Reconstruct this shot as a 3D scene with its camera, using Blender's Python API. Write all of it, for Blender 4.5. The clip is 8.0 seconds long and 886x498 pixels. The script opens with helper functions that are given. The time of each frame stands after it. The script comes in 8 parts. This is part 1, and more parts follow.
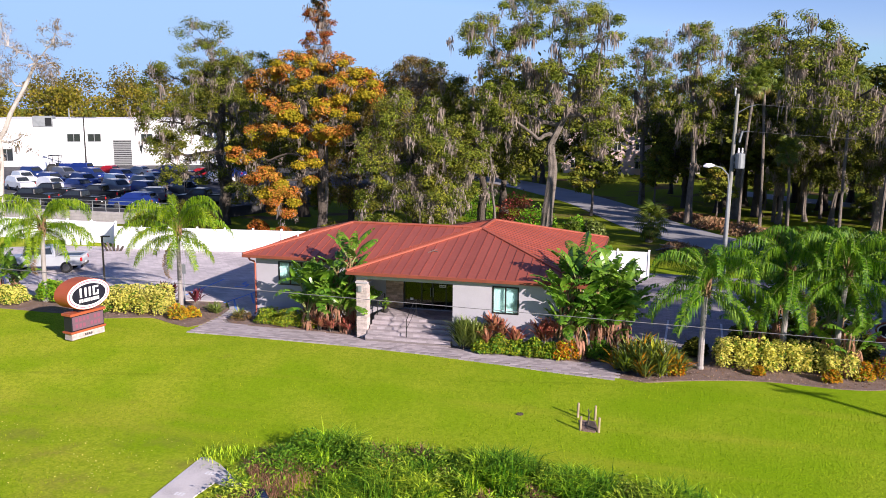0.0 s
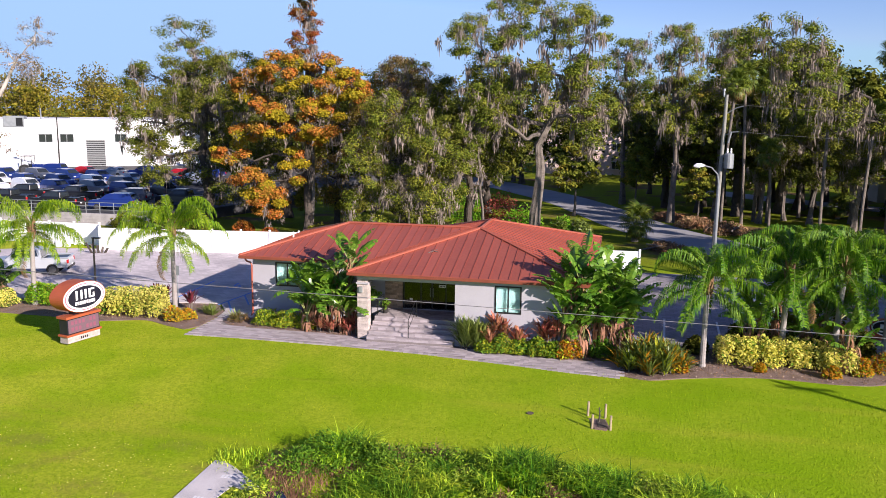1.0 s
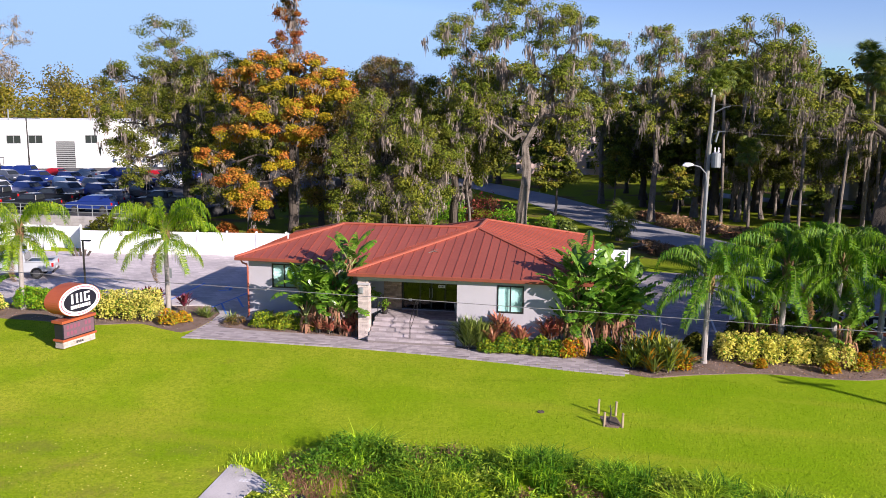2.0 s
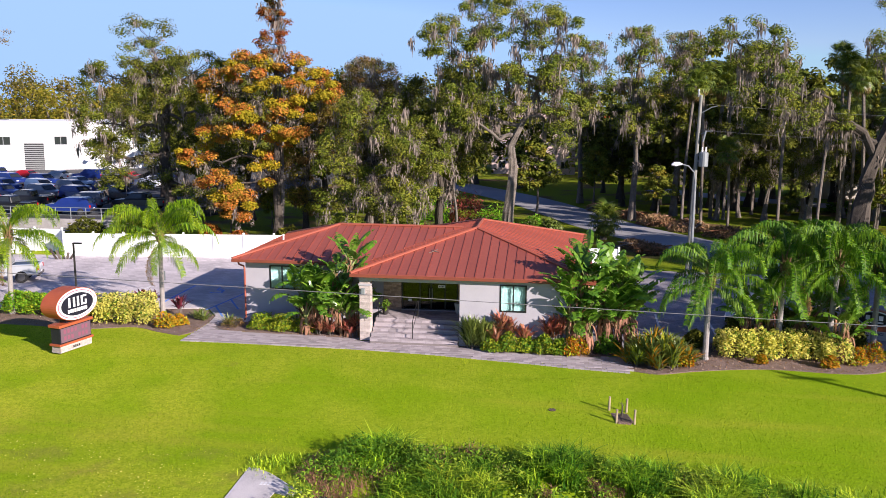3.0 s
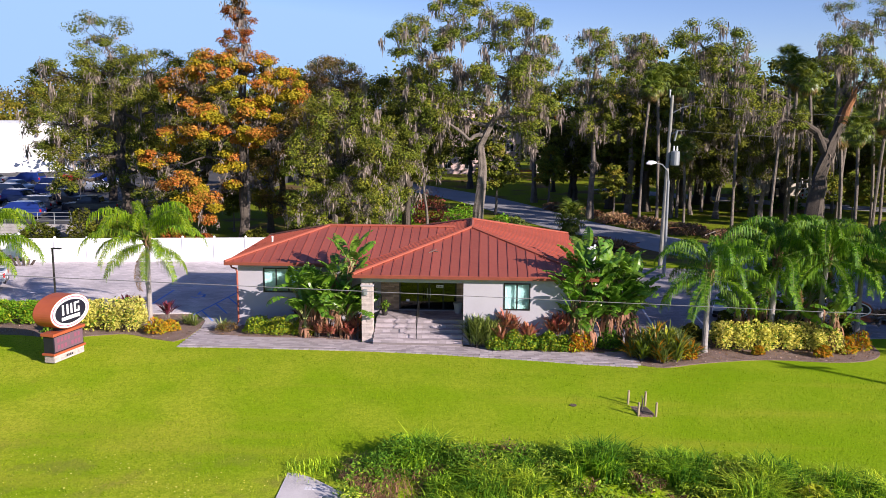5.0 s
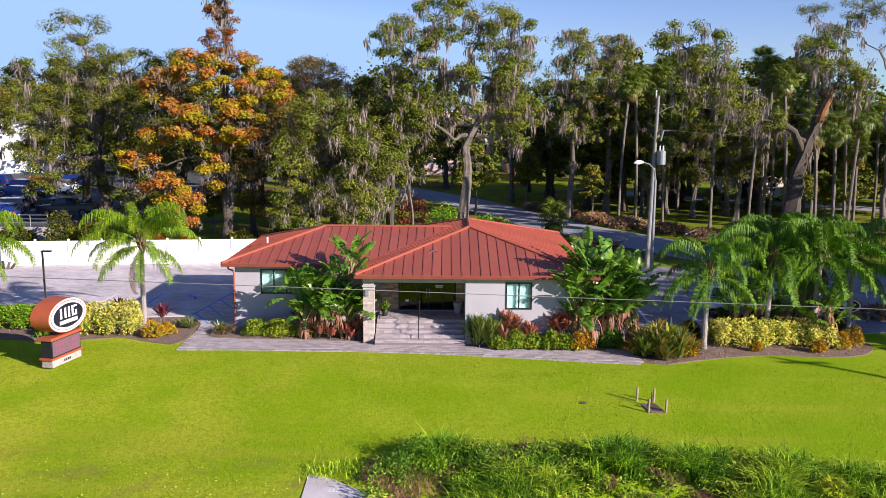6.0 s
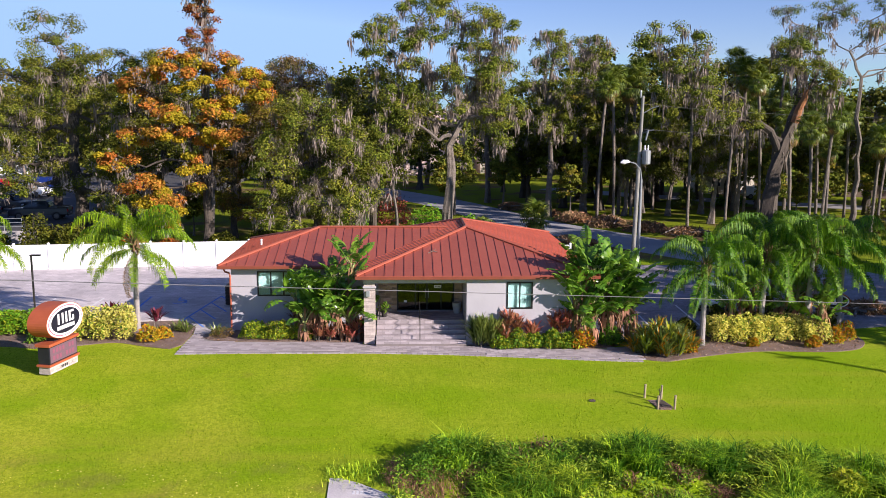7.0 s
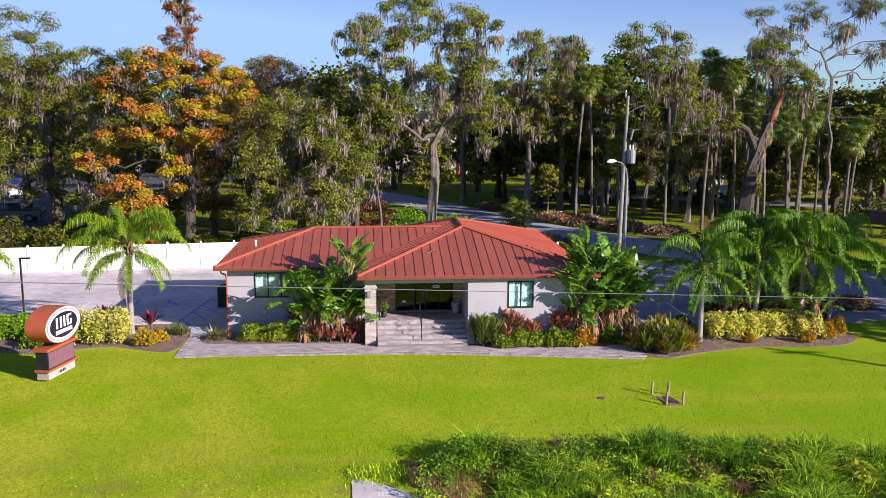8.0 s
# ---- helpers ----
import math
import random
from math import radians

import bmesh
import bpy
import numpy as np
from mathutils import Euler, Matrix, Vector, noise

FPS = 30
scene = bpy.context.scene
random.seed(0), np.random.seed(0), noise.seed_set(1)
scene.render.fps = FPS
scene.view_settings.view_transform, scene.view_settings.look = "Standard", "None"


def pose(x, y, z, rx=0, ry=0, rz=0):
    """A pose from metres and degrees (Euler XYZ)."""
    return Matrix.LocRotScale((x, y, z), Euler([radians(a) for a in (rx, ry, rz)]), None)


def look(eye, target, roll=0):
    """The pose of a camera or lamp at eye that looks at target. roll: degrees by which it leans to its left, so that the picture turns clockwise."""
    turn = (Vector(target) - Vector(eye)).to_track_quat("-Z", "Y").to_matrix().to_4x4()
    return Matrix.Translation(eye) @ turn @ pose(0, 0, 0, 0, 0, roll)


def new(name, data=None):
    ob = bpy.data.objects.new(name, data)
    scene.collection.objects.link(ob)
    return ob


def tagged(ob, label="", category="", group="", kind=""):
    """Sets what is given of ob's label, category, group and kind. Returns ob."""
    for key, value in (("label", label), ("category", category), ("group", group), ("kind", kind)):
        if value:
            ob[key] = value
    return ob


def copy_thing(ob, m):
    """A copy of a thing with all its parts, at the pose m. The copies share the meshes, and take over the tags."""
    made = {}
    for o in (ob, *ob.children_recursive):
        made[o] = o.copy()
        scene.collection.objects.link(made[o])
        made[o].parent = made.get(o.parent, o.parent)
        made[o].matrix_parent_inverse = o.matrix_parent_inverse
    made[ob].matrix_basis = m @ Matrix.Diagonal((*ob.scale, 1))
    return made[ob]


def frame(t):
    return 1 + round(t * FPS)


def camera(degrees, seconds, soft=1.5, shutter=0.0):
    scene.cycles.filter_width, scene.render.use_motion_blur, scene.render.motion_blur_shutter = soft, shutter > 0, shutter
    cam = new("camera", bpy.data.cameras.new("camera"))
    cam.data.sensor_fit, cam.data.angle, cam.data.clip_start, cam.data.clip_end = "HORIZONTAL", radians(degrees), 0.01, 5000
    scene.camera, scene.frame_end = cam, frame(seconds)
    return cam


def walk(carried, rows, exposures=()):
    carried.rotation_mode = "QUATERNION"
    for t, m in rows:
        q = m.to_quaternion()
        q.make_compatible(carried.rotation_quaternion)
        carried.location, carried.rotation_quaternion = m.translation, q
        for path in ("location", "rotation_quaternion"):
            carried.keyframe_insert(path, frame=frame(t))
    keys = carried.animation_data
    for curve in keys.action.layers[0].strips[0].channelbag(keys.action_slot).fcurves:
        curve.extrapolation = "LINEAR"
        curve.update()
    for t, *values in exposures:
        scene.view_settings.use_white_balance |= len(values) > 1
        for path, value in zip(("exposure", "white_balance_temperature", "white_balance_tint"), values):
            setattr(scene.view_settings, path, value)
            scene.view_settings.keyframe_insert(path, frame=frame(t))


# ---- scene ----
cam = camera(56.0, 8.0, soft=0.6)
PATH = [
    (0, (14.577, -38.723, 11.453), (14.081, -36.815, 11.115), 0.4),
    (0.5, (13.828, -38.91, 11.432), (13.367, -36.994, 11.095), 0.4),
    (1, (13.035, -39.09, 11.417), (12.61, -37.165, 11.081), 0.5),
    (2.5, (10.496, -39.559, 11.352), (10.189, -37.611, 11.019), 0.4),
    (3, (9.621, -39.709, 11.332), (9.354, -37.755, 11.0), 0.4),
    (3.5, (8.714, -39.843, 11.312), (8.49, -37.883, 10.98), 0.4),
    (4, (7.783, -39.968, 11.292), (7.602, -38.004, 10.961), 0.4),
    (4.5, (6.832, -40.046, 11.271), (6.696, -38.078, 10.941), 0.4),
    (6, (4.01, -40.146, 11.183), (4.006, -38.173, 10.857), 0.4),
    (6.5, (3.062, -40.135, 11.165), (3.103, -38.162, 10.84), 0.4),
    (7, (2.108, -40.075, 11.15), (2.195, -38.104, 10.826), 0.3),
    (7.5, (1.138, -39.996, 11.127), (1.27, -38.027, 10.803), 0.3),
    (8, (0.158, -39.903, 11.102), (0.338, -37.937, 10.779), 0.3),
]
walk(cam, [(t, look(eye, target, roll)) for t, eye, target, roll in PATH])

# world, sun, exposure
scene.view_settings.exposure = 0.95
SUN_AZ = Vector((0.82, -0.57, 0.0)).normalized()
SUN_EL = radians(22.0)
world = bpy.data.worlds.new("sky")
scene.world = world
world.use_nodes = True
wn = world.node_tree
sky = wn.nodes.new("ShaderNodeTexSky")
sky.sky_type = 'NISHITA'
sky.sun_disc = False
sky.sun_elevation = SUN_EL
sky.sun_rotation = math.atan2(SUN_AZ.x, SUN_AZ.y)
sky.air_density, sky.dust_density, sky.ozone_density = 0.9, 0.0, 1.6
wn.nodes["Background"].inputs["Strength"].default_value = 0.051
tint = wn.nodes.new("ShaderNodeMix")
tint.data_type, tint.blend_type = 'RGBA', 'MULTIPLY'
tint.inputs[0].default_value = 1.0
tint.inputs[7].default_value = (1.0, 1.07, 1.56, 1)
wn.links.new(sky.outputs[0], tint.inputs[6])
haze = wn.nodes.new("ShaderNodeMix")
haze.data_type, haze.blend_type = 'RGBA', 'DARKEN'
haze.inputs[0].default_value = 1.0
haze.inputs[7].default_value = (4.3, 6.6, 10.7, 1)
wn.links.new(tint.outputs[2], haze.inputs[6])
wn.links.new(haze.outputs[2], wn.nodes["Background"].inputs["Color"])
sun = new("sun", bpy.data.lights.new("sun", 'SUN'))
sun.data.energy, sun.data.angle, sun.data.color = 5.0, radians(0.53), (1.0, 0.875, 0.815)
sun_dir = Vector((SUN_AZ.x * math.cos(SUN_EL), SUN_AZ.y * math.cos(SUN_EL), math.sin(SUN_EL)))
sun.matrix_world = look(sun_dir * 60, (0, 0, 0))

# ---- materials ----
def mat(name, base, rough=0.7, metal=0.0, spec=0.4, blotch=None, grain=None, bump=None, vary=0.0, island=0.0,
        leafy=0.0, glass=False, coat=0.0, brick=None):
    """A node material. blotch and grain: (size in 1/m, second colour, amount); bump: (size in 1/m, depth);
    vary: value spread from object to object; island: value spread from piece to piece; leafy: share of light let through."""
    m = bpy.data.materials.new(name)
    m.use_nodes = True
    t = m.node_tree
    n, l = t.nodes, t.links
    bsdf = n["Principled BSDF"]
    geo = n.new("ShaderNodeNewGeometry")
    col = n.new("ShaderNodeRGB")
    col.outputs[0].default_value = (*base, 1)
    out = col.outputs[0]
    for spec_, lo, hi in ((blotch, 0.42, 0.62), (grain, 0.38, 0.66)):
        if spec_:
            size, second, amount = spec_
            tex = n.new("ShaderNodeTexNoise")
            tex.inputs["Scale"].default_value = size
            tex.inputs["Detail"].default_value = 4
            l.new(geo.outputs["Position"], tex.inputs["Vector"])
            ramp = n.new("ShaderNodeMapRange")
            ramp.inputs["From Min"].default_value, ramp.inputs["From Max"].default_value = lo, hi
            ramp.inputs["To Max"].default_value = amount
            l.new(tex.outputs["Fac"], ramp.inputs["Value"])
            mix = n.new("ShaderNodeMix")
            mix.data_type = 'RGBA'
            l.new(ramp.outputs[0], mix.inputs[0])
            l.new(out, mix.inputs[6])
            mix.inputs[7].default_value = (*second, 1)
            out = mix.outputs[2]
    if brick:
        width, depth, dark, light = brick
        tex = n.new("ShaderNodeTexBrick")
        tex.inputs["Scale"].default_value = 1.0
        tex.inputs["Brick Width"].default_value, tex.inputs["Row Height"].default_value = width, depth
        tex.inputs["Mortar Size"].default_value = 0.012
        tex.inputs["Color1"].default_value, tex.inputs["Color2"].default_value = (light, light, light, 1), (1, 1, 1, 1)
        tex.inputs["Mortar"].default_value = (dark, dark, dark, 1)
        l.new(geo.outputs["Position"], tex.inputs["Vector"])
        mul = n.new("ShaderNodeMix")
        mul.data_type, mul.blend_type = 'RGBA', 'MULTIPLY'
        mul.inputs[0].default_value = 1.0
        l.new(out, mul.inputs[6])
        l.new(tex.outputs["Color"], mul.inputs[7])
        out = mul.outputs[2]
    for amount, kind in ((vary, "object"), (island, "island")):
        if amount:
            if kind == "object":
                rnd = n.new("ShaderNodeObjectInfo").outputs["Random"]
            else:
                rnd = geo.outputs["Random Per Island"]
            rng = n.new("ShaderNodeMapRange")
            rng.inputs["To Min"].default_value, rng.inputs["To Max"].default_value = 1 - amount, 1 + amount
            l.new(rnd, rng.inputs["Value"])
            hsv = n.new("ShaderNodeHueSaturation")
            l.new(out, hsv.inputs["Color"])
            l.new(rng.outputs[0], hsv.inputs["Value"])
            if kind == "island":
                hue = n.new("ShaderNodeMapRange")
                hue.inputs["To Min"].default_value, hue.inputs["To Max"].default_value = 0.5 + 0.05 * amount, 0.5 - 0.05 * amount
                l.new(rnd, hue.inputs["Value"])
                l.new(hue.outputs[0], hsv.inputs["Hue"])
            out = hsv.outputs[0]
    l.new(out, bsdf.inputs["Base Color"])
    bsdf.inputs["Roughness"].default_value = rough
    bsdf.inputs["Metallic"].default_value = metal
    bsdf.inputs["Specular IOR Level"].default_value = spec
    bsdf.inputs["Coat Weight"].default_value = coat
    if glass:
        bsdf.inputs["Transmission Weight"].default_value = 1.0
    if bump:
        tex = n.new("ShaderNodeTexNoise")
        tex.inputs["Scale"].default_value = bump[0]
        tex.inputs["Detail"].default_value = 6
        l.new(geo.outputs["Position"], tex.inputs["Vector"])
        bp = n.new("ShaderNodeBump")
        bp.inputs["Distance"].default_value = bump[1]
        l.new(tex.outputs["Fac"], bp.inputs["Height"])
        l.new(bp.outputs[0], bsdf.inputs["Normal"])
    if leafy:
        tr = n.new("ShaderNodeBsdfTranslucent")
        l.new(out, tr.inputs["Color"])
        mx = n.new("ShaderNodeMixShader")
        mx.inputs[0].default_value = leafy
        l.new(bsdf.outputs[0], mx.inputs[1])
        l.new(tr.outputs[0], mx.inputs[2])
        l.new(mx.outputs[0], n["Material Output"].inputs["Surface"])
    return m


def ground_mat():
    """Mown lawn in front of and round the house, thin grass with leaf litter under the trees behind."""
    m = mat("lawn_and_litter", (0.15, 0.235, 0.018), rough=0.95, spec=0.06, bump=(14.0, 0.045))
    t = m.node_tree
    n, l = t.nodes, t.links
    bsdf = n["Principled BSDF"]
    geo = n.new("ShaderNodeNewGeometry")

    def noise_at(size, lo, hi, detail=5, stretch=None):
        tex = n.new("ShaderNodeTexNoise")
        tex.inputs["Scale"].default_value = size
        tex.inputs["Detail"].default_value = detail
        src = geo.outputs["Position"]
        if stretch:
            mp = n.new("ShaderNodeMapping")
            mp.inputs["Scale"].default_value = stretch
            l.new(src, mp.inputs["Vector"])
            src = mp.outputs[0]
        l.new(src, tex.inputs["Vector"])
        r = n.new("ShaderNodeMapRange")
        r.inputs["From Min"].default_value, r.inputs["From Max"].default_value = lo, hi
        l.new(tex.outputs["Fac"], r.inputs["Value"])
        return r.outputs[0]

    def mixed(fac, a, b):
        x = n.new("ShaderNodeMix")
        x.data_type = 'RGBA'
        l.new(fac, x.inputs[0])
        for value, slot in ((a, 6), (b, 7)):
            if isinstance(value, tuple):
                x.inputs[slot].default_value = (*value, 1)
            else:
                l.new(value, x.inputs[slot])
        return x.outputs[2]

    def times(a, k):
        x = n.new("ShaderNodeMath")
        x.operation = 'MULTIPLY'
        l.new(a, x.inputs[0])
        if isinstance(k, float):
            x.inputs[1].default_value = k
        else:
            l.new(k, x.inputs[1])
        return x.outputs[0]

    lawn = mixed(noise_at(0.22, 0.40, 0.62), (0.238, 0.360, 0.008), (0.405, 0.432, 0.034))
    lawn = mixed(times(noise_at(0.12, 0.48, 0.70, stretch=(0.35, 1.6, 1)), 0.55), lawn, (0.44, 0.42, 0.045))
    lawn = mixed(times(noise_at(4.5, 0.46, 0.62), 0.38), lawn, (0.125, 0.215, 0.003))
    lawn = mixed(times(noise_at(11.0, 0.44, 0.60), 0.42), lawn, (0.10, 0.18, 0.004))
    lawn = mixed(times(noise_at(55.0, 0.46, 0.58), 0.4), lawn, (0.33, 0.41, 0.012))
    lawn = mixed(times(noise_at(0.55, 0.67, 0.73), 0.30), lawn, (0.19, 0.13, 0.04))
    bare = n.new("ShaderNodeSeparateXYZ")
    l.new(geo.outputs["Position"], bare.inputs[0])
    east = n.new("ShaderNodeMapRange")
    east.inputs["From Min"].default_value, east.inputs["From Max"].default_value = -10.0, 16.0
    l.new(bare.outputs["X"], east.inputs["Value"])
    lawn = mixed(times(east.outputs[0], 0.55), lawn, (0.160, 0.295, 0.004))
    lawn = mixed(times(noise_at(0.28, 0.56, 0.68, stretch=(0.18, 1.9, 1)), 0.28), lawn, (0.38, 0.34, 0.04))
    south = n.new("ShaderNodeMapRange")
    south.inputs["From Min"].default_value, south.inputs["From Max"].default_value = -11.5, -13.6
    l.new(bare.outputs["Y"], south.inputs["Value"])
    lawn = mixed(times(times(south.outputs[0], noise_at(0.8, 0.50, 0.66)), 0.35), lawn, (0.20, 0.145, 0.05))
    litter = mixed(noise_at(0.16, 0.52, 0.62), (0.195, 0.245, 0.010), (0.16, 0.105, 0.05))
    litter = mixed(times(noise_at(7.0, 0.4, 0.65), 0.45), litter, (0.06, 0.055, 0.022))
    sep = n.new("ShaderNodeSeparateXYZ")
    l.new(geo.outputs["Position"], sep.inputs[0])
    back = n.new("ShaderNodeMapRange")
    back.inputs["From Min"].default_value, back.inputs["From Max"].default_value = 21.0, 25.0
    l.new(sep.outputs["Y"], back.inputs["Value"])
    l.new(mixed(back.outputs[0], lawn, litter), bsdf.inputs["Base Color"])
    return m


M_GROUND = ground_mat()
M_STUCCO = mat("white_stucco", (0.39, 0.375, 0.415), 0.85, blotch=(0.8, (0.34, 0.325, 0.36), 0.6), grain=(30, (0.44, 0.425, 0.46), 0.4), bump=(70, 0.006))
M_ROOF = mat("terracotta_metal_roof", (0.46, 0.120, 0.078), 0.40, metal=0.45, spec=0.5, blotch=(0.7, (0.41, 0.105, 0.07), 0.6), grain=(6, (0.50, 0.14, 0.088), 0.5), vary=0.10, bump=(2.5, 0.01))
M_TRIM = mat("copper_coloured_trim", (0.36, 0.098, 0.060), 0.4, spec=0.5, blotch=(1.2, (0.30, 0.085, 0.05), 0.6), vary=0.06)
M_GUTTER = mat("brown_gutter_metal", (0.22, 0.06, 0.036), 0.4, blotch=(2, (0.17, 0.045, 0.03), 0.6))
M_BLACK = mat("black_frame_metal", (0.012, 0.012, 0.014), 0.35, grain=(20, (0.03, 0.03, 0.03), 0.4))
M_GLASS = mat("window_glass", (0.78, 0.93, 0.92), 0.02, glass=True)
M_DOORGLASS = mat("dark_tinted_glass", (0.16, 0.18, 0.17), 0.02, glass=True)
M_BLIND = mat("pale_blind", (0.36, 0.50, 0.51), 0.8, blotch=(1.5, (0.30, 0.43, 0.45), 0.5), bump=(4, 0.01))
# near-black colour stands in for the shade inside the rooms
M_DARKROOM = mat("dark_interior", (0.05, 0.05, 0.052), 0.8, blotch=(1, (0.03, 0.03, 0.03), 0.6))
M_SOFFIT = mat("soffit_board", (0.36, 0.24, 0.19), 0.7, blotch=(3, (0.30, 0.2, 0.16), 0.5))
M_STONE = mat("stacked_ledge_stone", (0.44, 0.29, 0.19), 0.85, blotch=(5, (0.30, 0.185, 0.115), 0.8), grain=(30, (0.5, 0.42, 0.36), 0.5), vary=0.3, bump=(25, 0.02))
M_STONE_PALE = mat("pale_ledge_stone", (0.46, 0.385, 0.36), 0.85, blotch=(5, (0.33, 0.27, 0.25), 0.7), grain=(30, (0.56, 0.50, 0.47), 0.5), vary=0.18, bump=(25, 0.02))
M_PAVER = mat("grey_paver", (0.35, 0.30, 0.32), 0.85, blotch=(1.1, (0.29, 0.25, 0.268), 0.7), grain=(40, (0.41, 0.375, 0.385), 0.5), vary=0.22, bump=(60, 0.006))
M_PAVERS = mat("grey_pavers_joined", (0.345, 0.296, 0.315), 0.85, blotch=(1.1, (0.29, 0.25, 0.265), 0.7), grain=(40, (0.41, 0.375, 0.385), 0.5), island=0.22, bump=(60, 0.006))
M_JOINT = mat("joint_sand", (0.22, 0.19, 0.185), 0.95, grain=(30, (0.16, 0.14, 0.13), 0.6), bump=(40, 0.01))
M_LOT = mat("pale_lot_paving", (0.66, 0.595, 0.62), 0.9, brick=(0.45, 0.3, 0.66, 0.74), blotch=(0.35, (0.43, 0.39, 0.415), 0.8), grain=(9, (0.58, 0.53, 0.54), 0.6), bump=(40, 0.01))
# darker copy of the lot paving, with the palms' shade put into its colour
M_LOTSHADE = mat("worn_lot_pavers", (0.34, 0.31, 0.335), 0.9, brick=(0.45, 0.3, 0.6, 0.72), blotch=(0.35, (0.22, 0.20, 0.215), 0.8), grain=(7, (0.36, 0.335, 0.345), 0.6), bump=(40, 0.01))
M_ASPHALT = mat("worn_asphalt", (0.29, 0.285, 0.30), 0.9, blotch=(0.3, (0.235, 0.23, 0.245), 0.8), grain=(14, (0.35, 0.34, 0.35), 0.5), bump=(50, 0.01))
M_TARMAC = mat("dark_sales_lot_asphalt", (0.06, 0.06, 0.066), 0.9, blotch=(0.3, (0.045, 0.045, 0.05), 0.8), grain=(14, (0.085, 0.085, 0.09), 0.5), bump=(50, 0.01))
M_BLUE = mat("blue_road_paint", (0.09, 0.24, 0.68), 0.7, grain=(9, (0.2, 0.32, 0.6), 0.6))
M_WHITEPAINT = mat("white_road_paint", (0.68, 0.68, 0.70), 0.7, grain=(9, (0.5, 0.48, 0.48), 0.6))
M_VINYL = mat("white_vinyl", (0.80, 0.80, 0.82), 0.45, blotch=(0.6, (0.72, 0.72, 0.74), 0.5), vary=0.03)
M_MULCH = mat("grey_brown_mulch", (0.235, 0.155, 0.125), 0.95, blotch=(1.5, (0.30, 0.21, 0.185), 0.8), grain=(22, (0.13, 0.095, 0.075), 0.8), bump=(18, 0.09))
M_CONCRETE = mat("grey_concrete", (0.37, 0.345, 0.35), 0.9, blotch=(0.9, (0.25, 0.235, 0.235), 0.8), grain=(18, (0.44, 0.42, 0.41), 0.5), bump=(30, 0.01))
M_WATER = mat("dark_ditch_water", (0.012, 0.02, 0.05), 0.06, spec=0.6, bump=(6, 0.01))
M_BARK = mat("grey_bark", (0.16, 0.135, 0.115), 0.95, blotch=(2.2, (0.085, 0.068, 0.057), 0.8), grain=(16, (0.26, 0.225, 0.195), 0.6), bump=(14, 0.08))
M_BARKDARK = mat("dark_bark", (0.075, 0.06, 0.05), 0.95, blotch=(2, (0.045, 0.036, 0.03), 0.8), grain=(16, (0.13, 0.11, 0.09), 0.5), bump=(14, 0.08))
M_BARKPALE = mat("pale_bare_bark", (0.46, 0.42, 0.38), 0.9, blotch=(2, (0.33, 0.29, 0.26), 0.8), grain=(16, (0.55, 0.51, 0.47), 0.5), bump=(16, 0.05))
M_PALMTRUNK = mat("pale_palm_trunk", (0.30, 0.275, 0.265), 0.9, blotch=(3, (0.22, 0.195, 0.185), 0.7), grain=(20, (0.36, 0.33, 0.31), 0.5), bump=(22, 0.02))
M_BOOT = mat("brown_palm_boots", (0.25, 0.15, 0.075), 0.9, blotch=(6, (0.14, 0.085, 0.05), 0.8), bump=(18, 0.05))
M_TORN = mat("torn_orange_wood", (0.30, 0.13, 0.055), 0.9, blotch=(2, (0.2, 0.085, 0.04), 0.8), bump=(9, 0.08))


def leaf(name, base, second, island=0.45, leafy=0.24, rough=0.65, spec=0.12, vary=0.12):
    return mat(name, base, rough, spec=spec, blotch=(0.45, second, 0.75), island=island, leafy=leafy, vary=vary)


L_OAK = leaf("oak_leaves", (0.115, 0.150, 0.016), (0.205, 0.213, 0.026), leafy=0.10)
L_OAKDARK = leaf("dark_oak_leaves", (0.072, 0.087, 0.010), (0.135, 0.135, 0.015), leafy=0.08)
L_GUM = leaf("orange_sweetgum_leaves", (0.42, 0.18, 0.03), (0.42, 0.26, 0.035), island=0.6)
L_GUMRED = leaf("rust_red_leaves", (0.29, 0.085, 0.022), (0.36, 0.15, 0.02), island=0.4)
L_GUMYELLOW = leaf("golden_sweetgum_leaves", (0.42, 0.32, 0.02), (0.30, 0.28, 0.02))
L_YELLOW = leaf("yellow_green_leaves", (0.20, 0.19, 0.022), (0.26, 0.20, 0.022))
L_RUSTY = leaf("rusty_thin_leaves", (0.19, 0.115, 0.035), (0.13, 0.12, 0.03))
L_BROWNISH = leaf("far_wood_leaves", (0.135, 0.125, 0.028), (0.21, 0.15, 0.03))
L_MOSS = mat("spanish_moss", (0.29, 0.24, 0.205), 0.95, spec=0.1, blotch=(0.6, (0.22, 0.19, 0.16), 0.7), island=0.3, leafy=0.25)
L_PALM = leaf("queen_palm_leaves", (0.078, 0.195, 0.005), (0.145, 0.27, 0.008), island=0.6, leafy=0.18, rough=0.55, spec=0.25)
# brighter copy of the queen palm leaves, sunlight put into the colour
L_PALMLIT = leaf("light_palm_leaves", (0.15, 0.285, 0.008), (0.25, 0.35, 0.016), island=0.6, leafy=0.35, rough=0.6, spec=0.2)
L_PALMDEAD = leaf("dry_palm_leaves", (0.30, 0.19, 0.075), (0.22, 0.14, 0.06))
L_SABAL = leaf("cabbage_palm_leaves", (0.115, 0.165, 0.018), (0.21, 0.235, 0.03), island=0.4, rough=0.4, spec=0.4)
L_BANANA = leaf("broad_glossy_leaves", (0.095, 0.215, 0.018), (0.16, 0.285, 0.024), island=0.3, leafy=0.3, rough=0.3, spec=0.5)
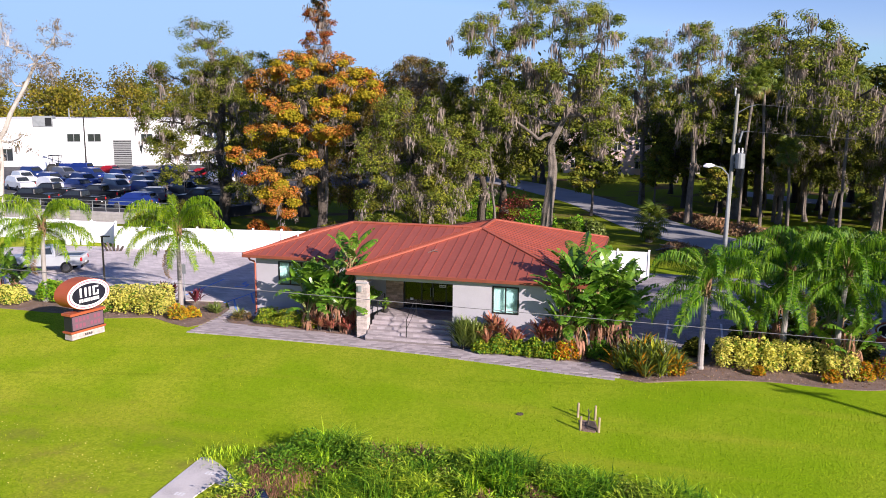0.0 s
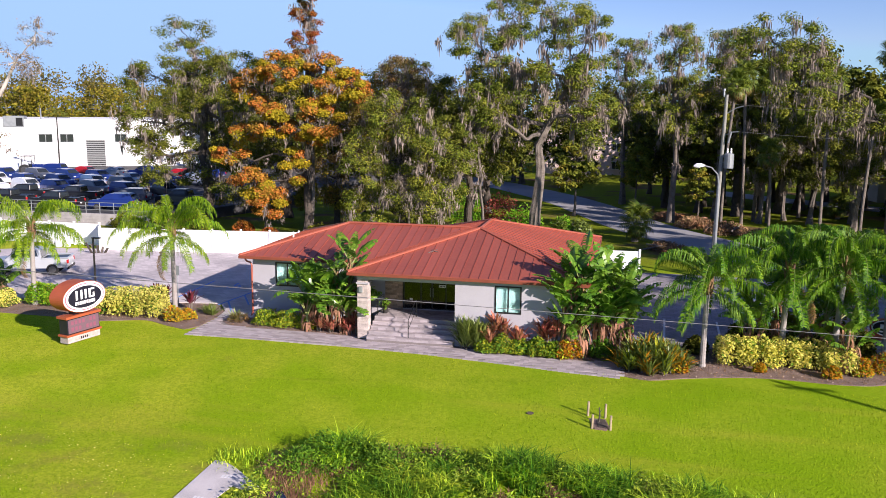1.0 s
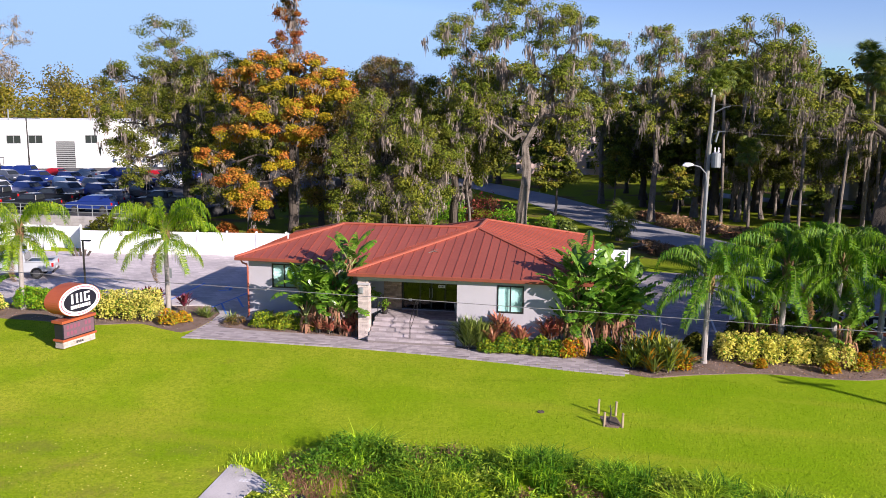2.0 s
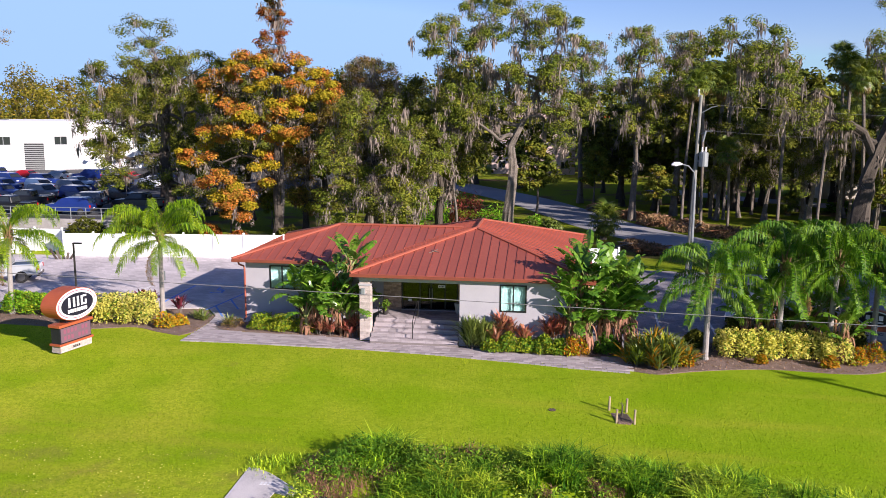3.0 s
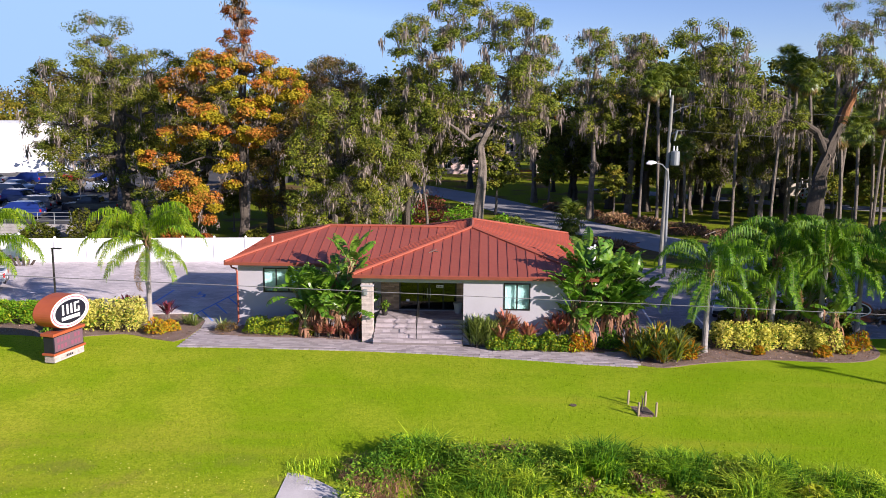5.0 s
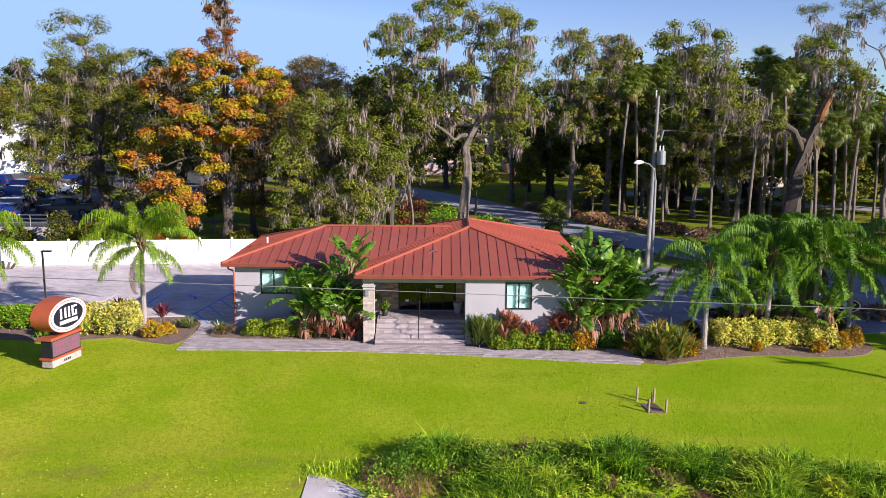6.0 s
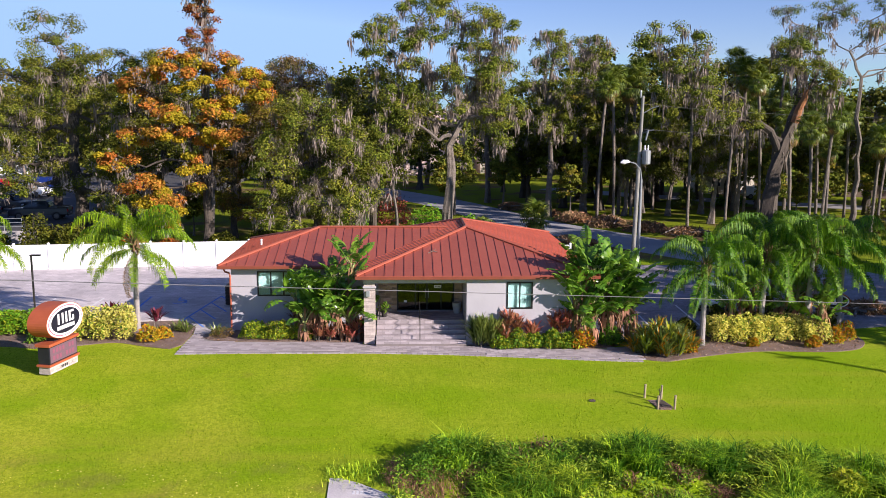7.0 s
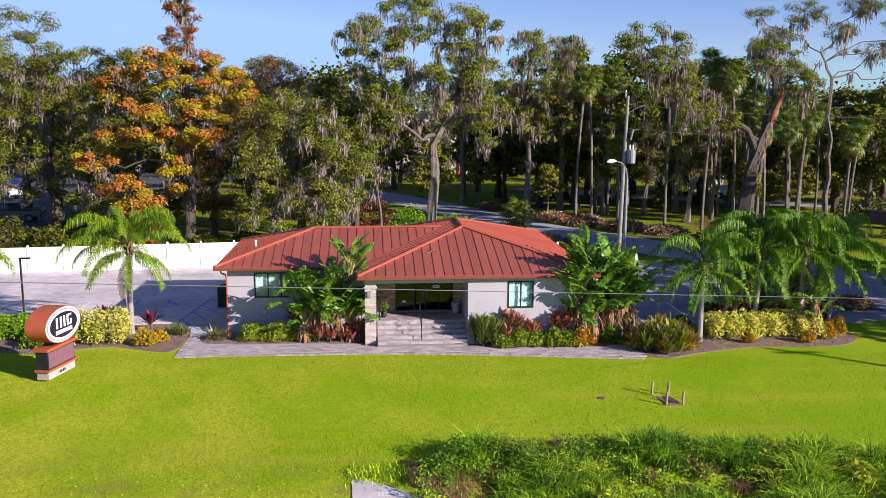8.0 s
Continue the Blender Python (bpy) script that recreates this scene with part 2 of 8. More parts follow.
# lit copy of the broad leaves: brighter colour stands in for sun on them
L_BANANALIT = leaf("young_broad_leaves", (0.13, 0.25, 0.03), (0.18, 0.28, 0.035), island=0.3, leafy=0.35, rough=0.3, spec=0.5)
L_DRY = leaf("withered_brown_leaves", (0.30, 0.17, 0.10), (0.20, 0.11, 0.07), leafy=0.2, rough=0.8)
L_STALK = mat("pale_leaf_stalk", (0.26, 0.30, 0.10), 0.5, blotch=(3, (0.20, 0.16, 0.08), 0.7))
L_RIB = mat("green_palm_midrib", (0.12, 0.19, 0.03), 0.6, blotch=(3, (0.16, 0.17, 0.05), 0.7))
L_HEDGE = leaf("yellow_variegated_leaves", (0.78, 0.72, 0.19), (0.64, 0.62, 0.10), island=0.25, leafy=0.4)
L_HEDGEGREEN = leaf("green_shrub_leaves", (0.085, 0.19, 0.015), (0.13, 0.23, 0.02), island=0.4)
L_CROTON = leaf("orange_croton_leaves", (0.50, 0.22, 0.015), (0.42, 0.30, 0.02), island=0.4)
L_CORDY = leaf("dark_red_cordyline_leaves", (0.145, 0.022, 0.035), (0.085, 0.03, 0.03), island=0.4, rough=0.35)
L_BRONZE = leaf("bronze_red_leaves", (0.46, 0.165, 0.10), (0.33, 0.15, 0.08), island=0.4, rough=0.35)
L_FOUND = leaf("yellow_green_shrub_leaves", (0.28, 0.36, 0.02), (0.38, 0.38, 0.03), island=0.35)
L_FERN = leaf("bright_green_bush_leaves", (0.15, 0.34, 0.02), (0.22, 0.40, 0.03), island=0.4, leafy=0.4)
L_LILY = leaf("strappy_green_leaves", (0.135, 0.195, 0.035), (0.21, 0.25, 0.06), island=0.4, rough=0.35, spec=0.5)
L_REED = leaf("tall_ditch_grass_blades", (0.20, 0.385, 0.016), (0.32, 0.43, 0.03), island=0.65, leafy=0.12)
L_REEDDEEP = leaf("deep_ditch_grass_blades", (0.085, 0.22, 0.012), (0.15, 0.29, 0.018), island=0.65, leafy=0.08)
L_WEED = leaf("ditch_weed_leaves", (0.125, 0.235, 0.016), (0.22, 0.27, 0.03), island=0.65, leafy=0.1)
L_REDBUSH = leaf("wine_red_bush_leaves", (0.42, 0.115, 0.075), (0.30, 0.10, 0.06), island=0.4)
L_BRUSH = leaf("dead_brush", (0.33, 0.21, 0.11), (0.16, 0.095, 0.05), island=0.5, leafy=0.05, rough=0.9)
L_TURF = leaf("turf_blades", (0.198, 0.312, 0.006), (0.315, 0.375, 0.018), island=0.35, leafy=0.3, rough=0.8, spec=0.06)

L_CHIP = leaf("pale_leaf_scraps", (0.42, 0.33, 0.26), (0.30, 0.22, 0.17), leafy=0.05, rough=0.9)

M_SIGNRED = mat("rust_red_sign_paint", (0.36, 0.085, 0.035), 0.5, blotch=(2, (0.30, 0.07, 0.03), 0.6))
M_SIGNWHITE = mat("white_sign_face", (0.82, 0.80, 0.82), 0.4, blotch=(3, (0.74, 0.72, 0.74), 0.5))
M_SIGNPINK = mat("pink_red_sign_ring", (0.62, 0.14, 0.20), 0.4, blotch=(4, (0.55, 0.11, 0.16), 0.5))
M_SIGNBLACK = mat("black_sign_face", (0.012, 0.012, 0.022), 0.35, blotch=(4, (0.02, 0.02, 0.03), 0.5))
M_LED = mat("dark_message_panel", (0.15, 0.088, 0.112), 0.6, grain=(40, (0.11, 0.06, 0.085), 0.5))
M_LEDTEXT = mat("dull_red_panel_marks", (0.235, 0.075, 0.12), 0.6, grain=(40, (0.17, 0.06, 0.09), 0.5))
M_GREYMETAL = mat("galvanised_metal", (0.27, 0.29, 0.30), 0.5, metal=0.3, blotch=(2, (0.2, 0.22, 0.235), 0.6))
M_POLE = mat("weathered_pole", (0.24, 0.24, 0.215), 0.9, blotch=(1.3, (0.18, 0.175, 0.155), 0.7), grain=(14, (0.29, 0.285, 0.26), 0.5), bump=(18, 0.02))
M_CABLE = mat("grey_cable", (0.10, 0.10, 0.11), 0.6, grain=(8, (0.07, 0.07, 0.08), 0.5))
M_BRONZE = mat("dark_bronze_metal", (0.028, 0.025, 0.025), 0.4, grain=(15, (0.05, 0.045, 0.04), 0.5))
M_TYRE = mat("tyre_rubber", (0.02, 0.02, 0.02), 0.85, grain=(30, (0.035, 0.035, 0.035), 0.5))
M_RIM = mat("dark_rim", (0.12, 0.12, 0.125), 0.35, metal=0.7, grain=(30, (0.2, 0.2, 0.2), 0.4))
M_CARGLASS = mat("car_window_glass", (0.02, 0.025, 0.03), 0.05, spec=0.7, grain=(5, (0.035, 0.04, 0.045), 0.4))
M_TAIL = mat("red_tail_lamp", (0.45, 0.012, 0.015), 0.25, grain=(30, (0.3, 0.01, 0.01), 0.4))
M_HEAD = mat("clear_head_lamp", (0.75, 0.76, 0.78), 0.15, grain=(30, (0.6, 0.6, 0.62), 0.4))


def paint(name, c):
    return mat(name, c, 0.3, metal=0.15, spec=0.4, coat=0.25, blotch=(1.2, tuple(v * 0.85 for v in c), 0.5))


P_SILVER = paint("silver_blue_paint", (0.40, 0.42, 0.45))
P_WHITE = paint("white_paint", (0.75, 0.76, 0.78))
P_BLUE = paint("navy_blue_paint", (0.012, 0.03, 0.17))
P_BLACK = paint("black_paint", (0.012, 0.012, 0.016))
P_GREY = paint("grey_paint", (0.12, 0.13, 0.16))
P_RED = paint("red_paint", (0.40, 0.012, 0.02))
M_WAREHOUSE = mat("white_warehouse_wall", (0.80, 0.80, 0.81), 0.8, blotch=(0.15, (0.72, 0.72, 0.74), 0.6), bump=(10, 0.01))
M_SHUTTER = mat("grey_shutter_slat", (0.30, 0.31, 0.31), 0.5, metal=0.4, grain=(10, (0.24, 0.25, 0.25), 0.5))
M_PINK = mat("pink_wall", (0.66, 0.50, 0.47), 0.85, blotch=(0.3, (0.58, 0.42, 0.40), 0.6))
M_BEIGE = mat("beige_wall", (0.48, 0.44, 0.38), 0.85, blotch=(0.3, (0.4, 0.36, 0.31), 0.6))
M_BROWNWALL = mat("brown_wall", (0.15, 0.11, 0.085), 0.85, blotch=(0.3, (0.12, 0.085, 0.07), 0.6))
M_SOILDARK = mat("dark_planting_soil", (0.075, 0.058, 0.046), 0.95, blotch=(3, (0.12, 0.09, 0.07), 0.7), bump=(20, 0.05))
M_STAKE = mat("raw_wood_stake", (0.34, 0.265, 0.17), 0.85, blotch=(6, (0.25, 0.19, 0.12), 0.7), grain=(40, (0.42, 0.34, 0.23), 0.5))
M_POT = mat("grey_planter", (0.42, 0.42, 0.43), 0.6, blotch=(4, (0.34, 0.34, 0.35), 0.6))
M_ORANGE = mat("orange_red_plastic", (0.60, 0.10, 0.02), 0.5, blotch=(5, (0.5, 0.08, 0.02), 0.5))

# ---- building helpers ----
class Geo:
    """Collects vertices and faces of one mesh."""

    def __init__(self):
        self.v, self.f = [], []

    def add(self, verts, faces):
        k = len(self.v)
        self.v.extend(tuple(p) for p in verts)
        self.f.extend(tuple(i + k for i in q) for q in faces)
        return self

    def box(self, x0, x1, y0, y1, z0, z1, m=None):
        c = [Vector((x, y, z)) for z in (z0, z1) for x, y in ((x0, y0), (x1, y0), (x1, y1), (x0, y1))]
        if m is not None:
            c = [m @ p for p in c]
        return self.add(c, [(3, 2, 1, 0), (4, 5, 6, 7), (0, 1, 5, 4), (1, 2, 6, 5), (2, 3, 7, 6), (3, 0, 4, 7)])

    def prism(self, poly, z0, z1):
        """Upright prism over a flat polygon (anticlockwise); z0, z1: numbers or functions of x, y."""
        lo = z0 if callable(z0) else (lambda x, y: z0)
        hi = z1 if callable(z1) else (lambda x, y: z1)
        k = len(poly)
        verts = [(x, y, lo(x, y)) for x, y in poly] + [(x, y, hi(x, y)) for x, y in poly]
        faces = [tuple(reversed(range(k))), tuple(range(k, 2 * k))]
        faces += [(i, (i + 1) % k, k + (i + 1) % k, k + i) for i in range(k)]
        return self.add(verts, faces)

    def tube(self, pts, radii, n=6, cap=True):
        pts = [Vector(p) for p in pts]
        if isinstance(radii, (int, float)):
            radii = [radii] * len(pts)
        rings, ref = [], None
        for i, p in enumerate(pts):
            d = (pts[min(i + 1, len(pts) - 1)] - pts[max(i - 1, 0)]).normalized()
            if ref is None:
                ref = d.orthogonal().normalized()
            ref = (ref - d * ref.dot(d)).normalized()
            s = d.cross(ref)
            rings += [p + float(radii[i]) * (math.cos(a) * ref + math.sin(a) * s) for a in (2 * math.pi * j / n for j in range(n))]
        faces = [(i * n + j, i * n + (j + 1) % n, (i + 1) * n + (j + 1) % n, (i + 1) * n + j)
                 for i in range(len(pts) - 1) for j in range(n)]
        if cap:
            faces += [tuple(reversed(range(n))), tuple(range((len(pts) - 1) * n, len(pts) * n))]
        return self.add(rings, faces)

    def lathe(self, profile, n=16, centre=(0, 0, 0)):
        cx, cy, cz = centre
        return self.tube([(cx, cy, cz + z + 1e-5 * i) for i, (r, z) in enumerate(profile)], [max(r, 1e-4) for r, z in profile], n)

    def array(self, verts, faces):
        k = len(self.v)
        self.v.extend(map(tuple, np.asarray(verts).tolist()))
        self.f.extend(map(tuple, (np.asarray(faces) + k).tolist()))
        return self


def part(name, geo, material, parent=None, label="", bevel=0.0, smooth=False, loc=None):
    """Links geo as one mesh object, under parent if there is one."""
    me = bpy.data.meshes.new(name)
    me.from_pydata(geo.v, [], geo.f)
    if bevel:
        bm = bmesh.new()
        bm.from_mesh(me)
        bmesh.ops.bevel(bm, geom=bm.edges[:], offset=bevel, segments=1, affect='EDGES', clamp_overlap=True)
        bm.to_mesh(me)
        bm.free()
    if smooth:
        me.polygons.foreach_set("use_smooth", [True] * len(me.polygons))
    me.materials.append(material)
    ob = new(name, me)
    if parent is not None:
        ob.parent = parent
    if loc is not None:
        ob.location = loc
    if label:
        tagged(ob, label)
    return ob


def twin(ob, m, parent=None):
    """Another object on the same mesh, at pose m under parent."""
    o = new(ob.name.split(".")[0], ob.data)
    o.parent = parent if parent is not None else ob.parent
    o.matrix_basis = m
    if "label" in ob:
        o["label"] = ob["label"]
    return o


def thing(name, loc, label, category, group="", kind="", turn=0.0):
    ob = new(name)
    ob.empty_display_size = 0.2
    ob.location = loc
    ob.rotation_euler = (0, 0, radians(turn))
    return tagged(ob, label, category, group, kind)


def pierced(u0, u1, z0, z1, holes, y0, y1):
    """A wall from u0 to u1, between faces y0 and y1, as one closed mesh with holes (u0, u1, z0, z1)."""
    us = sorted({u0, u1, *(h[0] for h in holes), *(h[1] for h in holes)})
    zs = sorted({z0, z1, *(max(h[2], z0) for h in holes), *(h[3] for h in holes)})

    def solid(i, j):
        if not (0 <= i < len(us) - 1 and 0 <= j < len(zs) - 1):
            return False
        cu, cz = (us[i] + us[i + 1]) / 2, (zs[j] + zs[j + 1]) / 2
        return not any(h[0] < cu < h[1] and h[2] < cz < h[3] for h in holes)
    w = len(us)
    k = w * len(zs)
    verts = [(u, y, z) for y in (y0, y1) for z in zs for u in us]
    faces = []
    for j in range(len(zs) - 1):
        for i in range(w - 1):
            if not solid(i, j):
                continue
            a, b, c, d = j * w + i, j * w + i + 1, (j + 1) * w + i + 1, (j + 1) * w + i
            faces += [(a, b, c, d), (d + k, c + k, b + k, a + k)]
            for (p, q), (ii, jj) in (((a, b), (i, j - 1)), ((b, c), (i + 1, j)), ((c, d), (i, j + 1)), ((d, a), (i - 1, j))):
                if not solid(ii, jj):
                    faces.append((q, p, p + k, q + k))
    return Geo().add(verts, faces)


def smooth_step(a, b, x):
    t = min(1.0, max(0.0, (x - a) / (b - a)))
    return t * t * (3 - 2 * t)


def ground_z(x, y):
    """Height of the ground: level round the house, falling gently to the ditch."""
    z = -0.25 - 0.45 * smooth_step(-2.0, -13.0, y)
    ditch = smooth_step(1.5, 4.0, x) * smooth_step(-13.0, -16.0, y) * (1 - smooth_step(-19.0, -24.0, y))
    return z - 0.9 * ditch


# leaves, moss and blades as plain arrays
def unit(a):
    return a / np.maximum(np.linalg.norm(a, axis=1, keepdims=True), 1e-9)


def leaf_quads(c, size, rng, aspect=0.5, up=0.35, spread=0.4, droop=0.0, outward=None):
    """One bent four-cornered leaf at each centre."""
    n = len(c)
    nor = rng.normal(size=(n, 3))
    nor[:, 2] = np.abs(nor[:, 2]) + up
    if outward is not None:
        nor = nor * 0.55 + outward * 1.1
    nor = unit(nor)
    d = rng.normal(size=(n, 3))
    d[:, 2] -= droop
    d = unit(d - nor * np.sum(d * nor, axis=1, keepdims=True))
    s = np.cross(nor, d)
    ln = size * (1 + spread * rng.uniform(-1, 1, size=(n, 1)))
    w = ln * aspect * 0.5
    v = np.stack([c - d * ln * 0.5, c + s * w + nor * w * 0.25, c + d * ln * 0.5, c - s * w + nor * w * 0.25], axis=1).reshape(-1, 3)
    return v, np.arange(4 * n).reshape(n, 4)


def hanging(c, lo, hi, width, rng):
    """Thin tapering strands that hang from the points c."""
    n = len(c)
    ln = rng.uniform(lo, hi, size=(n, 1)) * rng.uniform(0.4, 1.0, size=(n, 1))
    a = rng.uniform(0, np.pi, size=n)
    s = np.stack([np.cos(a), np.sin(a), np.zeros(n)], axis=1) * width * rng.uniform(0.5, 1.3, size=(n, 1))
    drift = rng.normal(size=(n, 3)) * 0.06
    drift[:, 2] = 0
    down = np.array([[0, 0, -1.0]])
    mid, end = c + down * ln * 0.5 + drift, c + down * ln + drift * 1.6
    v = np.stack([c - s * 0.5, c + s * 0.5, mid - s * 0.8, mid + s * 0.8, end - s * 0.12, end + s * 0.12], axis=1).reshape(-1, 3)
    k = 6 * np.arange(n)[:, None]
    f = np.concatenate([k + np.array([[0, 1, 3, 2]]), k + np.array([[2, 3, 5, 4]])])
    return v, f


def blades(base, height, width, lean, rng):
    """Upright arching grass blades, two quads each."""
    n = len(base)
    a = rng.uniform(0, 2 * np.pi, size=n)
    out = np.stack([np.cos(a), np.sin(a), np.zeros(n)], axis=1)
    side = np.stack([-np.sin(a), np.cos(a), np.zeros(n)], axis=1) * width * rng.uniform(0.6, 1.3, size=(n, 1))
    h = height * rng.uniform(0.55, 1.15, size=(n, 1))
    ln = lean * h * rng.uniform(0.2, 1.0, size=(n, 1))
    up = np.array([[0, 0, 1.0]])
    mid = base + up * h * 0.6 + out * ln * 0.35
    tip = base + up * h * (1 - 0.25 * lean) + out * ln
    v = np.stack([base - side * 0.5, base + side * 0.5, mid - side * 0.42, mid + side * 0.42, tip - side * 0.06, tip + side * 0.06], axis=1).reshape(-1, 3)
    k = 6 * np.arange(n)[:, None]
    f = np.concatenate([k + np.array([[0, 1, 3, 2]]), k + np.array([[2, 3, 5, 4]])])
    return v, f


def strip(points, width):
    """A band of the given width along a flat line, as a polygon (anticlockwise)."""
    left, right = [], []
    for i, p in enumerate(points):
        a, b = Vector(points[max(i - 1, 0)]), Vector(points[min(i + 1, len(points) - 1)])
        d = (b - a).normalized()
        s = Vector((-d.y, d.x)) * width / 2
        left.append((p[0] + s.x, p[1] + s.y))
        right.append((p[0] - s.x, p[1] - s.y))
    return right + left[::-1]


def curve_points(points, steps=6):
    """A smooth line through flat points."""
    out = []
    for i in range(len(points) - 1):
        p0, p1, p2, p3 = (np.array(points[j]) for j in (max(i - 1, 0), i, i + 1, min(i + 2, len(points) - 1)))
        for k in range(steps):
            t = k / steps
            out.append(tuple(0.5 * (2 * p1 + (p2 - p0) * t + (2 * p0 - 5 * p1 + 4 * p2 - p3) * t * t + (3 * p1 - p0 - 3 * p2 + p3) * t ** 3)))
    return out + [tuple(points[-1])]

# ---- ground and paving ----
def build_ground():
    def axis(lo, hi, step, far):
        inner = list(np.arange(lo, hi + 0.01, step))
        outer = [step * 3 * 1.5 ** k for k in range(1, 40) if step * 3 * 1.5 ** k < far]
        return [lo - o for o in reversed(outer)] + inner + [hi + o for o in outer]
    xs, ys = axis(-30, 40, 1.0, 1800), axis(-45, 6, 0.75, 1800)
    g = Geo()
    verts = [(x, y, ground_z(x, y) + 0.02 * noise.noise((x * 0.3, y * 0.3, 0))) for y in ys for x in xs]
    w = len(xs)
    faces = [(j * w + i, j * w + i + 1, (j + 1) * w + i + 1, (j + 1) * w + i) for j in range(len(ys) - 1) for i in range(w - 1)]
    g.add(verts, faces)
    return tagged(part("ground", g, M_GROUND, smooth=True), "mown green lawn running back to litter under trees", "ground", kind="structure")


build_ground()

lot = Geo()
lot.prism([(-46, 3.6), (-21, 3.4), (-12.6, 4.9), (-10.2, 5.2), (-9.1, 3.5), (-8.9, 2.2), (-6.9, 2.6), (-6.9, 22.6), (-11, 22.2), (-22, 20.9), (-28.2, 20.2), (-33, 19.6), (-38, 17.0), (-46, 16.0)], -0.6, -0.195)
tagged(part("parking_lot", lot, M_LOT), "pale grey paved parking lot beside the white fence", "parking lot", kind="structure")

# side lot, its shade partly carried by the darker paving colour
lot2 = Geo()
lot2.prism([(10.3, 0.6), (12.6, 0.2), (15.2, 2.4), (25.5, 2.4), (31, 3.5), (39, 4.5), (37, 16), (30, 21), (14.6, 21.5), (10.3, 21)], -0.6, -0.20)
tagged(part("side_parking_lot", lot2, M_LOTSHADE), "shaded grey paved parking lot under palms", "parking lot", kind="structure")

ROAD = curve_points([(-30, 114), (-9, 91), (1.2, 76), (7.0, 65), (11.0, 54.9), (14.1, 46.9), (17.0, 41.2), (20.4, 35.8), (24.5, 29), (29.5, 22), (34.5, 13.5), (38.5, 3), (42, -10), (46, -30)], 6)
road = Geo()
road.prism(strip(ROAD, 6.7), -0.7, -0.215)
tagged(part("road", road, M_ASPHALT), "curving worn grey asphalt road through the trees", "road", kind="structure")
lane = Geo()
lane.prism(strip(curve_points([(24, 86), (30, 79), (36.5, 73.5), (44, 68), (51, 64), (62, 58), (80, 50)], 5), 5.0), -0.7, -0.21)
tagged(part("park_lane", lane, M_ASPHALT), "narrow grey asphalt lane behind the palm grove", "road", kind="structure")


def paint_mark(points, width, material, name, label, z=-0.188):
    g = Geo()
    g.prism(strip(points, width), z - 0.004, z)
    return tagged(part(name, g, material), label, "road marking", kind="structure")


for a, b in (((-10.2, 4.8), (-9.4, 11.0)), ((-13.5, 6.0), (-13.65, 11.0))):
    paint_mark([a, b], 0.14, M_BLUE, "stall_line", "blue painted stall line on grey paving")
for k in range(4):
    y = 5.8 + 1.75 * k
    x = -10.2 + 0.13 * (y - 4.8)
    paint_mark([(x, y), (x + 1.4, y - 2.35)], 0.11, M_BLUE, "stall_hatch", "blue diagonal hatch stripe on grey paving")
# wheelchair mark of the stall: wheel and body
ring = [(-11.6 + 0.42 * math.cos(a), 9.6 + 0.5 * math.sin(a)) for a in np.linspace(-2.4, 1.6, 14)]
paint_mark(ring, 0.12, M_BLUE, "stall_symbol_wheel", "blue painted wheel of an accessible stall symbol")
paint_mark([(-11.8, 10.7), (-11.7, 9.9), (-11.3, 9.8), (-11.1, 9.2)], 0.14, M_BLUE, "stall_symbol_body", "blue painted body of an accessible stall symbol")
for x in (-16.5, -19.4, -22.3, -25.2):
    paint_mark([(x, 5.6), (x + 0.1, 10.6)], 0.1, M_WHITEPAINT, "stall_line", "worn white stall line on pale paving")
for k, x in enumerate((15.2, 18.0, 20.8, 23.6)):
    paint_mark([(x, 3.0), (x + 0.2, 8.0)], 0.11, M_WHITEPAINT, "stall_line", "white stall line on shaded grey paving", z=-0.192)

# mulch beds
BED_L = curve_points([(-46, 0.2), (-30, 0.3), (-20, 0.2), (-17.3, 0.1), (-15.6, -0.3), (-14, 0.2), (-12.4, 0.7), (-10.8, 0.0), (-9.4, -0.5)], 4) + [(-8.98, 0.2), (-8.95, 2.0), (-9.1, 3.45), (-10.3, 5.1), (-12.6, 4.8), (-21, 3.3), (-46, 3.5)]
BED_R = curve_points([(12.95, -2.7), (14.3, -3.1), (16.2, -2.4), (19.4, -1.6), (22.5, -1.8), (24.2, -1.4), (25.2, -0.3), (25.5, 1.0)], 5) + [(25.4, 2.3), (15.2, 2.3), (13.2, 0.4)]
BED_HL = curve_points([(-8.2, 1.5), (-7.6, 0.95), (-6.4, 0.75), (-4, 0.62), (-1, 0.5)], 4) + [(-0.05, 0.45), (-0.05, 2.9), (-7.0, 2.9), (-7.6, 2.5)]
BED_HR = curve_points([(5.1, -0.25), (6.2, -0.45), (8.4, -0.75), (10.8, -0.98), (12.0, -0.9)], 4) + [(12.6, -0.4), (12.5, 0.15), (10.3, 0.5), (10.3, -0.16), (5.1, -0.16)]
for name, poly, label in (("mulch_bed_west", BED_L, "grey-brown mulch bed along the parking lot"), ("mulch_bed_east", BED_R, "grey-brown mulch bed under queen palms"),
                          ("mulch_bed_left_wing", BED_HL, "dark mulch bed against the stucco wall"), ("mulch_bed_right_wing", BED_HR, "dark mulch bed below the front window")):
    g = Geo()
    g.prism(poly, -0.7, lambda x, y: -0.222 + 0.015 * noise.noise((x * 1.5, y * 1.5, 3)))
    tagged(part(name, g, M_MULCH), label, "planting bed", kind="structure")


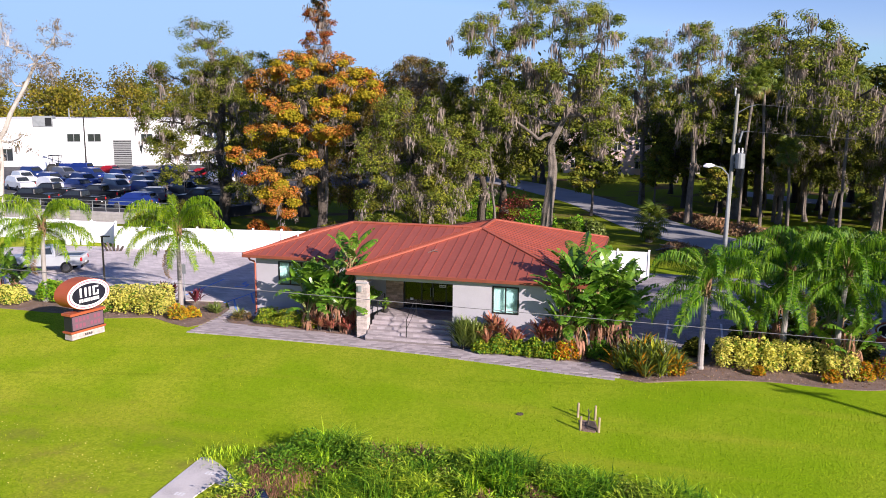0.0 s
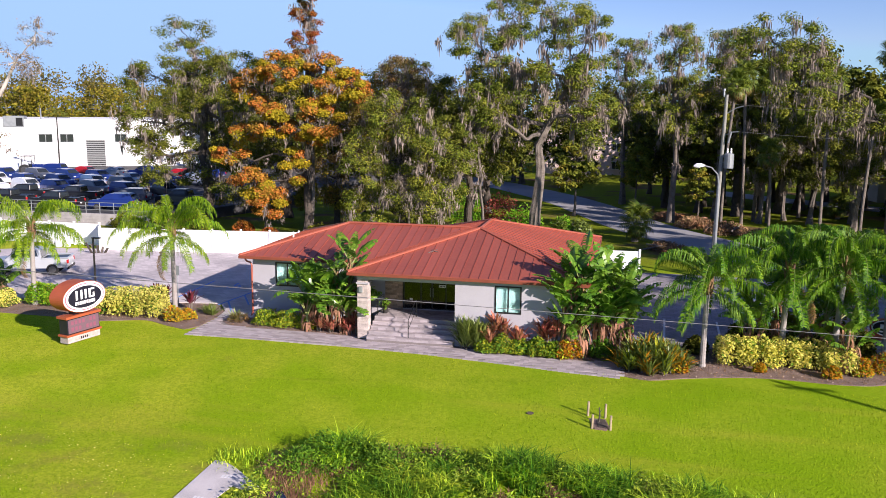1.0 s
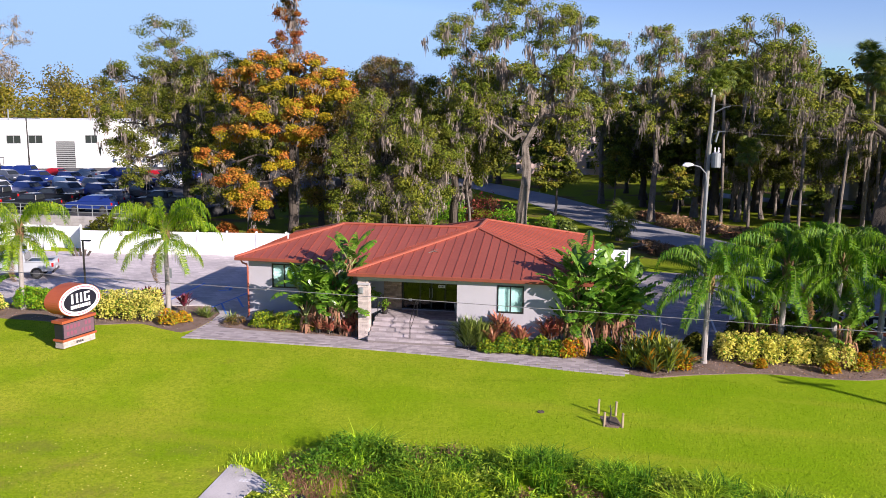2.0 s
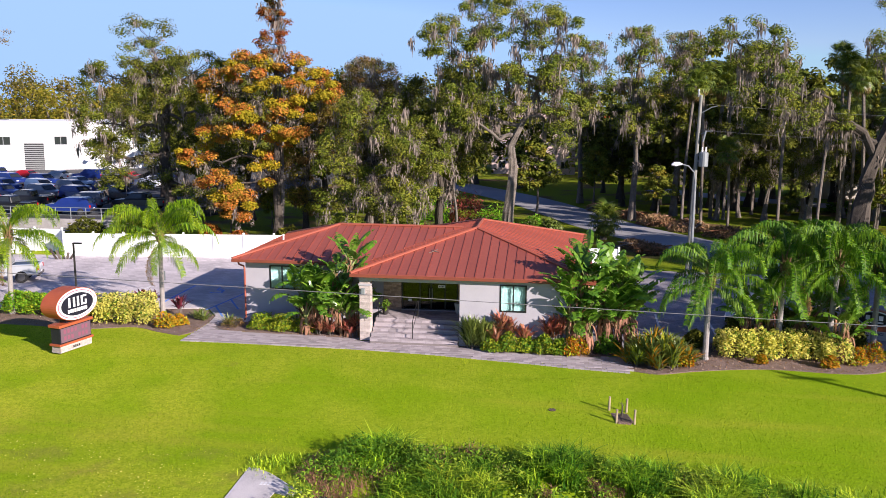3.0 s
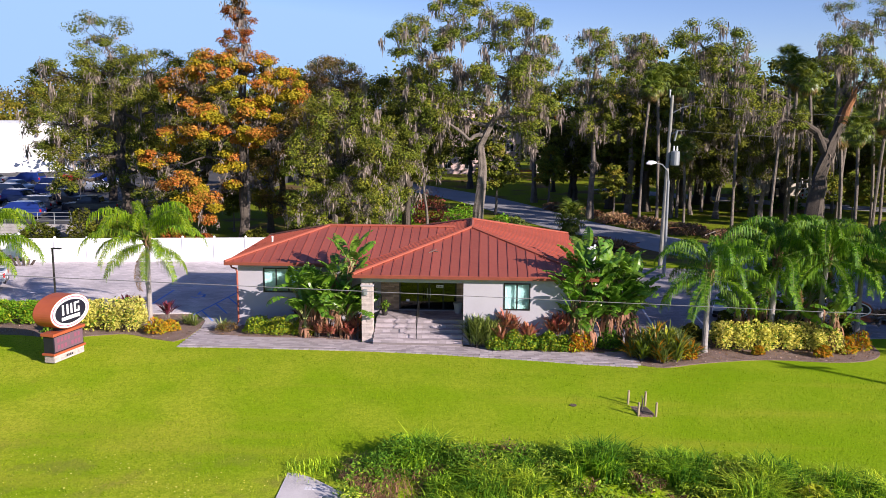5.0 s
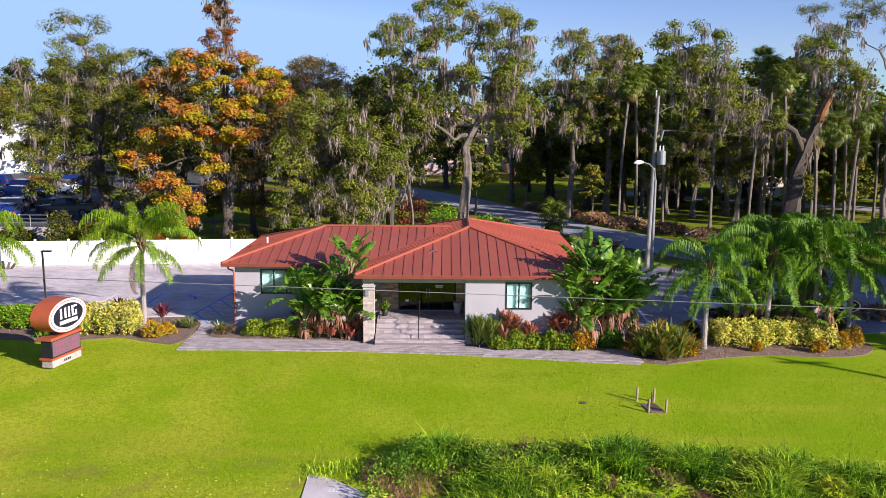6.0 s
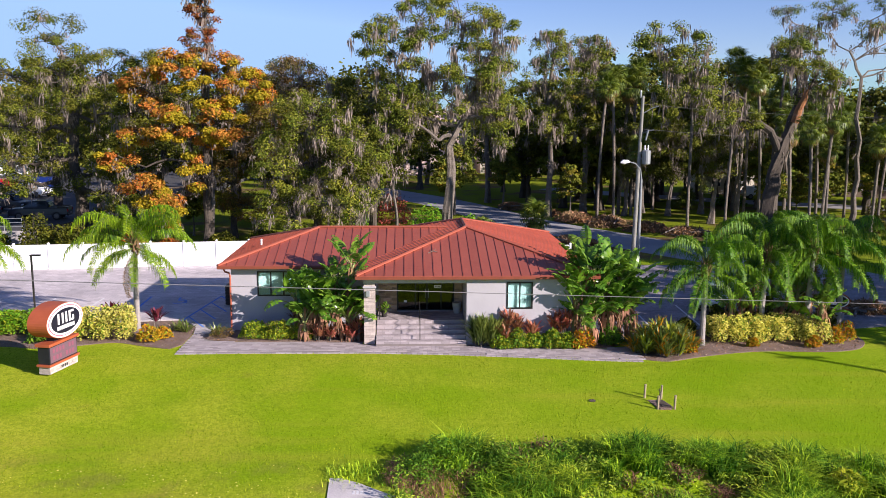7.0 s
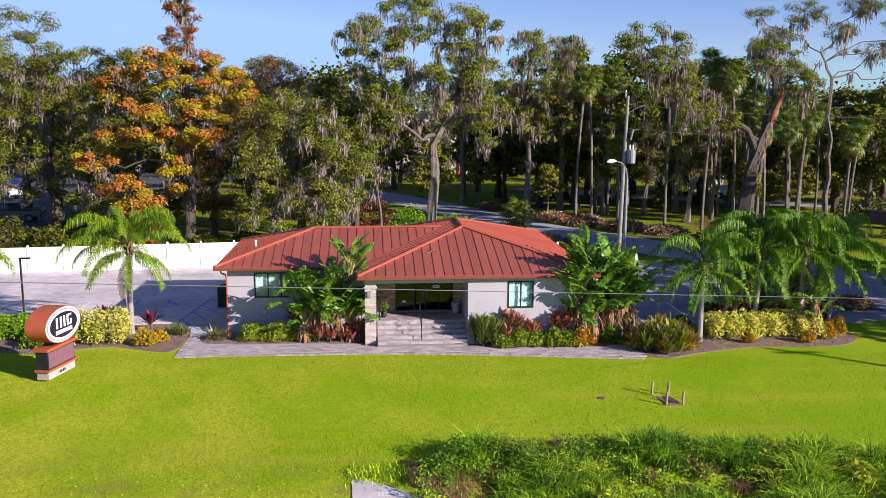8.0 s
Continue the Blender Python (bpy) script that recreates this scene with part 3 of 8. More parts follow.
def bed_litter():
    """Fallen leaves and bark chips on the beds."""
    rng = np.random.default_rng(61)

    def inside(x, y, poly):
        hit = False
        for (ax, ay), (bx, by) in zip(poly, poly[1:] + poly[:1]):
            if (ay > y) != (by > y) and x < (bx - ax) * (y - ay) / (by - ay) + ax:
                hit = not hit
        return hit
    pts = []
    for poly, x0, x1, count in ((BED_L, -26, -9, 1500), (BED_R, 12.9, 25.5, 2200), (BED_HL, -8.2, -0.05, 500), (BED_HR, 5.1, 12.6, 400)):
        y0, y1 = min(p[1] for p in poly), max(p[1] for p in poly)
        for _ in range(count):
            x, y = rng.uniform(x0, x1), rng.uniform(y0, y1)
            if inside(x, y, poly):
                pts.append((x, y, -0.205))
    pts = np.array(pts)
    half = rng.uniform(size=len(pts)) < 0.6
    for flag, material, label in ((True, L_BRUSH, "brown fallen leaves and bark chips on the beds"), (False, L_CHIP, "pale dry leaf scraps on the beds")):
        tagged(part("leaf_litter", Geo().array(*leaf_quads(pts[half == flag], 0.10, rng, 0.5, 1.6)), material), label, "leaf litter", kind="stuff")


# ---- fence ----
FENCE_LABEL = "white vinyl privacy fence with capped posts"


def fence_run(a, b, name):
    a, b = Vector((*a, 0)), Vector((*b, 0))
    run = b - a
    count = max(1, round(run.length / 2.42))
    step = run.length / count
    turn = math.degrees(math.atan2(run.y, run.x))
    f = thing(name, (a.x, a.y, -0.25), FENCE_LABEL, "fence", turn=turn)
    post = Geo().box(-0.065, 0.065, -0.065, 0.065, 0, 1.93)
    cap = Geo().add([(-0.08, -0.08, 1.93), (0.08, -0.08, 1.93), (0.08, 0.08, 1.93), (-0.08, 0.08, 1.93),
                     (-0.08, -0.08, 1.96), (0.08, -0.08, 1.96), (0.08, 0.08, 1.96), (-0.08, 0.08, 1.96), (0, 0, 2.02)],
                    [(3, 2, 1, 0), (0, 1, 5, 4), (1, 2, 6, 5), (2, 3, 7, 6), (3, 0, 4, 7), (4, 5, 8), (5, 6, 8), (6, 7, 8), (7, 4, 8)])
    # grooved boards as one folded sheet between two rails
    w, near, far = (step - 0.13) / 12, [], []
    for k in range(12):
        a, b = 0.065 + k * w, 0.065 + (k + 1) * w
        near += [(a + 0.001, -0.006), (a + 0.006, -0.013), (b - 0.006, -0.013), (b - 0.001, -0.006)]
        far += [(a + 0.001, 0.006), (a + 0.006, 0.013), (b - 0.006, 0.013), (b - 0.001, 0.006)]
    panel = Geo().prism(near + far[::-1], 0.12, 1.78)
    bottom = Geo().box(0.065, step - 0.065, -0.03, 0.03, 0.05, 0.17)
    top = Geo().box(0.065, step - 0.065, -0.03, 0.03, 1.74, 1.85)
    p0 = c0 = n0 = None
    for k in range(count + 1):
        m = pose(k * step, 0, 0)
        if k == 0:
            p0, c0, n0 = part("post", post, M_VINYL, f), part("post_cap", cap, M_VINYL, f), part("panel", panel, M_VINYL, f)
            rails = [part("rail", bottom, M_VINYL, f), part("rail", top, M_VINYL, f)]
            continue
        twin(p0, m)
        twin(c0, m)
        if k < count:
            twin(n0, m)
            for r in rails:
                twin(r, m)
    return f


def fence_y(x):
    return 21.9 + 0.12 * (x + 10.2)


fence_run((-28.3, fence_y(-28.3)), (-5.0, fence_y(-5.0)), "vinyl_fence")
fence_run((5.6, 19.6), (14.1, 19.8), "vinyl_fence")
fence_run((-29.6, 21.6), (-28.3, fence_y(-28.3)), "vinyl_fence")
fence_run((-46.5, 22.0), (-29.6, 21.6), "vinyl_fence")

# ---- the office building ----
house = thing("office_building", (0, 0, 0), "single-storey white stucco office with terracotta standing-seam metal hip roof", "building")
EAVE, PEAK = 3.29, 4.92
FX0, FX1, FY0, FY1 = -0.37, 11.55, -0.44, 14.5
LX0, LY0 = -7.6, 2.44
RX, RF, RB = 5.35, 5.22, 8.7
S_FRONT = (PEAK - EAVE) / (RF - FY0)
S_BACK = (PEAK - EAVE) / (FY1 - RB)
S_EAST = (PEAK - EAVE) / (FX1 - RX)
SLOPE = (PEAK - EAVE) / (RX - FX0)
LHALF = 4.75
LR_Y, LY1 = LY0 + LHALF, LY0 + 2 * LHALF
LPEAK = EAVE + SLOPE * LHALF
LRX0 = LX0 + LHALF
VX = FX0 + LHALF  # where the wings' ridges meet

# walls with their openings
WT = 0.2


def wall_x(name, x0, x1, y, z0, z1, holes=()):
    """A wall along x whose outer face lies at y (the outside looks to -y), with holes (x0, x1, z0, z1)."""
    g = pierced(x0, x1, z0, z1, holes, y, y + WT)
    return part(name, g, M_STUCCO, house)


W2 = (7.02, 8.32, 1.58, 2.94)
W1 = (-5.69, -3.62, 1.60, 2.93)
DOOR = (1.58, 4.62, 0.77, 2.95)
wall_x("wall", 5.05, 10.35, -0.12, -0.4, 3.1, [W2])
wall_x("wall", -7.04, 0.62, 2.94, -0.4, 3.1, [W1])
g = Geo().box(-7.04, -6.84, 2.94 + WT, 11.3, -0.4, 3.1)
part("wall", g, M_STUCCO, house)
g = Geo().box(10.15, 10.35, -0.12 + WT, 13.9, -0.4, 3.1)
part("wall", g, M_STUCCO, house)
g = Geo().box(-7.04, 0.2, 11.3, 11.5, -0.4, 3.1)
part("wall", g, M_STUCCO, house)
g = Geo().box(0.2, 10.35, 13.9, 14.1, -0.4, 3.1)
part("wall", g, M_STUCCO, house)
g = Geo().box(0.2, 0.4, 11.5, 13.9, -0.4, 3.1)
part("wall", g, M_STUCCO, house)
g = Geo().box(5.05, 5.25, -0.12 + WT, 2.94, -0.4, 3.1)
part("wall", g, M_STUCCO, house)
g = pierced(0.62, 5.05, 0.3, 3.1, [(DOOR[0], DOOR[1], DOOR[2], DOOR[3])], 2.99, 3.14)
part("wall", g, M_STUCCO, house)
# rooms behind the glass, their darkness put into the near-black wall and floor colour
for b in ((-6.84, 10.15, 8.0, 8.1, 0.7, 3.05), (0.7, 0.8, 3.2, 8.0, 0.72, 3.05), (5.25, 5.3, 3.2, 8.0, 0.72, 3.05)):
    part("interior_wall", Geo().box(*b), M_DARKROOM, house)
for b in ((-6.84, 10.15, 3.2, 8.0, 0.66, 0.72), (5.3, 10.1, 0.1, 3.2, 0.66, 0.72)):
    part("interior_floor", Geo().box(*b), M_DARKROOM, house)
# soffits
g = Geo()
g.prism([(FX0 + 0.1, FY0 + 0.1), (FX1 - 0.1, FY0 + 0.1), (FX1 - 0.1, FY1 - 0.1), (FX0 + 0.1, FY1 - 0.1)], 3.10, 3.14)
g.prism([(LX0 + 0.1, LY0 + 0.1), (FX0 + 0.1, LY0 + 0.1), (FX0 + 0.1, LY1 - 0.1), (LX0 + 0.1, LY1 - 0.1)], 3.104, 3.14)
part("soffit", g, M_SOFFIT, house)
part("portico_beam", Geo().box(-0.02, 5.05, 0.0, 0.32, 2.86, 3.1), M_STUCCO, house)


def window(x0, x1, y, z0, z1, panes):
    w = part("window", Geo().box(x0, x1, y + 0.15, y + 0.17, z0, z1), M_BLIND, house, "pale blind behind black-framed glass")
    fr, t = Geo(), 0.07
    fr.box(x0, x1, y - 0.025, y + 0.05, z1 - t, z1).box(x0, x1, y - 0.025, y + 0.05, z0, z0 + t)
    for k in range(panes + 1):
        cx = x0 + t / 2 + (x1 - x0 - t) * k / panes
        fr.box(cx - t / 2, cx + t / 2, y - 0.022, y + 0.048, z0 + t, z1 - t)
    part("frame", fr, M_BLACK, w)
    for k in range(panes):
        a = x0 + t + (x1 - x0 - t) * k / panes
        b = x0 + (x1 - x0 - t) * (k + 1) / panes
        p = part("pane", Geo().box(a, b, y + 0.01, y + 0.022, z0 + t, z1 - t), M_GLASS, w)
        p.visible_shadow = False
    return w


window(W2[0], W2[1], -0.12, W2[2], W2[3], 2)
window(W1[0], W1[1], 2.94, W1[2], W1[3], 3)

# entrance: glass doors in a black frame
x0, x1, z0, z1 = DOOR
door = part("glass_entrance", Geo().box(x0, x1, 3.0, 3.08, z0 - 0.03, z0 + 0.05), M_BLACK, house, "dark glazed double doors in black frames")
g = Geo().box(x0, x1, 3.0, 3.08, z1 - 0.08, z1)
for x in (x0, x0 + 0.95, x0 + 1.55, x0 + 2.30, x1 - 0.08):
    g.box(x, x + 0.08, 2.995, 3.075, z0 + 0.05, z1 - 0.08)
g.box(x0, x1, 2.997, 3.073, 2.45, 2.52)
part("frame", g, M_BLACK, door)
for a, b in ((x0 + 0.08, x0 + 0.95), (x0 + 1.03, x0 + 1.55), (x0 + 1.63, x0 + 2.30), (x0 + 2.38, x1 - 0.08)):
    p = part("pane", Geo().box(a, b, 3.03, 3.042, z0 + 0.05, 2.45).box(a, b, 3.03, 3.042, 2.52, z1 - 0.08), M_DOORGLASS, door)
    p.visible_shadow = False
for x in (x0 + 1.5, x0 + 1.66):
    part("door_handle", Geo().tube([(x, 2.95, 1.45), (x, 2.95, 1.95)], 0.016, 6).box(x - 0.01, x + 0.01, 2.95, 3.0, 1.5, 1.52).box(x - 0.01, x + 0.01, 2.95, 3.0, 1.88, 1.9), M_GREYMETAL, door)
part("notice", Geo().box(3.55, 3.92, 2.975, 2.99, 1.99, 2.13), M_SIGNWHITE, door, "small white notice stuck on the glass")
part("notice", Geo().box(1.95, 2.12, 2.975, 2.99, 1.22, 1.34), M_SIGNWHITE, door, "small white notice stuck on the glass")
g = Geo()
for k in range(4):
    g.box(3.60 + 0.075 * k, 3.645 + 0.075 * k, 2.969, 2.975, 2.03, 2.09)
part("notice_print", g, M_SIGNBLACK, door)


# stone courses of the column, the porch wall and its return
def ledge_stones(x0, x1, y0, y1, z0, z1, material, seed, name, proud=0.02):
    """Courses of stones round a core; each stone is a piece of the cladding."""
    rng = random.Random(seed)
    clad = part(name, Geo().box(x0 + 0.04, x1 - 0.04, y0 + 0.04, y1 - 0.04, z0, z1), material, house)
    z = z0
    while z < z1 - 0.02:
        h = min(rng.choice((0.09, 0.12, 0.15)), z1 - z)
        x = x0
        while x < x1 - 0.01:
            w = min(rng.uniform(0.22, 0.5), x1 - x)
            if x1 - x - w < 0.12:
                w = x1 - x
            d = rng.uniform(0, proud)
            part("stone", Geo().box(x + 0.004, x + w - 0.004, y0 - d, y1 + d, z + 0.004, z + h - 0.004), material, clad)
            x += w
        z += h
    return clad


ledge_stones(0.0, 0.55, 0.0, 0.5, -0.2, 2.86, M_STONE_PALE, 3, "column_cladding")
part("column_cap", Geo().box(-0.05, 0.60, -0.05, 0.55, 2.62, 2.72), M_STUCCO, house, bevel=0.01)
part("column_fixture", Geo().box(0.1, 0.3, -0.12, -0.02, 2.2, 2.5), M_GREYMETAL, house, "small grey wall lantern", bevel=0.02)
ledge_stones(0.62, DOOR[0], 2.88, 2.98, 0.72, 2.95, M_STONE, 5, "porch_wall_cladding")
ledge_stones(DOOR[1], 5.04, 2.88, 2.98, 0.72, 2.95, M_STONE, 6, "porch_wall_cladding")

# porch floor and steps
EDGES = [(0.98, 0.75), (0.62, 0.58), (0.27, 0.41), (-0.08, 0.24), (-0.42, 0.07)]
porch = part("porch_base", Geo().box(0.6, 5.04, EDGES[0][0] + 0.03, 2.87, -0.4, 0.70), M_JOINT, house)
for k, (y, z) in enumerate(EDGES[1:]):
    part("step", Geo().box(0.6, 5.04, y + 0.03, EDGES[k][0] + 0.025, -0.4, z - 0.05), M_JOINT, house)

# handrail on the steps
part("side_rail", Geo().tube([(0.72, 2.3, 0.75), (0.72, 2.3, 1.65), (0.72, 1.15, 1.65), (0.72, 1.15, 0.75)], 0.02, 6).tube([(0.72, 2.3, 1.2), (0.72, 1.15, 1.2)], 0.014, 6), M_BLACK, house, "black metal side rail")
rail = part("handrail", Geo().tube([(2.75, 1.35, 0.75), (2.75, 1.35, 1.62), (2.75, 1.05, 1.66), (2.75, -0.35, 0.98), (2.75, -0.35, 0.1)], 0.022, 6), M_BLACK, house, "black metal handrail")
part("rail_bar", Geo().tube([(2.75, 1.35, 1.2), (2.75, -0.35, 0.52)], 0.014, 6), M_BLACK, rail)

# gutters and downpipe
GUT = 0.13
g = Geo()
g.box(FX0 - 0.02, FX1 + 0.02, FY0 - 0.06, FY0 + 0.06, EAVE - GUT - 0.03, EAVE - 0.012)
g.box(FX1 - 0.06, FX1 + 0.06, FY0 + 0.06, FY1, EAVE - GUT - 0.03, EAVE - 0.012)
g.box(FX0 - 0.06, FX0 + 0.06, FY0 + 0.06, LY0 - 0.06, EAVE - GUT - 0.03, EAVE - 0.012)
g.box(LX0 - 0.02, FX0 + 0.06, LY0 - 0.06, LY0 + 0.06, EAVE - GUT - 0.032, EAVE - 0.012)
g.box(LX0 - 0.06, LX0 + 0.06, LY0 + 0.06, LY1, EAVE - GUT - 0.03, EAVE - 0.012)
g.box(LX0, FX0, LY1 - 0.06, LY1 + 0.06, EAVE - GUT - 0.03, EAVE - 0.012)
g.box(FX0, FX1, FY1 - 0.06, FY1 + 0.06, EAVE - GUT - 0.03, EAVE - 0.012)
part("gutter", g, M_GUTTER, house, bevel=0.012)
part("downpipe", Geo().tube([(-7.35, 2.62, 3.14), (-7.3, 2.72, 2.95), (-7.12, 2.86, 2.85), (-7.08, 2.89, 2.7), (-7.08, 2.89, 0.0), (-7.12, 2.75, -0.12)], 0.05, 6), M_TRIM, house)
part("downpipe", Geo().tube([(10.7, -0.3, 3.14), (10.42, -0.19, 2.85), (10.42, -0.19, -0.1)], 0.05, 6), M_TRIM, house)


# roof: standing-seam panels over a deck
def clip_strip(poly, axis, lo, hi):
    for bound, keep in ((lo, 1), (hi, -1)):
        out = []
        for i, p in enumerate(poly):
            q = poly[(i + 1) % len(poly)]
            a, b = (p[axis] - bound) * keep, (q[axis] - bound) * keep
            if a >= 0:
                out.append(p)
            if a * b < 0:
                t = a / (a - b)
                out.append((p[0] + (q[0] - p[0]) * t, p[1] + (q[1] - p[1]) * t))
        poly = out
        if len(poly) < 3:
            return []
    return poly


def roof_face(poly, zf, axis, roof):
    """Panels over a sloping face; axis: the one along which the eave runs."""
    lo, hi = min(p[axis] for p in poly), max(p[axis] for p in poly)
    count = max(1, round((hi - lo) / 0.475))
    w = (hi - lo) / count
    for k in range(count):
        a, b = lo + k * w, lo + (k + 1) * w
        cell = clip_strip(poly, axis, a + 0.004, b - 0.004)
        if not cell:
            continue
        g = Geo().prism(cell, lambda x, y: zf(x, y) - 0.02, lambda x, y: zf(x, y) + 0.012)
        rib = clip_strip(poly, axis, b - 0.034, b - 0.004)
        if rib:
            g.prism(rib, lambda x, y: zf(x, y) + 0.011, lambda x, y: zf(x, y) + 0.042)
        part("roof_panel", g, M_ROOF, roof)


deck = Geo()
deck.add([(FX0, FY0, EAVE - 0.02), (FX1, FY0, EAVE - 0.02), (FX1, FY1, EAVE - 0.02), (FX0, FY1, EAVE - 0.02), (RX, RF, PEAK - 0.03), (RX, RB, PEAK - 0.03)],
         [(0, 1, 4), (1, 2, 5, 4), (2, 3, 5), (3, 0, 4, 5), (3, 2, 1, 0)])
deck.add([(LX0, LY0, EAVE - 0.02), (FX0, LY0, EAVE - 0.024), (FX0, LY1, EAVE - 0.024), (LX0, LY1, EAVE - 0.02), (LRX0, LR_Y, LPEAK - 0.03), (VX, LR_Y, LPEAK - 0.03)],
         [(0, 1, 5, 4), (2, 3, 4, 5), (3, 0, 4), (1, 2, 5), (3, 2, 1, 0)])
roof = part("roof", deck, M_GUTTER, house, "terracotta standing-seam metal hip roof")
roof_face([(FX0, FY0), (FX1, FY0), (RX, RF)], lambda x, y: EAVE + S_FRONT * (y - FY0), 0, roof)
roof_face([(FX1, FY0), (FX1, FY1), (RX, RB), (RX, RF)], lambda x, y: EAVE + S_EAST * (FX1 - x), 1, roof)
roof_face([(FX0, FY0), (RX, RF), (RX, RB), (FX0, FY1), (FX0, LY1), (VX, LR_Y), (FX0, LY0)], lambda x, y: EAVE + SLOPE * (x - FX0), 1, roof)
roof_face([(FX0, FY1), (RX, RB), (FX1, FY1)], lambda x, y: EAVE + S_BACK * (FY1 - y), 0, roof)
roof_face([(LX0, LY0), (FX0, LY0), (VX, LR_Y), (LRX0, LR_Y)], lambda x, y: EAVE + SLOPE * (y - LY0), 0, roof)
roof_face([(LX0, LY0), (LRX0, LR_Y), (LX0, LY1)], lambda x, y: EAVE + SLOPE * (x - LX0), 1, roof)
roof_face([(LX0, LY1), (LRX0, LR_Y), (VX, LR_Y), (FX0, LY1)], lambda x, y: EAVE + SLOPE * (LY1 - y), 0, roof)


def cap(a, b, w=0.10, lift=0.035):
    """A folded ridge or hip cap along a line."""
    a, b = Vector(a), Vector(b)
    d = (b - a).normalized()
    s = Vector((-d.y, d.x, 0)).normalized()
    up = Vector((0, 0, 1))
    sec = [(-w, -0.03), (-w, 0.02), (0, 0.065), (w, 0.02), (w, -0.03)]
    verts = [p + s * u + up * (v + lift) for p in (a, b) for u, v in sec]
    return part("hip_cap", Geo().add(verts, [(0, 1, 6, 5), (1, 2, 7, 6), (2, 3, 8, 7), (3, 4, 9, 8), (4, 0, 5, 9), (4, 3, 2, 1, 0), (5, 6, 7, 8, 9)]), M_TRIM, roof)


E0 = EAVE + 0.01
cap((FX0, FY0, E0), (RX, RF, PEAK))
cap((FX1, FY0, E0), (RX, RF, PEAK))
cap((FX1, FY1, E0), (RX, RB, PEAK))
cap((RX, RF, PEAK), (RX, RB, PEAK))
cap((LX0, LY0, E0), (LRX0, LR_Y, LPEAK))
cap((LX0, LY1, E0), (LRX0, LR_Y, LPEAK))
cap((LRX0, LR_Y, LPEAK), (VX, LR_Y, LPEAK))
cap((FX0, FY1, E0), (RX, RB, PEAK))
# vents and a twig on the roof
part("roof_vent", Geo().tube([(-6.0, 6.3, EAVE + SLOPE * 1.55), (-6.0, 6.3, EAVE + SLOPE * 1.55 + 0.3)], 0.05, 8).lathe([(0.05, 0.0), (0.09, 0.02), (0.02, 0.09)], 8, (-6.0, 6.3, EAVE + SLOPE * 1.55 + 0.3)), M_SIGNWHITE, roof, "white plastic pipe vent")
part("fallen_twig", Geo().tube([(3.2, 2.0, 4.02), (3.45, 2.15, 4.10), (3.7, 2.1, 4.06)], 0.02, 5).tube([(3.45, 2.15, 4.10), (3.6, 2.4, 4.16)], 0.012, 5).tube([(3.4, 2.1, 4.08), (3.3, 2.35, 4.14)], 0.012, 5), M_BARK, roof)

# ---- monument sign ----
def bars(g, x, y0, y1, z0, z1):
    g.box(x - 0.004, x + 0.008, y0, y1, z0, z1)


def oval(a, b, n=40):
    return [(a * math.cos(2 * math.pi * k / n), b * math.sin(2 * math.pi * k / n)) for k in range(n)]


def oval_plate(a, b, x0, x1, zc, n=40):
    p = oval(a, b, n)
    verts = [(x0, y, zc + z) for y, z in p] + [(x1, y, zc + z) for y, z in p]
    return Geo().add(verts, [tuple(reversed(range(n))), tuple(range(n, 2 * n))] + [(i, (i + 1) % n, n + (i + 1) % n, n + i) for i in range(n)])


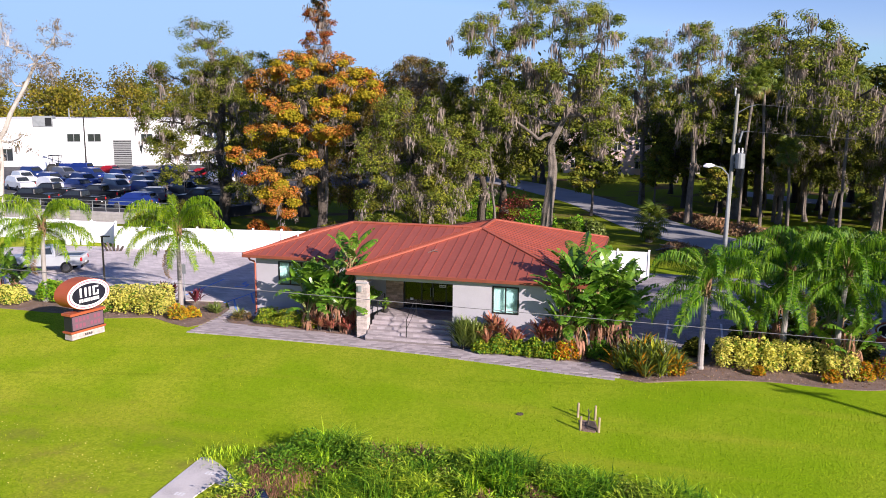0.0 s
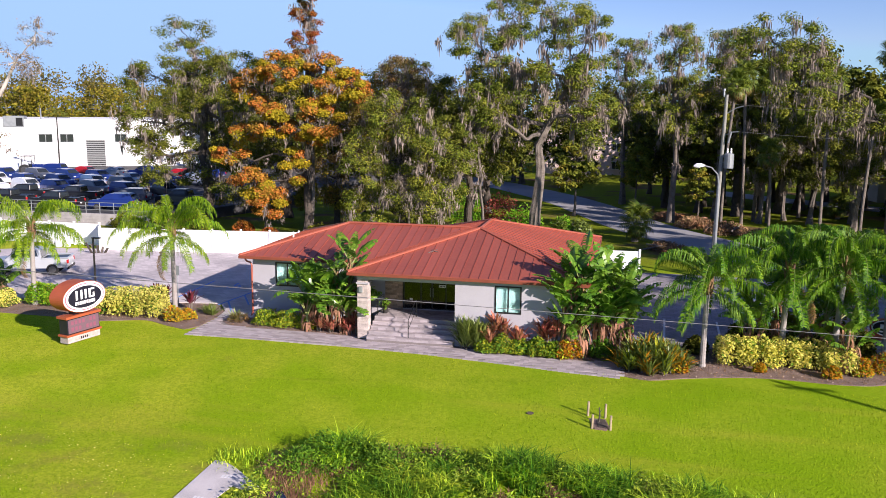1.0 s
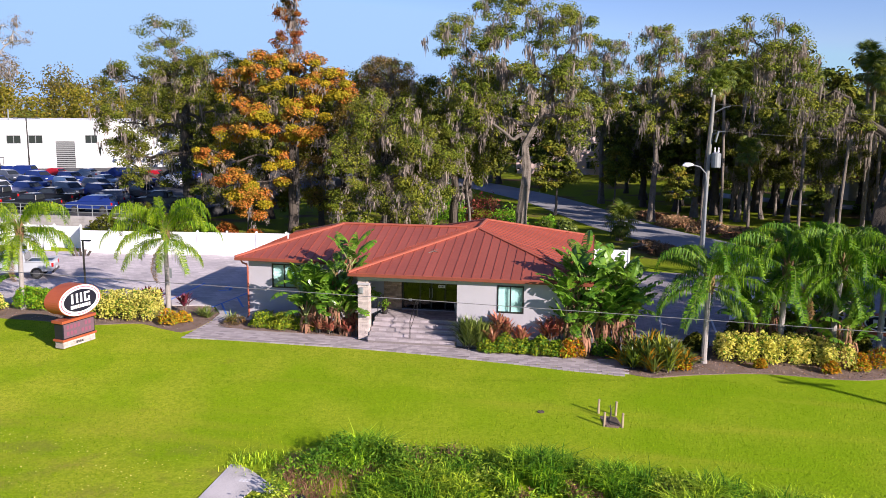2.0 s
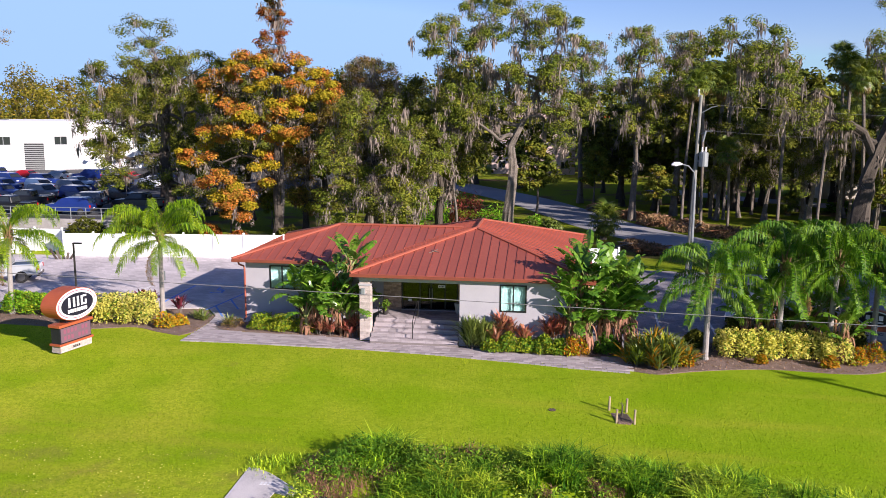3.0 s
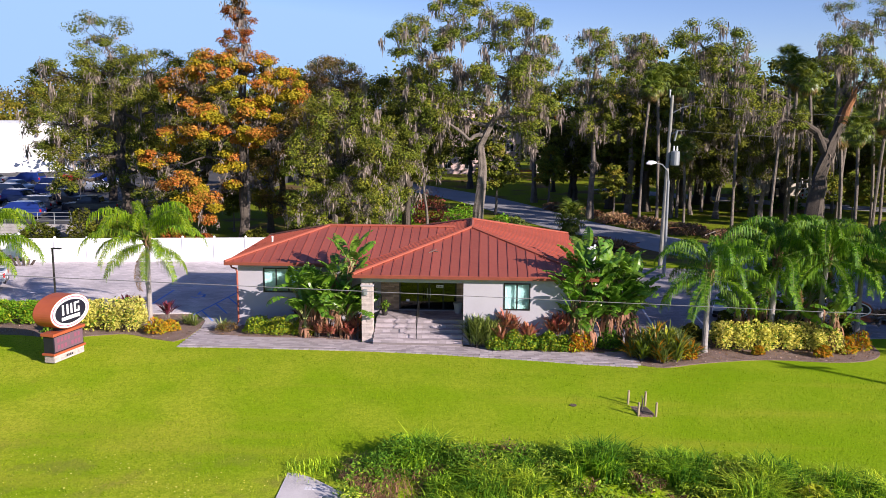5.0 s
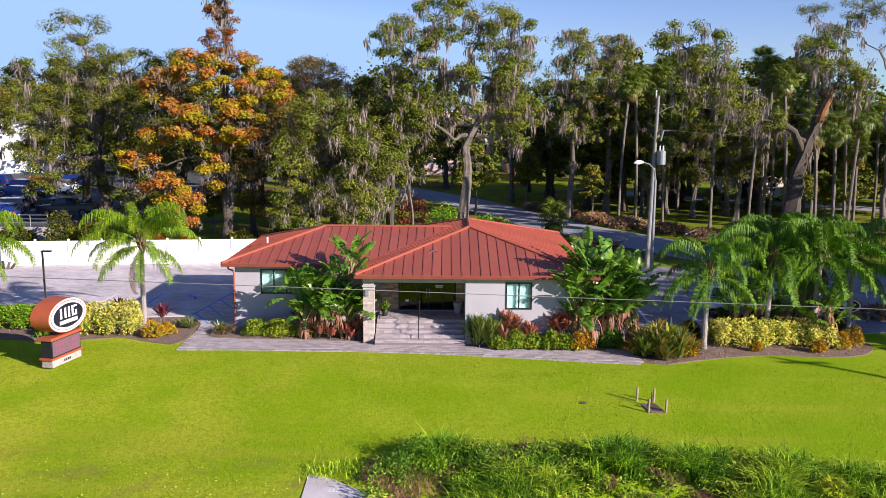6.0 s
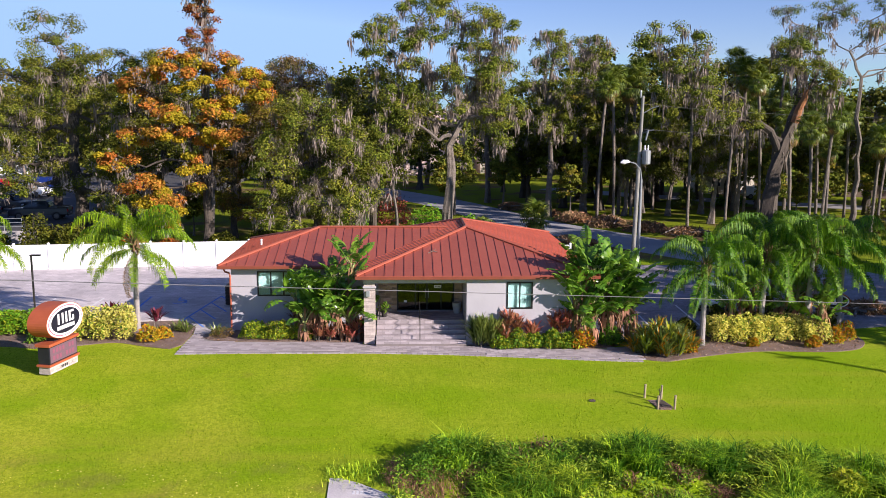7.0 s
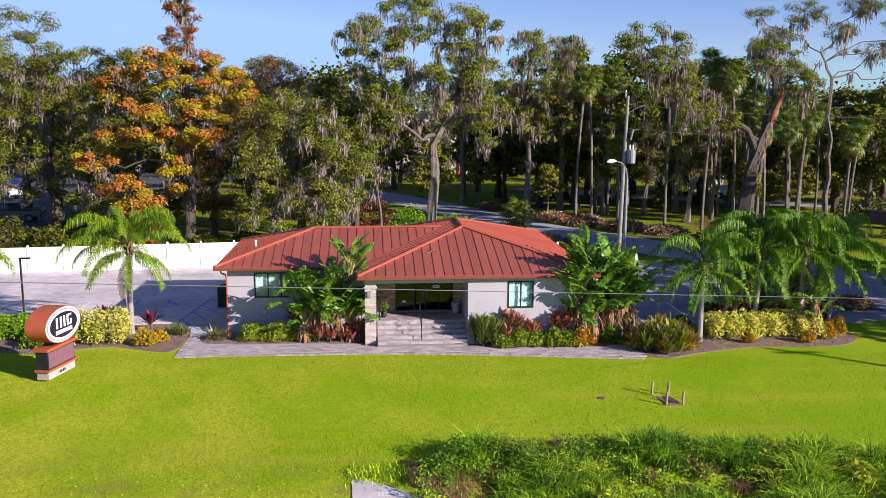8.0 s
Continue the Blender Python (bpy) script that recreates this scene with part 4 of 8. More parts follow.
def monument_sign():
    s = thing("monument_sign", (-13.42, -3.48, -0.22), "rust-red monument sign with black oval face on a pale stone base", "sign", turn=-13)
    s.scale = (0.93, 0.93, 0.98)
    base = part("base", Geo().box(-0.27, 0.27, -1.05, 1.05, 0, 0.34), M_STONE_PALE, s, "pale stacked stone base")
    rng = random.Random(8)
    for side in (-1, 1):
        z = 0.02
        for h in (0.1, 0.1, 0.1):
            y = -1.05
            while y < 1.0:
                w = min(rng.uniform(0.2, 0.42), 1.05 - y)
                part("stone", Geo().box(0.262 * side, side * (0.285 + rng.uniform(0, 0.02)), y + 0.004, y + w - 0.004, z, z + h - 0.006), M_STONE_PALE, base)
                y += w
            z += 0.105
    g = Geo()
    for k in range(4):
        bars(g, 0.312, -0.24 + 0.13 * k, -0.17 + 0.13 * k, 0.11, 0.23)
    part("number_bar", g, M_SIGNBLACK, s)
    part("lower_trim", Geo().box(-0.36, 0.36, -1.14, 1.14, 0.345, 0.45), M_SIGNRED, s, bevel=0.01)
    cab = part("message_cabinet", Geo().box(-0.3, 0.3, -1.05, 1.05, 0.45, 1.25), M_SIGNBLACK, s, "dark electronic message cabinet", bevel=0.01)
    for side in (-1, 1):
        part("screen", Geo().box(0.296 * side, 0.312 * side, -1.0, 1.0, 0.5, 1.2), M_LED, cab)
        g = Geo()
        for row, z in enumerate((0.92, 0.6)):
            for k in range(7):
                if (k + row) % 5 == 4:
                    continue
                y = -0.82 + 0.24 * k
                part("screen_mark", Geo().box(0.312 * side, 0.318 * side, y, y + 0.16, z, z + 0.2), M_LEDTEXT, cab)
    part("upper_trim", Geo().box(-0.38, 0.38, -1.14, 1.14, 1.255, 1.39), M_SIGNRED, s, bevel=0.01)
    part("neck", Geo().box(-0.2, 0.2, -0.5, 0.5, 1.39, 1.55), M_SIGNBLACK, s)
    n = 44
    zc = 2.28
    body = part("oval_cabinet", oval_plate(1.40, 0.78, -0.50, 0.50, zc, n), M_SIGNRED, s, "rust-red oval sign cabinet")
    for side in (-1, 1):
        for name, a, b, x, material in (("white_rim", 1.36, 0.755, 0.508, M_SIGNWHITE), ("pink_ring", 1.27, 0.685, 0.516, M_SIGNPINK), ("white_ring", 1.21, 0.64, 0.524, M_SIGNWHITE), ("black_oval", 1.08, 0.55, 0.532, M_SIGNBLACK)):
            lo, hi = sorted((0.49 * side, x * side))
            part(name, oval_plate(a, b, lo, hi, zc, n), material, body)
        # logo drawn as plain white bars
        g = Geo()
        x = 0.535 * side
        for y in (-0.60, -0.29, -0.02, 0.24):
            g.box(x - 0.006, x + 0.006, y, y + 0.13, zc - 0.10, zc + 0.38)
        g.box(x - 0.006, x + 0.006, 0.37, 0.62, zc + 0.29, zc + 0.38).box(x - 0.006, x + 0.006, 0.37, 0.62, zc - 0.10, zc - 0.01).box(x - 0.006, x + 0.006, 0.51, 0.62, zc - 0.01, zc + 0.14)
        for k in range(9):
            g.box(x - 0.006, x + 0.006, -0.66 + 0.147 * k, -0.55 + 0.147 * k, zc - 0.36, zc - 0.19)
        part("logo_mark", g, M_SIGNWHITE, body)


monument_sign()


def entrance_sign():
    s = thing("entrance_sign", (25.95, 4.5, -0.25), "small oval rust-red entrance sign on a stone base", "sign", turn=-110)
    part("base", Geo().box(-0.2, 0.2, -0.6, 0.6, 0, 0.52), M_STONE_PALE, s, bevel=0.02)
    part("panel", Geo().box(-0.24, 0.24, -0.8, 0.8, 0.52, 0.72), M_SIGNRED, s, bevel=0.01)
    body = part("oval_cabinet", oval_plate(0.88, 0.46, -0.2, 0.2, 1.14), M_SIGNRED, s)
    for side in (-1, 1):
        lo, hi = sorted((0.19 * side, 0.21 * side))
        part("white_rim", oval_plate(0.80, 0.41, lo, hi, 1.14), M_SIGNWHITE, body)
        lo, hi = sorted((0.19 * side, 0.22 * side))
        part("black_oval", oval_plate(0.72, 0.35, lo, hi, 1.14), M_SIGNBLACK, body)
        for k in range(3):
            part("logo_mark", Geo().box(0.215 * side, 0.23 * side, -0.4 + 0.3 * k, -0.2 + 0.3 * k, 1.08, 1.32), M_SIGNWHITE, body)
        part("logo_mark", Geo().box(0.215 * side, 0.23 * side, -0.42, 0.42, 0.92, 1.0), M_SIGNWHITE, body)
    words = bpy.data.curves.new("lettering", 'FONT')
    words.body, words.size, words.align_x, words.extrude = "ENTRANCE", 0.2, 'CENTER', 0.004
    ob = new("lettering_source", words)
    me = bpy.data.meshes.new_from_object(ob)
    bpy.data.objects.remove(ob)
    me.materials.append(M_SIGNBLACK)
    letters = new("lettering", me)
    letters.parent = s
    letters.matrix_basis = Matrix(((0, 0, 1, 0.205), (1, 0, 0, 0), (0, 1, 0, 0.3), (0, 0, 0, 1)))


entrance_sign()


# ---- lamp post, sign post, air conditioner, pot ----
def lot_lamp(x, y):
    s = thing("lot_lamp", (x, y, -0.2), "dark bronze parking lot lamp on a square pole", "lamp post")
    part("pole", Geo().box(-0.04, 0.04, -0.04, 0.04, 0, 3.85), M_BRONZE, s)
    part("base", Geo().box(-0.14, 0.14, -0.14, 0.14, 0, 0.12), M_BRONZE, s, bevel=0.02)
    part("head", Geo().box(-0.05, 0.5, -0.11, 0.11, 3.83, 3.9), M_BRONZE, s, bevel=0.02)
    part("lens", Geo().box(0.15, 0.46, -0.08, 0.08, 3.815, 3.83), M_HEAD, s)


lot_lamp(-17.5, 3.7)

s = thing("stall_sign", (-12.55, 4.4, -0.2), "accessible parking sign on a grey metal post", "sign")
part("post", Geo().tube([(0, 0, 0), (0, 0, 2.35)], 0.03, 6), M_GREYMETAL, s)
part("plate", Geo().box(-0.16, 0.16, -0.045, -0.03, 1.75, 2.3), M_GREYMETAL, s, "back of a grey sign plate")

s = thing("air_conditioner", (-8.1, 8.8, -0.2), "dark grey air conditioner unit beside the wall", "air conditioner")
part("body", Geo().box(-0.45, 0.45, -0.45, 0.45, 0.06, 1.25), M_BRONZE, s, bevel=0.04)
part("base", Geo().box(-0.55, 0.55, -0.55, 0.55, 0, 0.06), M_CONCRETE, s)
g = Geo()
for k in range(12):
    z = 0.15 + 0.085 * k
    g.box(-0.46, 0.46, -0.465, -0.45, z, z + 0.04).box(-0.47, -0.45, -0.44, 0.44, z, z + 0.04)
part("louvre_panel", g, M_BLACK, s)
part("fan_guard", Geo().lathe([(0.4, 0), (0.36, 0.05), (0.1, 0.08)], 16, (0, 0, 1.25)), M_BLACK, s)

s = thing("planter_pot", (4.72, 2.5, 0.75), "tall grey planter pot on the porch", "plant pot")
part("pot", Geo().lathe([(0.15, 0), (0.17, 0.05), (0.24, 0.5), (0.25, 0.56), (0.22, 0.56), (0.2, 0.46)], 18), M_POT, s, smooth=False)
part("soil", Geo().lathe([(0.2, 0.46), (0.01, 0.48)], 14), M_SOILDARK, s)
s = thing("potted_plant", (0.95, 1.75, 0.75), "leafy green plant in a small dark pot", "potted plant")
part("pot", Geo().lathe([(0.12, 0), (0.17, 0.28), (0.18, 0.32), (0.14, 0.32)], 14), M_BRONZE, s)
part("foliage", Geo().array(*leaf_quads(np.random.default_rng(3).normal(size=(90, 3)) * 0.13 + np.array([[0, 0, 0.5]]), 0.16, np.random.default_rng(4), 0.45)), L_HEDGEGREEN, s)


# ---- young tree with stakes on the lawn ----
s = thing("staked_sapling", (12.37, -8.03, ground_z(12.4, -8.0)), "bare withered sapling between four raw wood stakes", "sapling")
part("soil_ring", Geo().prism([(-0.16, -0.62), (0.30, -0.66), (0.42, -0.42), (0.26, 0.34), (0.10, 0.52), (-0.26, 0.50), (-0.40, 0.36), (-0.24, -0.30)], -0.12, lambda x, y: 0.02 + 0.015 * noise.noise((x * 5, y * 5, 2))), M_MULCH, s)
part("root_ball", Geo().prism([(0.0, -0.50), (0.30, -0.58), (0.36, -0.40), (0.22, 0.22), (0.06, 0.34), (-0.10, 0.10)], 0.0, 0.05), M_SOILDARK, s)
for x, y, h in ((-0.45, 0.58, 0.62), (0.22, 0.5, 0.6), (-0.24, -0.56, 0.52), (0.44, -0.58, 0.54)):
    part("stake", Geo().tube([(x, y, -0.3), (x + 0.02, y, h)], [0.05, 0.045], 7), M_STAKE, s)
part("trunk", Geo().tube([(0, 0, 0.05), (0.03, 0.02, 0.3), (0.0, 0.05, 0.62)], [0.035, 0.03, 0.012], 6).tube([(0.02, 0.02, 0.4), (0.12, 0.1, 0.55)], [0.015, 0.006], 5).tube([(0.02, 0.03, 0.5), (-0.1, 0.0, 0.6)], [0.012, 0.005], 5), M_BARKDARK, s)
s = thing("lawn_cover", (9.68, -7.7, ground_z(9.7, -7.7)), "small brown valve cover sunk in the lawn", "valve cover")
part("lid", Geo().lathe([(0.15, 0.0), (0.15, 0.025), (0.11, 0.035), (0.01, 0.035)], 14), M_SOILDARK, s)

# ---- concrete culvert slab and ditch ----
CZ = -0.72
M_SLAB = mat("pale_stained_concrete", (0.56, 0.52, 0.52), 0.9, blotch=(0.9, (0.40, 0.37, 0.37), 0.8), grain=(18, (0.62, 0.58, 0.57), 0.5), bump=(30, 0.01))
slab_poly = [(-0.42, -14.3), (-0.05, -14.32), (0.55, -14.7), (1.25, -15.3), (1.9, -15.8), (1.55, -16.05), (1.05, -15.95), (0.95, -16.8), (0.9, -17.9), (0.8, -19.4), (-0.25, -19.4), (-0.35, -17.0)]
slab = part("culvert_slab", Geo().prism(slab_poly[::-1], CZ - 0.5, CZ + 0.06), M_SLAB)
tagged(slab, "stained grey concrete culvert slab at the ditch", "culvert", kind="structure")
g = Geo()
for x, y in ((0.55, -15.4), (0.4, -17.0)):
    for k in range(3):
        g.box(x - 0.16 + 0.12 * k, x - 0.08 + 0.12 * k, y - 0.1, y + 0.1, CZ + 0.06, CZ + 0.066)
tagged(part("paint_mark", g, M_WHITEPAINT), "white sprayed survey marks on the slab", "paint mark", kind="structure")
water = Geo().prism([(1.45, -15.9), (2.6, -15.6), (3.4, -16.6), (3.2, -18.8), (1.5, -18.6)][::-1], -1.5, -0.84)
tagged(part("ditch_water", water, M_WATER), "dark still water below the culvert slab", "water", kind="structure")


# ---- utility pole, street lamp and wires ----
def utility_pole(x, y, h, tilt=0.0, gear=True):
    s = thing("utility_pole", (x, y, -0.25), "weathered grey utility pole with transformer" if gear else "weathered grey roadside utility pole", "utility pole")
    part("pole", Geo().tube([(0, 0, -0.3), (tilt * 0.5, 0, h * 0.5), (tilt, 0, h)], [0.17, 0.145, 0.11], 10), M_POLE, s)
    if not gear:
        part("crossarm", Geo().box(-1.1, 1.1, -0.06, 0.06, h - 0.7, h - 0.55), M_POLE, s)
        return s
    k = tilt / h
    part("insulator_cap", Geo().lathe([(0.05, 0), (0.07, 0.15), (0.05, 0.4), (0.09, 0.42), (0.06, 0.55)], 8, (tilt - 0.18, 0, h - 0.15)), M_GREYMETAL, s)
    part("upper_arm", Geo().tube([(k * (h - 1.2), 0, h - 1.3), (k * h + 0.7, -0.2, h - 0.85), (k * h + 1.1, -0.3, h - 0.75)], 0.035, 6), M_GREYMETAL, s)
    part("lower_arm", Geo().tube([(k * (h - 2.7), 0, h - 2.75), (k * h + 0.5, -0.2, h - 2.5), (k * h + 0.85, -0.3, h - 2.45)], 0.035, 6), M_GREYMETAL, s)
    part("cutout", Geo().tube([(k * h + 0.25, -0.25, h - 3.2), (k * h + 0.4, -0.3, h - 2.45)], 0.07, 7), M_GREYMETAL, s)
    z = 8.05
    can = part("transformer", Geo().lathe([(0.3, 0), (0.32, 0.05), (0.32, 0.95), (0.28, 1.0), (0.1, 1.06)], 14, (k * z + 0.48, -0.15, z - 0.35)), M_GREYMETAL, s, "grey transformer can")
    for dx in (-0.12, 0.12):
        part("bushing", Geo().lathe([(0.05, 0), (0.07, 0.1), (0.04, 0.2), (0.06, 0.28), (0.02, 0.36)], 8, (k * z + 0.48 + dx, -0.15, z + 0.68)), M_SIGNWHITE, can)
    part("bracket", Geo().box(k * z, k * z + 0.25, -0.1, 0.0, z, z + 0.1).box(k * z, k * z + 0.25, -0.1, 0.0, z + 0.4, z + 0.5), M_GREYMETAL, s)
    part("guard", Geo().tube([(0.16, -0.05, 0), (0.15, -0.05, 6.4)], 0.05, 6), M_GREYMETAL, s)
    return s


utility_pole(19.05, 20.9, 12.65, 0.28)
utility_pole(41.9, -17.3, 11.0, 0.0, gear=False)


def street_lamp(x, y):
    s = thing("street_lamp", (x, y, -0.25), "tall grey street lamp with a cobra head", "street lamp")
    part("pole", Geo().tube([(0, 0, 0), (0, 0, 6.7)], [0.13, 0.09], 10), M_GREYMETAL, s)
    part("bracket_arm", Geo().tube([(0, 0, 6.7), (-0.12, -0.1, 7.4), (-0.55, -0.3, 7.85), (-1.05, -0.45, 7.98)], [0.06, 0.05, 0.045, 0.04], 7), M_GREYMETAL, s)
    part("lamp_head", Geo().tube([(-1.0, -0.44, 7.98), (-1.2, -0.5, 8.0), (-1.55, -0.6, 7.98), (-1.72, -0.66, 7.93)], [0.05, 0.13, 0.15, 0.05], 10), M_SIGNWHITE, s, "pale lamp head")
    part("lens", Geo().lathe([(0.02, -0.09), (0.09, -0.05), (0.11, 0.0)], 10, (-1.4, -0.56, 7.90)), M_HEAD, s)
    return s


street_lamp(19.0, 19.3)


def cable(points, r, label, sag=0.0, n=14):
    pts = []
    for a, b in zip(points[:-1], points[1:]):
        a, b = Vector(a), Vector(b)
        for k in range(n):
            t = k / n
            p = a.lerp(b, t)
            p.z -= sag * 4 * t * (1 - t)
            pts.append(p)
    pts.append(Vector(points[-1]))
    return tagged(part("overhead_cable", Geo().tube(pts, r, 5), M_CABLE), label, "cable")


cable([(-45, -38.5, 12.32), (22, -9.38, 3.87), (42, 2, 5.6)], 0.011, "thin grey overhead service cable")
PT = 12.2
for z, y in ((PT - 0.4, 0.0), (PT - 2.2, -0.3)):
    cable([(19.3, 20.9 + y, z), (62, 30, z - 0.5)], 0.008, "thin dark overhead wire strung from the pole", sag=0.7)

# odds and ends by the fence corner
s = thing("board_stack", (-27.6, 18.2, -0.2), "weathered brown boards leaning at the fence corner", "boards")
for k in range(5):
    part("board", Geo().box(-0.09, 0.09, -0.02, 0.02, 0, 1.0 - 0.1 * k, pose(0.22 * k - 0.4, 0.1 * k, 0, 24 + 4 * k, 8 * k - 14, 12 * k)), M_BARK if k % 2 else M_BARKDARK, s)
for k, x in enumerate((-33.4, -32.7, -32.0)):
    s = tagged(thing("plastic_drum", (x, 20.4 + 0.1 * k, -0.25), "white plastic drum beside the fence", "drum"), group="drums by the fence")
    part("drum", Geo().lathe([(0.24, 0), (0.27, 0.04), (0.27, 0.42), (0.285, 0.45), (0.27, 0.48), (0.27, 0.84), (0.22, 0.9)], 14), M_VINYL, s)

# ---- vehicles ----
def section(profile, y0, y1, inset=0.0):
    """A body swept across the car: side outline (x, z), narrowed by inset at its upper edge."""
    k = len(profile)
    top = max(z for x, z in profile)
    low = min(z for x, z in profile)
    def yy(y, z):
        return y - math.copysign(inset * (z - low) / (top - low), y)
    verts = [(x, yy(y0, z), z) for x, z in profile] + [(x, yy(y1, z), z) for x, z in profile]
    return Geo().add(verts, [tuple(range(k)), tuple(reversed(range(k, 2 * k)))] + [((i + 1) % k, i, k + i, k + (i + 1) % k) for i in range(k)])


def wheel(car, x, y, r=0.35, w=0.24):
    side = 1 if y > 0 else -1
    g = Geo().tube([(x, y - side * w / 2, r), (x, y + side * w * 0.35, r), (x, y + side * w / 2, r)], [r, r, r * 0.93], 18)
    t = part("wheel", g, M_TYRE, car)
    part("rim", Geo().tube([(x, y + side * (w / 2 - 0.02), r), (x, y + side * (w / 2 + 0.012), r)], [r * 0.66, r * 0.6], 10), M_RIM, t)


def car(kind, finish, label, name="car"):
    """x runs forward, the base lies at the wheels' foot."""
    c = thing(name, (0, 0, 0), label, "pickup truck" if kind == "pickup" else "car")
    W = 0.92
    if kind == "pickup":
        body = [(-2.65, 0.5), (2.62, 0.45), (2.7, 0.62), (2.66, 0.98), (2.5, 1.08), (1.35, 1.16), (-2.62, 1.16), (-2.68, 0.9)]
        cabin = [(-0.95, 1.14), (1.42, 1.12), (0.66, 1.78), (0.4, 1.83), (-0.62, 1.83), (-0.85, 1.72)]
        side = [(-0.78, 1.2), (1.18, 1.18), (0.6, 1.70), (-0.6, 1.74)]
        front, back = [(1.36, 1.17), (0.7, 1.74)], [(-0.96, 1.22), (-0.87, 1.68)]
    elif kind == "suv":
        body = [(-2.25, 0.42), (2.28, 0.4), (2.36, 0.6), (2.32, 0.95), (2.1, 1.05), (1.15, 1.14), (-2.22, 1.14), (-2.32, 0.85)]
        cabin = [(-2.2, 1.12), (1.2, 1.12), (0.5, 1.64), (0.2, 1.72), (-1.75, 1.72), (-1.98, 1.62)]
        side = [(-1.95, 1.18), (0.98, 1.16), (0.42, 1.58), (-1.75, 1.62)]
        front, back = [(1.13, 1.17), (0.54, 1.60)], [(-2.2, 1.18), (-2.0, 1.60)]
    else:
        body = [(-2.25, 0.36), (2.25, 0.34), (2.32, 0.5), (2.25, 0.74), (2.0, 0.84), (0.9, 0.95), (-1.5, 0.98), (-2.2, 0.95), (-2.3, 0.7)]
        cabin = [(-1.6, 0.95), (0.98, 0.93), (0.25, 1.36), (-0.1, 1.44), (-0.85, 1.42), (-1.2, 1.3)]
        side = [(-1.3, 1.0), (0.75, 0.98), (0.18, 1.30), (-0.85, 1.34)]
        front, back = [(0.93, 0.97), (0.3, 1.33)], [(-1.56, 1.0), (-1.22, 1.28)]
    part("body", section(body, -W, W, 0.06), finish, c, bevel=0.05, smooth=False)
    cab = part("cabin", section(cabin, -W + 0.07, W - 0.07, 0.16), finish, c, bevel=0.03)
    part("side_window", section(side, -W + 0.085, W - 0.085, 0.12), M_CARGLASS, cab)
    for name_, (a, b) in (("windscreen", front), ("rear_window", back)):
        off = 0.025 if name_ == "windscreen" else -0.025
        part(name_, Geo().add([(a[0] + off, -0.72, a[1] + 0.02), (a[0] + off, 0.72, a[1] + 0.02), (b[0] + off, 0.62, b[1] + 0.02), (b[0] + off, -0.62, b[1] + 0.02),
                               (a[0], -0.72, a[1]), (a[0], 0.72, a[1]), (b[0], 0.62, b[1]), (b[0], -0.62, b[1])],
                              [(0, 1, 2, 3), (7, 6, 5, 4), (0, 4, 5, 1), (1, 5, 6, 2), (2, 6, 7, 3), (3, 7, 4, 0)]), M_CARGLASS, cab)
    nose, tail = max(p[0] for p in body), min(p[0] for p in body)
    zl = body[3][1] - 0.14
    for y in (-0.66, 0.66):
        part("headlight", Geo().box(nose - 0.16, nose - 0.005, y - 0.17, y + 0.17, zl - 0.07, zl + 0.07), M_HEAD, c, bevel=0.02)
        part("tail_light", Geo().box(tail - 0.005, tail + 0.12, y * 1.2 - 0.1, y * 1.2 + 0.1, zl - 0.05, zl + 0.22), M_TAIL, c, bevel=0.02)
    part("bumper", Geo().box(nose - 0.12, nose + 0.03, -0.85, 0.85, 0.38, 0.56), M_BRONZE, c, bevel=0.03)
    part("bumper", Geo().box(tail - 0.03, tail + 0.12, -0.85, 0.85, 0.40, 0.58), M_BRONZE, c, bevel=0.03)
    part("number_plate", Geo().box(tail - 0.042, tail - 0.03, -0.15, 0.15, 0.60, 0.72), M_SIGNWHITE, c)
    if kind == "pickup":
        part("bed", Geo().box(-2.55, -1.02, -0.72, 0.72, 1.158, 1.172), M_BLACK, c, "dark open truck bed")
        part("bed_rail", Geo().box(-2.66, -0.98, 0.74, 0.90, 1.16, 1.22).box(-2.66, -0.98, -0.90, -0.74, 1.16, 1.22).box(-2.68, -2.58, -0.74, 0.74, 1.16, 1.22), finish, c)
    r = 0.40 if kind == "pickup" else (0.36 if kind == "suv" else 0.33)
    ax = (1.72, -1.62) if kind == "pickup" else (1.42, -1.38)
    for x in ax:
        for y in (-0.80, 0.80):
            wheel(c, x, y, r)
    return c


def place(c, x, y, z, turn):
    c.matrix_basis = pose(x, y, z, 0, 0, turn)
    return c


place(car("pickup", P_SILVER, "silver-blue pickup truck parked on the pale lot", "pickup_truck"), -27.0, 10.0, -0.195, 203)
silver_car = place(car("sedan", P_WHITE, "white sedan parked in the shade of palms"), 20.4, 7.6, -0.2, 250)
place(car("suv", P_BLACK, "black car parked in the shade among the trees"), 51.5, 40.0, -0.22, 155)
place(car("suv", P_WHITE, "white and silver car parked on the park lane"), 49.9, 70.6, -0.22, -8)

